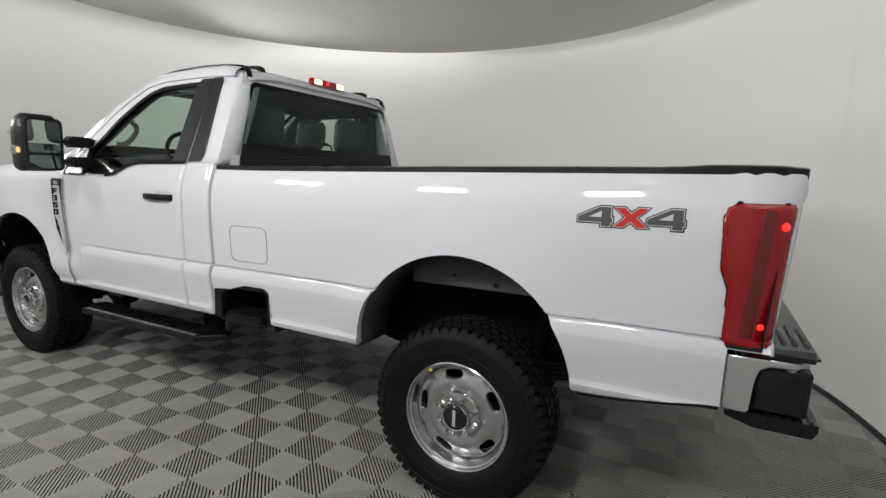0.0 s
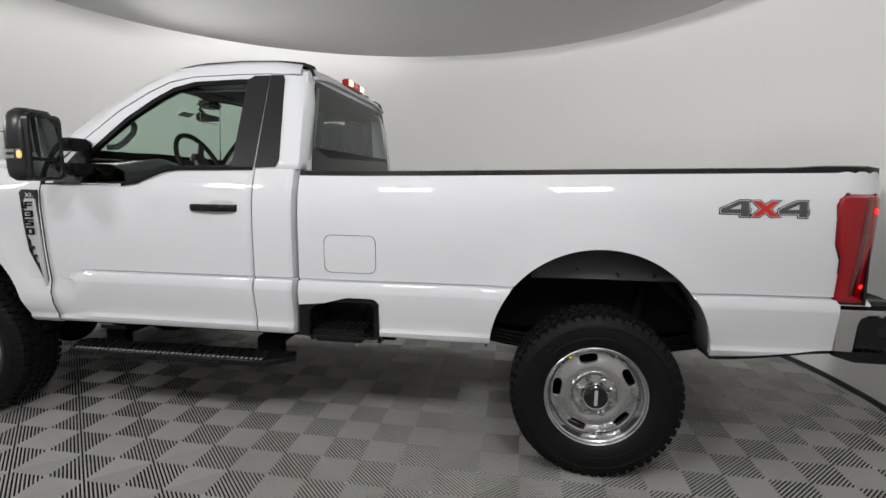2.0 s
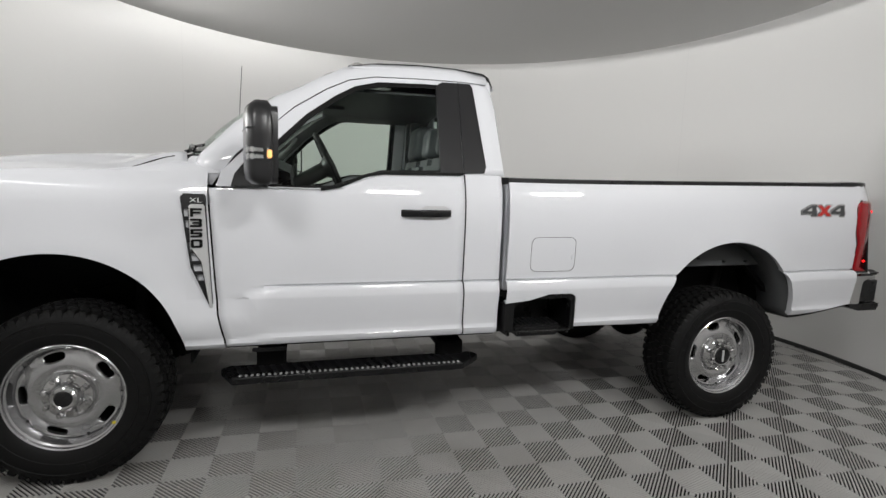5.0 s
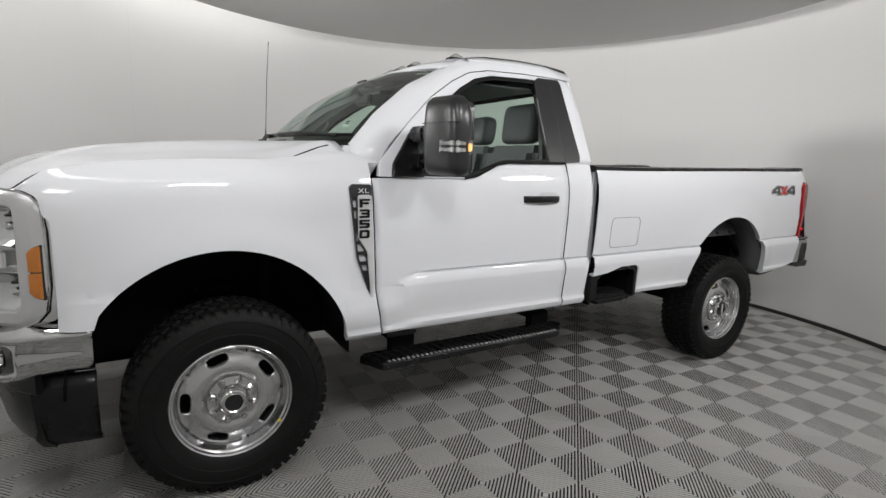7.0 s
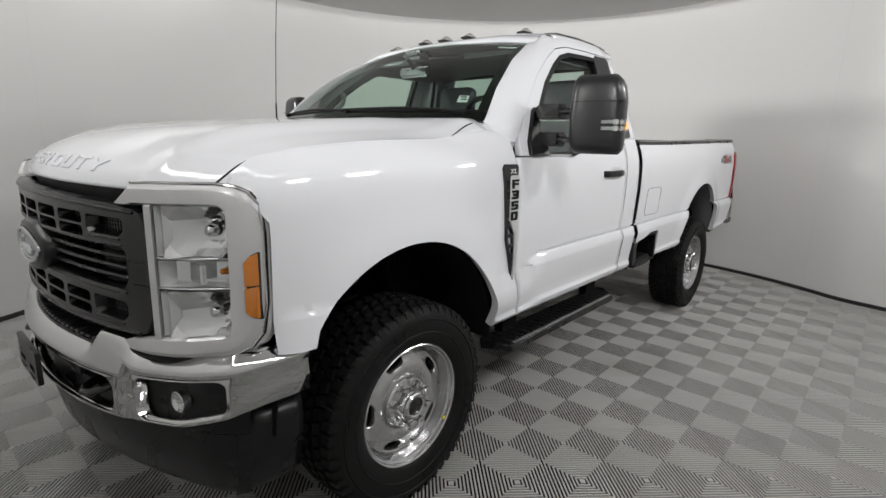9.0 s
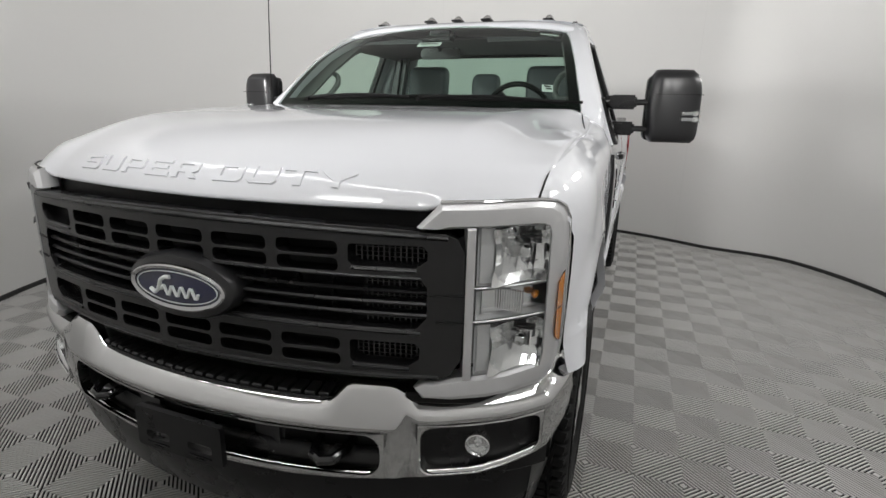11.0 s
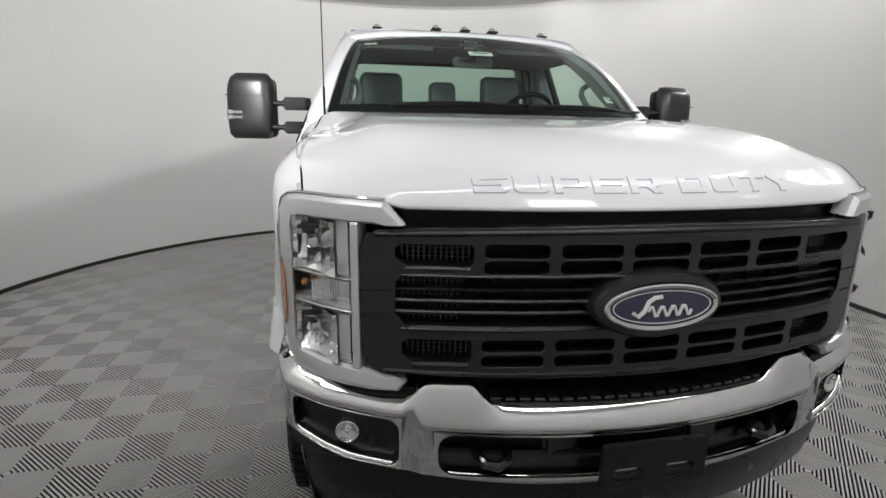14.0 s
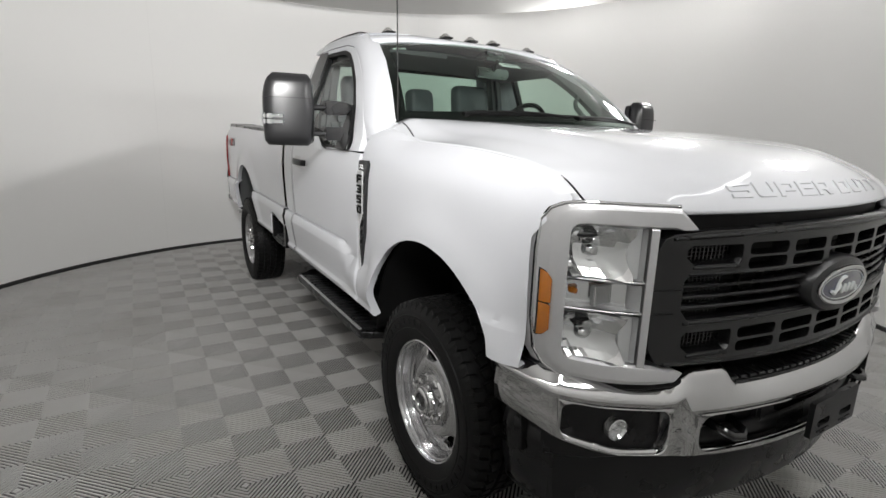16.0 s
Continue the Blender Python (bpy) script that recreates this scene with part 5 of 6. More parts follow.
            bm = bmesh.new()
            lathe(bm, [(0.001, 0.034), (0.012, 0.032), (0.017, 0.024), (0.017, 0.006), (0.014, 0.0)], 18)
            bmesh.ops.transform(bm, matrix=pose(front_x(0.868) - 0.060, 0.868, zc, 0, 0, -90), verts=bm.verts)
            part("bulb_cap", flip(bm, s), CHROME, bowl, "polished bulb shield")
            bm = bmesh.new()
            for q in (0.58,):
                box(bm, (front_x(0.87) - 0.055, 0.835, zc + q * h - 0.004), (front_x(0.87) - 0.030, 0.905, zc + q * h + 0.004), 0.002)
            part("bowl_bracket", flip(bm, s), GREY, bowl, "dark reflector gap")
        else:
            for q in range(15):
                box(bm, (front_x(0.84) - 0.045, 0.783 + q * 0.0062, zc - h * 0.8), (front_x(0.84) - 0.028, 0.7865 + q * 0.0062, zc + h * 0.7), 0.001)
            grid(bm, [[(front_x(y) - 0.05, y, z) for y in (0.778, 0.92)] for z in (zc - h, zc + h)])
            part("flute", flip(bm, s), BOWL, bowl, "fluted turn lamp reflector")
            bm = bmesh.new()
            lathe(bm, [(0.001, 0.026), (0.008, 0.022), (0.010, 0.010), (0.009, 0.0)], 14)
            bmesh.ops.transform(bm, matrix=pose(front_x(0.895) - 0.045, 0.895, zc + 0.004, 0, 0, -90), verts=bm.verts)
            part("turn_bulb", flip(bm, s), AMBER, bowl, "amber turn bulb")
    bm = bmesh.new()
    ys = np.linspace(0.772, 0.924, 11)
    grid(bm, [[(front_x(y) - 0.002, y, z) for y in ys] for z in (0.908, 1.03, 1.13, 1.284)])
    lens = part("lens", flip(bm, s), LENS, lamp)
    lens.visible_shadow = False
    bm = bmesh.new()                                      # dark gap below and beside the lamp
    sweep(bm, 0.6180, 0.9660, 0.822, 0.850, -0.012, 0.06)
    part("lamp_gap", flip(bm, s), SEAL, lamp)


def build_bumper():
    def top(a):
        return interp([(0.42, 0.808), (0.475, 0.868), (0.49, 0.873), (0.585, 0.872), (0.60, 0.868), (0.655, 0.832), (0.70, 0.832), (0.80, 0.842), (0.90, 0.852), (0.99, 0.862)], a)
    def bottom(a):
        return interp([(0.0, 0.562), (0.3, 0.562), (0.5, 0.570), (0.62, 0.585), (0.8, 0.60), (0.93, 0.64), (0.985, 0.665)], a)
    def gap_low(a):
        return 0.612 if a < 0.62 else bottom(min(a, 0.985)) + 0.033

    def gap_high(a):
        return 0.742 if a < 0.62 else top(min(a, 0.99)) - 0.062
    breaks = [0.0, 0.06, 0.12, 0.18, 0.24, 0.30, 0.34, 0.40, 0.43, 0.45, 0.475, 0.49, 0.52, 0.55, 0.57, 0.585, 0.60, 0.625, 0.655, 0.68, 0.70, 0.74, 0.78, 0.82, 0.86, 0.885, 0.90, 0.915, 0.93, 0.945, 0.955]
    tail = [0.975, 0.99, 1.0, 1.01]

    def station(a):
        if a <= 0.955:
            return Vector((bumper_x(a), a))
        k = (a - 0.955) / 0.055
        return Vector((bumper_x(0.955) + (4.075 - bumper_x(0.955)) * k, 0.955 + 0.034 * math.sin(k * math.pi / 2)))
    cols = [-a for a in reversed(breaks + tail) if a > 0] + breaks + tail
    bm = bmesh.new()
    rows = []
    for c in cols:
        a, s = abs(c), 1 if c >= 0 else -1
        p = station(a)
        tan = station(min(1.01, a + 0.004)) - station(max(0.0, a - 0.004))
        n = Vector((tan.y, -tan.x)).normalized()
        if a == 0:
            n = Vector((1, 0))
        t, b = top(min(a, 0.99)), bottom(min(a, 0.985))
        o0, o1 = gap_low(a), gap_high(a)
        def at(o, z):
            q = p + n * o
            return (q.x, s * q.y, z)
        rows.append([at(-0.06, b), at(-0.034, b + 0.005), at(-0.016, b + 0.018), at(0.003, max(o0, b + 0.024)), at(0.007, (o0 + o1) / 2), at(0.001, o1), at(0.008, o1 + 0.009), at(0.009, o1 + 0.020), at(0.006, o1 + 0.030), at(-0.014, t - 0.022), at(-0.028, t - 0.005), at(-0.044, t), at(-0.09, t - 0.002), at(-0.09, t - 0.06)])
    vs = grid(bm, rows)
    hole = set()
    for c, col in zip(cols, vs):
        if abs(c) <= 0.571 or 0.654 <= abs(c) <= 0.946:
            hole.update(col[3:6])
    def inside(f):
        a = abs(f.calc_center_median().y)
        return all(v in hole for v in f.verts) and (a < 0.57 or 0.656 < a < 0.945)
    bmesh.ops.delete(bm, geom=[f for f in bm.faces if inside(f)], context="FACES")
    bumper = part("front_bumper", bm, CHROME, truck, "polished chrome front bumper", thick=0.02, angle=50)
    bm = bmesh.new()
    grid(bm, [[(bumper_x(y) - 0.07, y, z) for y in np.linspace(-0.60, 0.60, 31)] for z in (0.56, 0.80)])
    part("opening_back", bm, SEAL, bumper)
    bm = bmesh.new()
    frame_ring(bm, dense([(u, 0.677 + v) for u, v in rounded(0.572, 0.066, 0.003, 7)]), dense([(u, 0.677 + v) for u, v in rounded(0.562, 0.060, 0.045, 7)]), lambda u, v, d: (bumper_x(u) + d, u, v), 0.005, -0.03)
    part("opening_rim", bm, CHROME, bumper, "rounded chrome opening edge")
    for s in (1, -1):
        bm = bmesh.new()
        sweep(bm, 0.635, 0.955, 0.60, 0.80, -0.035, 0.03, curve=bumper_x)
        insert = part("fog_insert", flip(bm, s), BLACK, bumper, "black fog lamp insert")
        bm = bmesh.new()
        def rim(u, v, d):
            lo, hi = gap_low(u), gap_high(u)
            return (bumper_x(u) + d, u, (lo + hi) / 2 + (hi - lo) / 2 * v / 0.072)
        frame_ring(bm, dense([(0.80 + u, v) for u, v in rounded(0.146, 0.0725, 0.003)], 4), dense([(0.80 + u, v) for u, v in rounded(0.139, 0.067, 0.032)], 4), rim, 0.006, -0.03)
        part("insert_rim", flip(bm, s), CHROME, insert, "rounded chrome opening edge", bevel=0.003)
        bm = bmesh.new()
        lathe(bm, [(0.031, 0.0), (0.030, 0.013), (0.024, 0.019), (0.001, 0.022)], 24)
        m = pose(bumper_x(0.792) - 0.024, 0.792, 0.704, 0, 0, -80)
        bmesh.ops.transform(bm, matrix=m, verts=bm.verts)
        fog = part("fog_lamp", flip(bm, s), LENS, insert, "round clear fog lamp")
        bm = bmesh.new()
        lathe(bm, [(0.032, -0.012), (0.032, 0.012), (0.029, 0.013), (0.024, 0.004), (0.011, 0.0), (0.008, 0.002), (0.006, 0.011), (0.001, 0.012)], 24)
        bmesh.ops.transform(bm, matrix=m, verts=bm.verts)
        part("fog_reflector", flip(bm, s), BOWL, fog)
        # tow hook
        bm = bmesh.new()
        tube(bm, [(4.42, 0.365, 0.668), (4.485, 0.367, 0.664), (4.525, 0.38, 0.657), (4.538, 0.41, 0.653), (4.528, 0.44, 0.657), (4.495, 0.455, 0.666), (4.44, 0.457, 0.670)], 0.014, 10)
        box(bm, (4.39, 0.35, 0.645), (4.44, 0.475, 0.69), 0.012)
        part("tow_hook", flip(bm, s), GLOSSBLACK, bumper, "black tow hook")
        bm = bmesh.new()
        box(bm, (4.42, 0.17, 0.63), (4.51, 0.27, 0.75), 0.01)
        part("bumper_bracket", flip(bm, s), GREY, bumper)
    # step pad on the bumper's top
    bm = bmesh.new()
    sweep(bm, -0.435, 0.435, 0.79, 0.812, -0.035, 0.13, curve=bumper_x, round_=0.004)
    pad = part("step_pad", bm, BLACK, bumper, "ribbed black step pad")
    for k in range(22):
        y = -0.42 + k * 0.0382
        bm = bmesh.new()
        sweep(bm, y, y + 0.026, 0.812, 0.822, -0.042, 0.055, curve=bumper_x, n=1, round_=0.003)
        part("pad_rib", bm, GREY, pad)
    # number plate bracket
    bm = bmesh.new()
    o = [(0.0 + u, 0.666 + v) for u, v in rounded(0.152, 0.062, 0.010, 3)]
    slots = [[(q * 0.076 + u, 0.648 + v) for u, v in rounded(0.042, 0.012, 0.008, 3)] for q in (-1, 1)]
    plate(bm, [o] + slots, lambda u, v, d: (d, u, v), 4.612, 4.596)
    br = part("plate_bracket", bm, BLACK, bumper, "blank black plate bracket with two slots")
    for y in (-0.076, 0.076):
        bm = bmesh.new()
        box(bm, (4.590, y - 0.046, 0.634), (4.600, y + 0.046, 0.663), 0.003)
        part("slot_backing", bm, CHROME, br, "bright metal behind the slot")
        for w, z in ((0.040, 0.620), (0.016, 0.612)):
            bm = bmesh.new()
            box(bm, (4.609, y - w, z), (4.616, y + w, z + 0.005), 0.0015)
            part("bracket_clip", bm, GLOSSBLACK, br)
    # valance
    bm = bmesh.new()
    rows = []
    for c in cols:
        a, s = abs(c), 1 if c >= 0 else -1
        p = station(a)
        tan = station(min(1.01, a + 0.004)) - station(max(0.0, a - 0.004))
        n = Vector((1, 0)) if a == 0 else Vector((tan.y, -tan.x)).normalized()
        row = []
        for o, z in ((-0.05, 0.66), (-0.035, 0.60), (-0.045, 0.50), (-0.065, 0.40), (-0.10, 0.355), (-0.14, 0.35)):
            q = p + n * o
            row.append((q.x, s * q.y, z))
        rows.append(row)
    grid(bm, rows)
    part("front_valance", bm, BLACK, truck, "black lower air dam", thick=0.012)


def fender_vent(s):
    out = [(2.945, 0.830), (2.968, 1.352), (2.976, 1.364), (3.070, 1.366), (3.087, 1.350), (3.066, 1.19), (3.044, 1.03), (2.958, 0.830)]

    def put(u, v, d):
        return (u, skin_y(u, v) + d, v)

    def ahead(z):
        return interp([(0.830, 2.958), (1.03, 3.044), (1.19, 3.066), (1.35, 3.087)], z)

    def behind(z):
        return interp([(0.832, 2.958), (1.05, 2.990), (1.12, 3.040), (1.32, 3.046)], z)
    bm = bmesh.new()
    prism(bm, out, put, 0.003, -0.02)
    vent = part("fender_vent", flip(bm, s), SEAL, truck, "black fender vent with silver nameplate")
    holes = []
    for z0, z1 in ((1.262, 1.296), (1.212, 1.246), (1.162, 1.196), (1.108, 1.146), (1.058, 1.092), (1.010, 1.042), (0.966, 0.994)):
        if ahead(z0) - behind(z0) > 0.022:
            holes.append([(behind(z0) + 0.005, z0), (ahead(z0) - 0.007, z0), (ahead(z1) - 0.007, z1), (behind(z1) + 0.005, z1)])
    bm = bmesh.new()
    plate(bm, [out] + holes, put, 0.015, 0.001)
    part("vent_grid", flip(bm, s), GREY, vent, "dark grey slotted vent frame")
    bm = bmesh.new()
    face = [(2.948, 0.834), (2.972, 1.310), (2.980, 1.318), (3.036, 1.318), (3.046, 1.310), (3.042, 1.125), (2.992, 1.055), (2.960, 0.834)]
    prism(bm, face, put, 0.0215, 0.004)
    name = part("vent_plate", flip(bm, s), SATIN, vent, "silver vertical nameplate", bevel=0.003)
    for k, ch in enumerate("F350"):
        def stamp(u, v, d):
            x = 3.038 - 0.055 * (u if s > 0 else 1 - u)
            z = 1.262 - k * 0.047 + 0.038 * v
            return (x, skin_y(x, z) + d, z)
        bm = bmesh.new()
        plate(bm, BLOCK[ch], stamp, 0.0255, 0.020)
        part("nameplate_character", flip(bm, s), SEAL, name)
    bm = lettering("XL")
    r = bmesh.ops.extrude_face_region(bm, geom=bm.faces[:])
    up = {v for v in r["geom"] if isinstance(v, bmesh.types.BMVert)}
    for v in bm.verts:
        u = v.co.x if s > 0 else 1 - v.co.x
        x = 3.043 - 0.058 * u
        z = 1.326 + 0.020 * v.co.y
        v.co = Vector((x, skin_y(x, z) + (0.0175 if v in up else 0.010), z))
    part("trim_lettering", flip(bm, s), WHITEINK, vent, "white trim lettering")


def tow_mirror(s):
    turn = Matrix.Translation((2.70, 1.23, 0)) @ Matrix.Rotation(radians(11), 4, "Z") @ Matrix.Translation((-2.70, -1.23, 0))

    def turned(bm):
        bmesh.ops.transform(bm, matrix=turn, verts=bm.verts)
        return flip(bm, s)
    # housing: rounded block, thicker forward
    bm = bmesh.new()
    rows = []
    for k in range(17):
        v = -1 + 2 * k / 16
        z = 1.575 + 0.160 * v
        h = (1 - abs(v) ** 5) ** 0.4
        y0, y1 = 1.118 + 0.01 * abs(v), 1.358 - 0.030 * max(0, v) ** 3
        col = []
        for j in range(24):
            a = math.tau * j / 24
            cx, cy = math.cos(a), math.sin(a)
            ex = abs(cx) ** 0.45 * (1 if cx > 0 else -1)
            ey = abs(cy) ** 0.45 * (1 if cy > 0 else -1)
            depth = 0.036 if cx < 0 else 0.072
            col.append((2.70 + ex * depth * (0.55 + 0.45 * h), (y0 + y1) / 2 + ey * (y1 - y0) / 2 * (0.82 + 0.18 * h), z))
        rows.append(col)
    vs = grid(bm, rows, close=True)
    bm.faces.new(vs[0])
    bm.faces.new(vs[-1])
    mir = part("tow_mirror", turned(bm), GREY, truck, "black telescoping tow mirror", angle=60)
    if s < 0:
        mir.location.x = -0.07
    bm = bmesh.new()
    prism(bm, [(1.229 + u, 1.612 + v) for u, v in rounded(0.094, 0.088, 0.022)], lambda u, v, d: (d, u, v), 2.655, 2.664)
    part("mirror_glass", turned(bm), MIRROR, mir, "large mirror glass")
    bm = bmesh.new()
    prism(bm, [(1.229 + u, 1.470 + v) for u, v in rounded(0.094, 0.038, 0.018)], lambda u, v, d: (d, u, v), 2.655, 2.664)
    part("spotter_glass", turned(bm), MIRROR, mir, "small lower spotter mirror")
    bm = bmesh.new()
    frame_ring(bm, [(1.229 + u * 1.12, 1.568 + v * 1.06) for u, v in rounded(0.10, 0.14, 0.03)], [(1.229 + u * 0.96, 1.568 + v * 0.96) for u, v in rounded(0.10, 0.14, 0.03)], lambda u, v, d: (d, u, v), 2.650, 2.68)
    part("mirror_rim", turned(bm), GREY, mir)
    bm = bmesh.new()
    rows = []
    for z in (1.506, 1.511, 1.560, 1.565):
        o = -0.006 if z in (1.506, 1.565) else 0.0
        rows.append([(2.776 + o, 1.262, z), (2.777 + o, 1.315, z), (2.766 + o, 1.350 + o, z), (2.74, 1.362 + o, z), (2.675, 1.363 + o, z)])
    grid(bm, rows)
    sig = part("mirror_signal", turned(bm), LENS, mir, "clear signal lens on the mirror", thick=0.004)
    bm = bmesh.new()
    box(bm, (2.685, 1.345, 1.512), (2.762, 1.3575, 1.534), 0.004)
    box(bm, (2.685, 1.345, 1.538), (2.762, 1.3575, 1.559), 0.004)
    box(bm, (2.757, 1.266, 1.512), (2.7725, 1.343, 1.534), 0.004)
    box(bm, (2.757, 1.266, 1.538), (2.7725, 1.343, 1.559), 0.004)
    part("signal_reflector", turned(bm), BOWL, sig)
    bm = bmesh.new()
    box(bm, (2.676, 1.350, 1.518), (2.696, 1.3650, 1.550), 0.004)
    part("signal_bulb", turned(bm), GLOWAMBER if s > 0 else BOWL, sig, "lit amber signal" if s > 0 else "")
    bm = bmesh.new()
    box(bm, (2.668, 1.135, 1.628), (2.7725, 1.354, 1.6305), 0.0)
    part("housing_seam", turned(bm), SEAL, mir)
    # arms and door bracket
    for z in (1.595, 1.475):
        bm = bmesh.new()
        tube(bm, [(2.70, 0.93, z), (2.705, 1.06, z)], 0.030, 12)
        box(bm, (2.665, 0.95, z - 0.032), (2.75, 1.075, z + 0.032), 0.01)
        part("arm_sleeve", flip(bm, s), BLACK, mir, bevel=0.0)
        bm = bmesh.new()
        tube(bm, [(2.705, 1.05, z), (2.705, 1.15, z)], 0.014, 10)
        tube(bm, [(2.735, 1.05, z), (2.735, 1.15, z)], 0.009, 10)
        part("arm_tube", flip(bm, s), GREY, mir)
    bm = bmesh.new()
    prism(bm, [(2.86, 1.40), (2.845, 1.46), (2.735, 1.60), (2.70, 1.62), (2.69, 1.40)], lambda u, v, d: (u, glass_y(v) + d, v), 0.022, -0.01)
    part("mirror_sail", flip(bm, s), BLACK, mir, bevel=0.006)


build_front_body()
build_grille()
for side in (1, -1):
    headlamp(side)
    fender_vent(side)
    tow_mirror(side)
build_bumper()


# ---- wheels ----
def wheel_meshes():
    """The meshes of one wheel about the y axis, outer face towards +y; shared by all four."""
    R, HW = 0.415, 0.138
    out = {}
    bm = bmesh.new()
    lathe(bm, [(0.238, 0.098), (0.245, 0.112), (0.262, 0.126), (0.300, 0.138), (0.338, 0.140), (0.365, 0.136), (0.386, 0.126), (0.397, 0.112), (0.402, 0.06), (0.403, 0.0), (0.402, -0.06), (0.397, -0.112), (0.386, -0.126),
               (0.340, -0.140), (0.262, -0.126), (0.238, -0.098), (0.232, 0.0), (0.238, 0.098)], 96)
    out["tyre"] = (bm, RUBBER)
    bm = bmesh.new()                                      # tread blocks
    n = 54
    for k in range(n):
        for j, (y, w, sh) in enumerate(((-0.104, 0.040, 0.0), (-0.052, 0.036, 0.5), (0.0, 0.034, 0.15), (0.052, 0.036, 0.6), (0.104, 0.040, 0.1))):
            a = (k + sh) * math.tau / n
            edge = j in (0, 4)
            m = Matrix.Rotation(-a, 4, "Y")
            skew = Matrix.Rotation(radians(14 if j % 2 else -12), 4, "X")
            hw = 0.019 if not edge else 0.017
            vs = box(bm, (0.395 if edge else 0.398, -w / 2, -hw), (0.4135 if edge else 0.4155, w / 2, hw))
            for v in vs:
                if v.co.x > 0.41:
                    v.co.y *= 0.9
                    v.co.z *= 0.9
                if edge and v.co.x > 0.41 and v.co.y * (1 if j == 4 else -1) > 0:
                    v.co.x -= 0.006
            bmesh.ops.transform(bm, matrix=m @ Matrix.Translation((0, y, 0)) @ skew, verts=vs)
    # shoulder lugs on the sidewall belong to the tread
    for k in range(n):
        a = (k + 0.1) * math.tau / n
        vs = box(bm, (0.372 + 0.006 * (k % 2), 0.118, -0.013), (0.404, 0.1335, 0.013))
        for v in vs:
            if v.co.x > 0.395 and v.co.y > 0.13:
                v.co.y -= 0.011
        bmesh.ops.transform(bm, matrix=Matrix.Rotation(-a, 4, "Y"), verts=vs)
    out["tread"] = (bm, RUBBER)
    bm = bmesh.new()
    for start in (20, 200):
        for k in range(10):
            a = radians(start + k * 8.5)
            vs = box(bm, (0.318, 0.1385, -0.016), (0.342, 0.1425, 0.016))
            bmesh.ops.transform(bm, matrix=Matrix.Rotation(-a, 4, "Y"), verts=vs)
            if k % 3:
                vs = box(bm, (0.325, 0.1415, -0.009), (0.335, 0.1435, 0.009))
                bmesh.ops.transform(bm, matrix=Matrix.Rotation(-a, 4, "Y"), verts=vs)
    lathe(bm, [(0.352, 0.1385), (0.3545, 0.1415), (0.357, 0.1375)], 96)
    lathe(bm, [(0.300, 0.1375), (0.3025, 0.1405), (0.305, 0.1385)], 96)
    out["sidewall_relief"] = (bm, RUBBER)
    bm = bmesh.new()                                      # rim barrel
    lathe(bm, [(0.238, 0.104), (0.249, 0.112), (0.250, 0.118), (0.246, 0.121), (0.240, 0.117), (0.237, 0.106), (0.230, 0.101), (0.227, 0.094), (0.226, 0.080), (0.220, 0.070), (0.217, 0.056), (0.214, 0.040), (0.222, 0.0), (0.232, -0.10), (0.226, -0.10), (0.21, 0.0), (0.205, 0.030)], 80)
    out["rim"] = (bm, STEEL)
    bm = bmesh.new()                                      # disc with five windows
    prof = [(0.085, 0.062), (0.104, 0.063), (0.114, 0.072), (0.126, 0.079), (0.145, 0.080), (0.165, 0.074), (0.186, 0.064), (0.203, 0.060), (0.211, 0.064), (0.216, 0.056), (0.219, 0.044)]
    r0, r1 = 0.085, 0.219
    for k in range(5):
        mid = k * math.tau / 5 + math.radians(90)
        pts_in, pts_out = [], []
        N = 40
        hr = 0.182
        for j in range(N):
            a = math.tau * j / N
            ca, sa = math.cos(a), math.sin(a)
            e = (abs(ca / 0.0195) ** 3.4 + abs(sa / 0.043) ** 3.4) ** (-1 / 3.4)
            pts_in.append((hr + e * ca, e * sa))
            lo, hi = 0.0, 0.4
            for _ in range(26):
                t = (lo + hi) / 2
                px, py = hr + t * ca, t * sa
                rr, an = math.hypot(px, py), math.atan2(py, px)
                ok = r0 < rr < r1 and abs(an) < math.pi / 5
                lo, hi = (t, hi) if ok else (lo, t)
            pts_out.append((hr + lo * ca, lo * sa))
        def lift(p, d=0.0):
            rr, an = math.hypot(*p), math.atan2(p[1], p[0]) + mid
            return (rr * math.cos(an), interp(prof, rr) + d, rr * math.sin(an))
        rows = [[lift(p, -0.02) for p in pts_in], [lift(p, -0.004) for p in pts_in]]
        for f in (0.06, 0.14, 0.3, 0.5, 0.75, 1.0):
            rows.append([lift((a[0] + (b[0] - a[0]) * f, a[1] + (b[1] - a[1]) * f)) for a, b in zip(pts_in, pts_out)])
        grid(bm, rows, close=True)
    out["wheel_disc"] = (bm, WHEELGREY)
    bm = bmesh.new()                                      # hub cover
    lathe(bm, [(0.108, 0.064), (0.107, 0.078), (0.101, 0.086), (0.070, 0.094), (0.066, 0.112), (0.060, 0.121), (0.055, 0.118)], 40)
    out["hub_cover"] = (bm, CHROME)
    bm = bmesh.new()
    lathe(bm, [(0.056, 0.10), (0.056, 0.120), (0.050, 0.124), (0.001, 0.125)], 32)
    out["centre_cap"] = (bm, GLOSSBLACK)
    bm = bmesh.new()
    box(bm, (-0.008, 0.124, -0.038), (0.008, 0.1275, 0.038), 0.003)
    out["cap_bar"] = (bm, SATIN)
    bm = bmesh.new()                                      # open front hub
    lathe(bm, [(0.036, 0.121), (0.037, 0.131), (0.041, 0.134), (0.050, 0.133), (0.055, 0.128), (0.057, 0.118)], 32)
    out["hub_ring"] = (bm, CHROME)
    bm = bmesh.new()
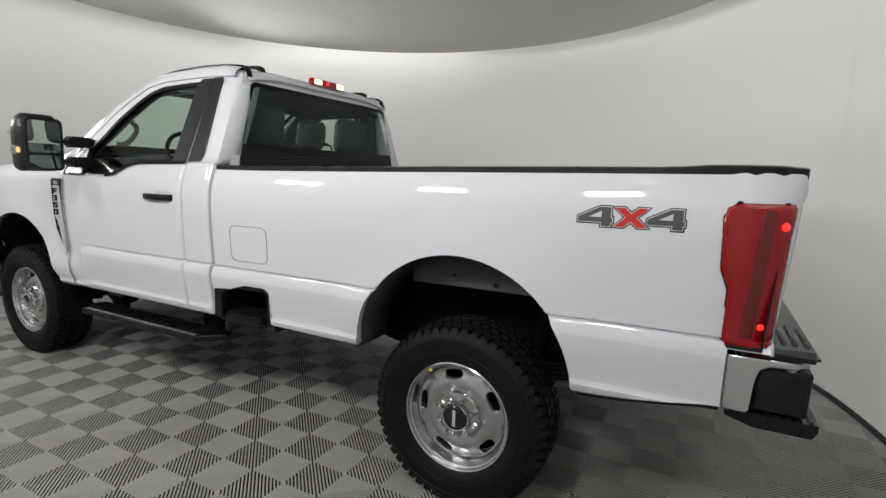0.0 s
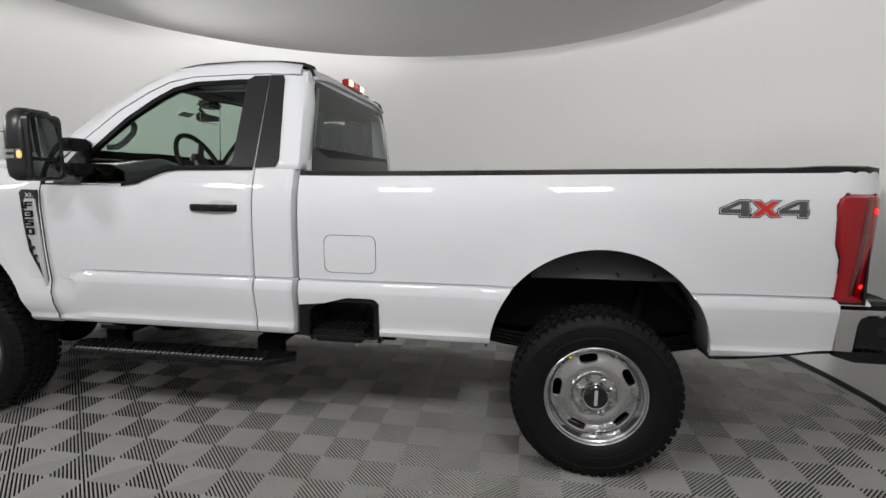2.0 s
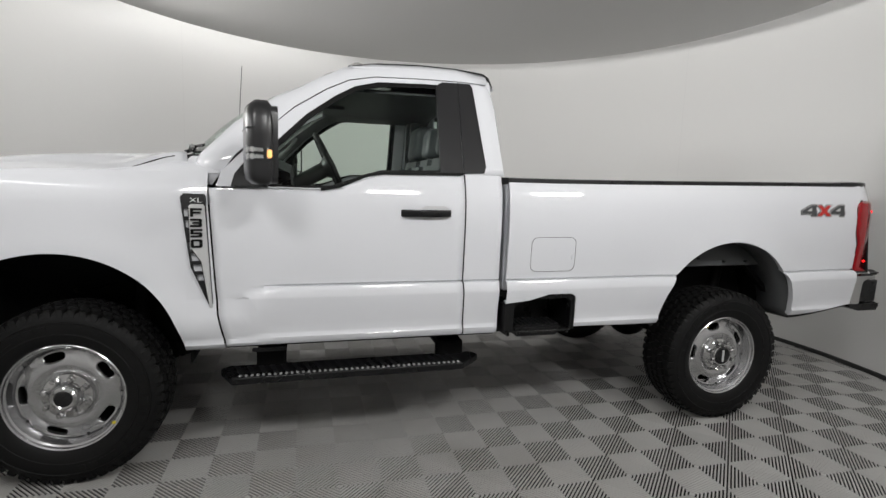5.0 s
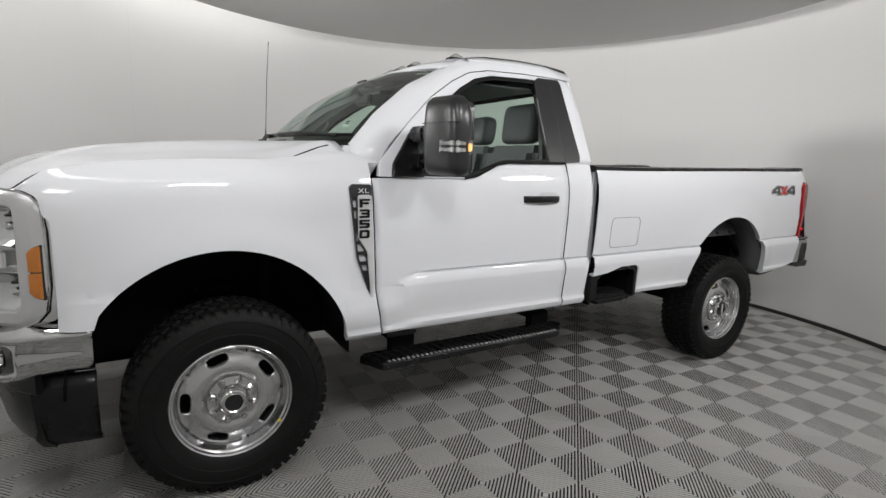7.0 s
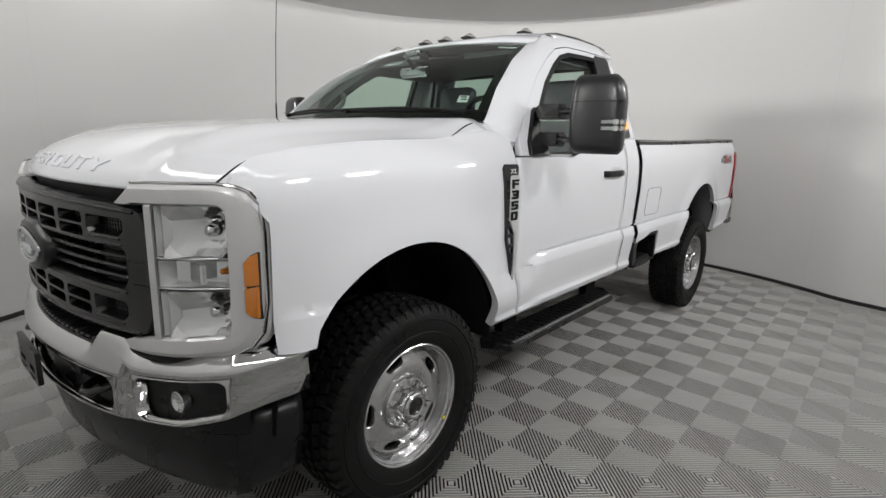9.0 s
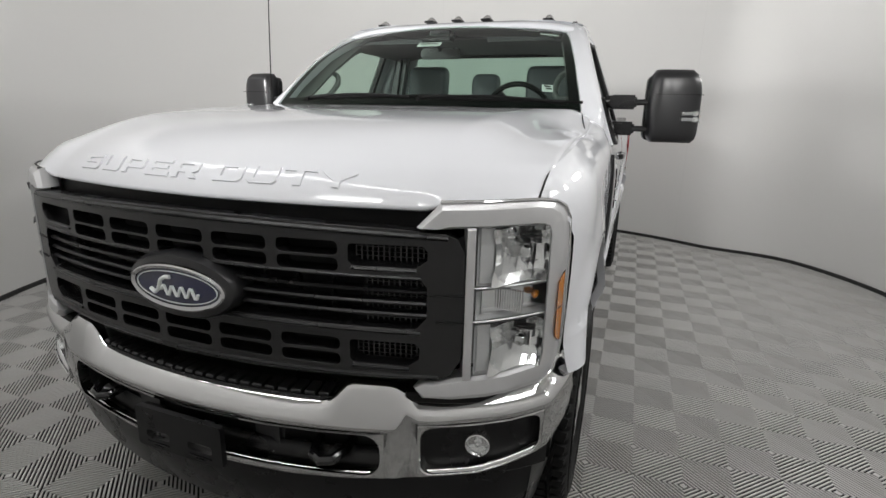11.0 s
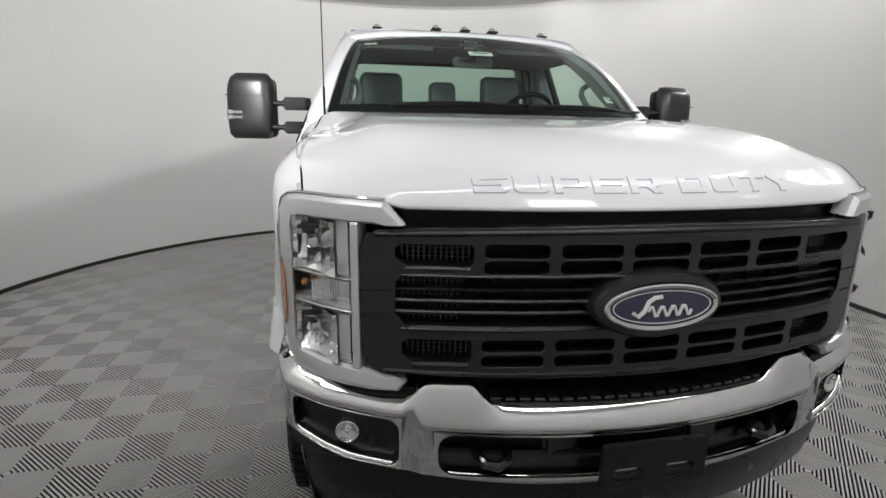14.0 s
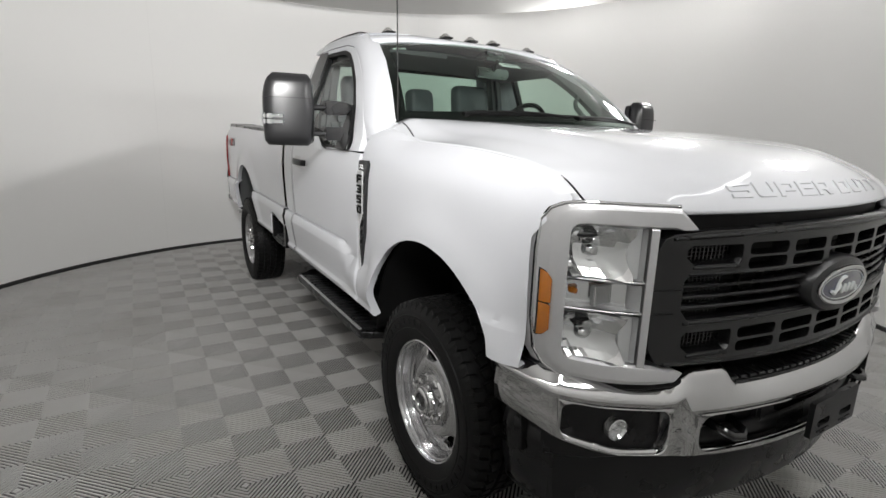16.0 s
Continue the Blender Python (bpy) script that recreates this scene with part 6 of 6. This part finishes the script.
    lathe(bm, [(0.020, 0.0), (0.019, 0.010), (0.0150, 0.014), (0.0140, 0.040), (0.010, 0.047), (0.001, 0.048)], 6, (0.0865, 0.078, 0.0))
    out["lug_nut"] = (bm, CHROME)
    bm = bmesh.new()
    lathe(bm, [(0.001, -0.02), (0.21, -0.02), (0.21, -0.06), (0.17, -0.06)], 40)
    out["brake_disc"] = (bm, FRAMEBLK)
    bm = bmesh.new()
    lathe(bm, [(0.008, 0.0), (0.007, 0.003), (0.001, 0.003)], 10, (0.232, 0.112, 0.0))
    out["paint_dot"] = (bm, YELLOW)
    return out


def build_wheels():
    made = {}
    for name, (bm, mat) in wheel_meshes().items():
        me = bpy.data.meshes.new(name)
        ob = new(name, me)
        finish(ob, bm, mat, 30)
        made[name] = me
        bpy.data.objects.remove(ob)
    spots = ((0, 1, 12, 56), (WB, 1, 17, 215), (0, -1, 50, 200), (WB, -1, 8, 60))
    for x, s, spin, dot in spots:
        hub = new("wheel")
        hub.parent = truck
        hub["label"] = "bright steel wheel with all-terrain tyre"
        hub.matrix_basis = pose(x, 0.862 * s, 0.4155) @ (Matrix.Rotation(math.pi, 4, "Z") if s < 0 else Matrix()) @ Matrix.Rotation(radians(spin), 4, "Y")
        tyre = None
        for name, me in made.items():
            if name in ("lug_nut",):
                for k in range(8):
                    ob = new(name, me)
                    ob.parent = hub
                    ob.matrix_basis = Matrix.Rotation(k * math.tau / 8 + 0.2, 4, "Y")
                continue
            if name == ("cap_bar" if x else "hub_ring") or (name == "paint_dot" and s < 0):
                continue
            ob = new(name, me)
            ob.parent = tyre if name in ("tread", "sidewall_relief") else hub
            if name == "tyre":
                tyre = ob
            if name == "paint_dot":
                ob.matrix_basis = Matrix.Rotation(-radians(dot + spin), 4, "Y")
            if name == "cap_bar":
                ob.matrix_basis = Matrix.Rotation(-radians(spin - 0), 4, "Y")


build_wheels()


# ---- sills, chassis, rear bumper ----
def running_board(s):
    bm = bmesh.new()
    prism(bm, [(1.590, 0.790), (2.905, 0.790), (2.945, 0.83), (2.875, 0.975), (1.685, 0.975), (1.575, 0.85)], lambda u, v, d: (u, v, d), 0.474, 0.436)
    board = part("running_board", flip(bm, s), BLACK, truck, "black running board with serrated tread", bevel=0.006)
    bm = bmesh.new()
    for k in range(42):
        x = 1.70 + k * 0.0275
        box(bm, (x, 0.948, 0.474), (x + 0.015, 0.970, 0.481), 0.003)
    part("tread_strip", flip(bm, s), SILVER, board, "worn bright serrated tread edge")
    for k in range(21):                                   # slanting ribs
        x = 1.70 + k * 0.056
        bm = bmesh.new()
        prism(bm, [(x, 0.935), (x + 0.022, 0.935), (x + 0.052, 0.825), (x + 0.030, 0.825)], lambda u, v, d: (u, v, d), 0.479, 0.472)
        part("tread_rib", flip(bm, s), GREY, board)
    for x in (1.65, 2.62):
        bm = bmesh.new()
        box(bm, (x, 0.60, 0.52), (x + 0.15, 0.80, 0.56), 0.01)
        box(bm, (x, 0.78, 0.46), (x + 0.15, 0.83, 0.56), 0.01)
        part("board_bracket", flip(bm, s), FRAMEBLK, board)
    bm = bmesh.new()
    box(bm, (2.62, 0.825, 0.555), (2.79, 0.84, 0.575), 0.003)
    part("bracket_label", flip(bm, s), GREY, board)


def build_chassis():
    for s in (1, -1):
        running_board(s)
        bm = bmesh.new()
        box(bm, (-1.15, 0.40, 0.52), (4.35, 0.48, 0.70), 0.01)
        part("frame_rail", flip(bm, s), FRAMEBLK, truck)
        bm = bmesh.new()
        box(bm, (1.50, 0.55, 0.62), (2.92, 0.93, 0.68), 0.01)
        part("sill_box", flip(bm, s), FRAMEBLK, truck)
        bm = bmesh.new()
        for k in range(4):
            tube(bm, [(-0.75 + 1.5 * j / 10, 0.52, 0.47 + 0.022 * k + 0.10 * ((j - 5) / 5) ** 2) for j in range(11)], 0.012, 6)
        part("leaf_spring", flip(bm, s), FRAMEBLK, truck)
        bm = bmesh.new()
        tube(bm, [(-0.18, 0.60, 0.35), (-0.30, 0.56, 0.95)], 0.035, 12)
        part("shock_absorber", flip(bm, s), FRAMEBLK, truck)
        bm = bmesh.new()
        tube(bm, [(3.40, 0.60, 0.40), (3.36, 0.56, 1.00)], 0.04, 12)
        part("shock_absorber", flip(bm, s), FRAMEBLK, truck)
        bm = bmesh.new()
        tube(bm, [(3.62 + 0.07 * math.cos(k * 0.6), 0.55 + 0.07 * math.sin(k * 0.6), 0.50 + k * 0.0055) for k in range(70)], 0.011, 6)
        part("coil_spring", flip(bm, s), FRAMEBLK, truck)
    for x, name in ((0, "rear_axle"), (WB, "front_axle")):
        bm = bmesh.new()
        tube(bm, [(x, -0.80, 0.41), (x, 0.80, 0.41)], 0.05, 16)
        bmesh.ops.create_uvsphere(bm, u_segments=20, v_segments=12, radius=0.16, matrix=pose(x, 0.0 if x == 0 else 0.25, 0.41))
        part(name, bm, FRAMEBLK, truck)
    bm = bmesh.new()
    tube(bm, [(0.15, 0, 0.45), (2.2, 0.05, 0.55)], 0.05, 12)
    part("drive_shaft", bm, FRAMEBLK, truck)
    bm = bmesh.new()
    box(bm, (0.62, 0.05, 0.50), (1.62, 0.40, 0.80), 0.05)
    box(bm, (1.9, -0.35, 0.45), (3.0, 0.3, 0.80), 0.06)
    part("tank_and_gearbox", bm, FRAMEBLK, truck)
    bm = bmesh.new()
    tube(bm, [(2.4, -0.45, 0.52), (0.8, -0.50, 0.55), (0.35, -0.55, 0.62), (-0.2, -0.58, 0.72), (-0.6, -0.62, 0.58), (-0.85, -0.93, 0.56)], 0.038, 12)
    part("exhaust_pipe", bm, STEEL, truck)
    bm = bmesh.new()
    box(bm, (1.50, -0.88, 0.60), (2.95, 0.88, 0.64))
    box(bm, (2.92, -0.6, 0.60), (2.96, 0.6, 1.45))
    part("cab_floor", bm, FRAMEBLK, truck)
    bm = bmesh.new()
    box(bm, (3.2, -0.48, 0.75), (4.40, 0.48, 1.30), 0.05)
    part("engine_block", bm, FRAMEBLK, truck)
    # rear bumper
    bm = bmesh.new()
    rows = []
    for y in np.linspace(-0.975, 0.975, 41):
        a = abs(y)
        x = -1.30 + 0.05 * max(0, (a - 0.90) / 0.075) ** 2
        rows.append([(x + 0.02, y, 0.845), (x, y, 0.85), (x - 0.004, y, 0.865), (x, y, 0.882), (x + 0.12, y, 0.884)])
    grid(bm, rows)
    bumper = part("rear_bumper", bm, CHROME, truck, "chrome rear step bumper", thick=0.02, angle=50)
    bm = bmesh.new()
    box(bm, (-1.318, -0.975, 0.884), (-1.08, 0.975, 0.915), 0.012)
    for k in range(5):
        for q in (1, -1):
            box(bm, (-1.30 + k * 0.035, q * 0.62, 0.914), (-1.285 + k * 0.035, q * 0.92, 0.922), 0.003)
    part("bumper_top_pad", bm, BLACK, bumper, "ribbed black bumper top pad")
    bm = bmesh.new()
    box(bm, (-1.29, -0.62, 0.69), (-1.24, 0.62, 0.85), 0.02)
    part("bumper_face", bm, CHROME, bumper)
    for s in (1, -1):
        bm = bmesh.new()
        prism(bm, [(-1.045, 0.69), (-1.045, 0.884), (-1.255, 0.884), (-1.255, 0.862), (-1.18, 0.858), (-1.15, 0.843), (-1.14, 0.815), (-1.132, 0.70), (-1.125, 0.688)], lambda u, v, d: (u, d, v), 0.992, 0.93)
        part("bumper_side", flip(bm, s), CHROME, bumper, "chrome bumper side", bevel=0.006)
        bm = bmesh.new()
        prism(bm, [(-1.30, 0.70), (-1.305, 0.852), (-1.18, 0.852), (-1.155, 0.838), (-1.147, 0.81), (-1.138, 0.70)], lambda u, v, d: (u, d, v), 0.976, 0.60)
        corner = part("corner_step", flip(bm, s), BLACK, bumper, "black corner step", bevel=0.008)
        bm = bmesh.new()
        prism(bm, [(-1.335, 0.665), (-1.32, 0.64), (-1.15, 0.64), (-1.06, 0.665), (-1.06, 0.688), (-1.335, 0.688)], lambda u, v, d: (u, d, v), 0.978, 0.62)
        for k in range(5):
            box(bm, (-1.325 + k * 0.032, 0.66, 0.687), (-1.308 + k * 0.032, 0.972, 0.694), 0.003)
        part("step_tread", flip(bm, s), BLACK, corner, bevel=0.004)
        bm = bmesh.new()
        box(bm, (-1.075, 0.70, 0.69), (-1.02, 0.925, 0.93), 0.01)
        part("bumper_gap", flip(bm, s), SEAL, bumper)


build_chassis()


# ---- cab inside ----
def seat(name, y, w, z_head, narrow=1.0, arm=False):
    def pad(bm, lo, hi, lean=0.0, r=0.035):
        vs = box(bm, lo, hi, r)
        for v in vs:
            v.co.x -= (v.co.z - lo[2]) * lean
    bm = bmesh.new()
    pad(bm, (1.80, y - w, 0.86), (2.33, y + w, 1.02), 0.0, 0.05)
    st = part(name, bm, SEATMAT, truck, "grey vinyl front seat", angle=60)
    bm = bmesh.new()
    pad(bm, (1.76, y - w, 0.98), (1.90, y + w, 1.595), 0.22, 0.05)
    part("seat_back", bm, SEATMAT, st, angle=60)
    bm = bmesh.new()
    zc, zh = (1.605 + z_head) / 2, (z_head - 1.605) / 2
    rows = []
    for d, q in ((0.0, 0.80), (0.015, 0.95), (0.04, 1.0), (0.075, 1.0), (0.10, 0.94), (0.112, 0.80)):
        rows.append([(1.60 + d - 0.10 * v, y + u * q, zc + v * q) for u, v in rounded(w * 0.60 * narrow, zh, 0.05, 6)])
    vs = grid(bm, rows, close=True)
    bm.faces.new(vs[0])
    bm.faces.new(vs[-1])
    part("headrest", bm, SEATMAT, st, "thick vinyl headrest", angle=60)
    bm = bmesh.new()
    for d in (-0.07, 0.07):
        tube(bm, [(1.665, y + d, 1.50), (1.655, y + d, 1.60)], 0.007, 8)
    part("headrest_post", bm, STEEL, st)


def build_inside():
    seat("driver_seat", 0.46, 0.26, 1.845)
    seat("passenger_seat", -0.46, 0.26, 1.845)
    seat("middle_seat", 0.0, 0.17, 1.795, 1.0)
    bm = bmesh.new()
    rows = []
    for y in np.linspace(-0.80, 0.80, 25):
        hump = 0.05 * math.exp(-((y - 0.40) / 0.16) ** 2)
        rows.append([(3.08, y, 1.49), (2.85, y, 1.515 + hump * 0.4), (2.68, y, 1.505 + hump), (2.60, y, 1.47 + hump), (2.58, y, 1.32), (2.66, y, 1.10), (2.90, y, 0.95)])
    grid(bm, rows)
    dash = part("dashboard", bm, TRIM, truck, "dark grey dashboard")
    bm = bmesh.new()
    box(bm, (2.565, -0.17, 1.30), (2.60, 0.13, 1.47), 0.015)
    part("centre_screen", bm, GLOSSBLACK, dash)
    bm = bmesh.new()
    box(bm, (2.54, -0.20, 1.05), (2.62, 0.16, 1.29), 0.02)
    part("centre_stack", bm, BLACK, dash)
    for y in (-0.70, -0.24, 0.20, 0.72):
        bm = bmesh.new()
        box(bm, (2.560, y - 0.06, 1.33), (2.585, y + 0.06, 1.42), 0.012)
        vent = part("air_vent", bm, BLACK, dash)
        bm = bmesh.new()
        for k in range(4):
            box(bm, (2.555, y - 0.05, 1.345 + k * 0.018), (2.565, y + 0.05, 1.350 + k * 0.018), 0.001)
        part("vent_vane", bm, SATIN, vent)
    # steering wheel
    m = pose(2.38, 0.42, 1.52, 0, -62, 0)
    bm = bmesh.new()
    rows = []
    for k in range(41):
        a = math.tau * k / 40
        rows.append([((0.19 + 0.015 * math.cos(b)) * math.cos(a), (0.19 + 0.015 * math.cos(b)) * math.sin(a), 0.015 * math.sin(b)) for b in (j * math.tau / 8 for j in range(8))])
    grid(bm, rows, close=True)
    bmesh.ops.transform(bm, matrix=m, verts=bm.verts)
    wheel = part("steering_wheel", bm, SEAL, truck, "black steering wheel")
    bm = bmesh.new()
    lathe(bm, [(0.001, 0.03), (0.06, 0.025), (0.075, 0.0), (0.05, -0.04)], 20)
    bmesh.ops.transform(bm, matrix=Matrix.Rotation(radians(90), 4, "X"), verts=bm.verts)
    for a in (0, 130, 230):
        vs = box(bm, (0.05, -0.022, -0.008), (0.185, 0.022, 0.008), 0.005)
        bmesh.ops.transform(bm, matrix=Matrix.Rotation(radians(a + 90), 4, "Z"), verts=vs)
    bmesh.ops.transform(bm, matrix=m, verts=bm.verts)
    part("wheel_hub", bm, GREY, wheel)
    bm = bmesh.new()
    tube(bm, [(2.39, 0.42, 1.515), (2.64, 0.42, 1.38)], 0.045, 12)
    part("steering_column", bm, BLACK, wheel)
    # inside mirror
    bm = bmesh.new()
    box(bm, (2.585, -0.13, 1.805), (2.615, 0.11, 1.862), 0.011)
    rv = part("inside_mirror", bm, BLACK, truck, "black inside mirror")
    bm = bmesh.new()
    box(bm, (2.580, -0.12, 1.807), (2.584, 0.10, 1.858), 0.0)
    part("mirror_glass", bm, MIRROR, rv)
    bm = bmesh.new()
    tube(bm, [(2.61, -0.01, 1.85), (2.66, -0.01, 1.90)], 0.012, 8)
    box(bm, (2.52, -0.09, 1.90), (2.64, 0.07, 1.95), 0.02)
    part("mirror_mount", bm, BLACK, rv)
    for s in (1, -1):
        bm = bmesh.new()
        box(bm, (2.25, 0.20, 1.915), (2.40, 0.60, 1.935), 0.008)
        part("sun_visor", flip(bm, s), TRIM, truck)
        bm = bmesh.new()
        box(bm, (1.60, 0.77, 1.0), (1.72, 0.86, 1.95), 0.03)
        for v in bm.verts:
            v.co.y -= max(0, v.co.z - 1.46) * 0.30
        part("b_pillar_trim", flip(bm, s), TRIM, truck)
    bm = bmesh.new()
    box(bm, (1.515, -0.85, 0.66), (1.54, 0.85, 1.50), 0.01)
    part("rear_trim", bm, TRIM, truck)


build_inside()


# ---- floor: ribbed tiles ----
TILE_S, TILE_TURN, TILE_AT = 0.2887, 45.0, (1.374, 1.036)


def tile_mesh():
    """Concentric square ribs with mitred corners, open slots between them; kept shallow so the black sheet below shows
    as the slots' shade.
    """
    vs, fs = [], []
    n, p, deep = 9, TILE_S / 18, 0.0056
    for k in range(n):
        a, b = (k * p + 0.0042 if k else 0.0), (k + 1) * p - 0.0042
        base = len(vs)
        for q, z in ((a, -deep), (a, -0.0006), (a + 0.0006, 0.0), (b - 0.0006, 0.0), (b, -0.0006), (b, -deep)):
            q = max(q, 0.0)
            vs += [(-q, -q, z), (q, -q, z), (q, q, z), (-q, q, z)]
        for lvl in range(5):
            if k == 0 and lvl < 2:
                continue
            for i in range(4):
                j = (i + 1) % 4
                fs.append((base + lvl * 4 + i, base + lvl * 4 + j, base + lvl * 4 + 4 + j, base + lvl * 4 + 4 + i))
    return vs, fs


def build_floor():
    # black sheet under the tiles, shade of deep slots put into its colour
    floor = tagged(new("floor", bpy.data.meshes.new("floor")), "black sheet giving the slot shade beneath ribbed grey plastic tiles", "floor", kind="structure")
    bm = bmesh.new()
    bm.faces.new([bm.verts.new((*wall_point(d, 0.1), -0.0345)) for d in range(0, 360, 4)])
    r = bmesh.ops.extrude_face_region(bm, geom=bm.faces[:])
    bmesh.ops.translate(bm, vec=(0, 0, -0.1), verts=[v for v in r["geom"] if isinstance(v, bmesh.types.BMVert)])
    finish(floor, bm, SLOTSHADE)
    vs, fs = tile_mesh()
    me = bpy.data.meshes.new("tile")
    me.from_pydata(vs, [], fs)
    me.materials.append(TILE)
    turn = Matrix.Rotation(radians(TILE_TURN), 3, "Z")
    cells = []
    for i in range(-26, 27):
        for j in range(-26, 27):
            c = turn @ Vector((i * TILE_S, j * TILE_S, 0)) + Vector((*TILE_AT, 0))
            d = Vector((c.x, c.y)) - ROOM
            deg = math.degrees(math.atan2(d.y, d.x))
            if d.length < wall_radius(deg) + 0.2:
                reach = min((Vector((c.x, c.y)) - Vector(q)).length for q in ((0.3, 2.2), (2.2, 2.4), (4.2, 2.0), (5.2, 0.6), (4.6, -1.6), (2.6, -2.0)))
                cells.append((reach, c))
    cells.sort(key=lambda t: t[0])
    for _, c in cells[:300]:
        ob = new("tile", me)
        ob.parent = floor
        ob.matrix_basis = Matrix.Translation(c) @ turn.to_4x4()
    av, af = [], []
    for _, c in cells[300:]:
        base = len(av)
        av += [tuple(turn @ Vector(p) + c) for p in vs]
        af += [tuple(base + q for q in f) for f in fs]
    me2 = bpy.data.meshes.new("tile_field")
    me2.from_pydata(av, [], af)
    me2.materials.append(TILE)
    rest = new("tile_field", me2)
    rest.parent = floor
    tagged(rest, "ribbed grey plastic floor tiles", kind="stuff")


build_floor()
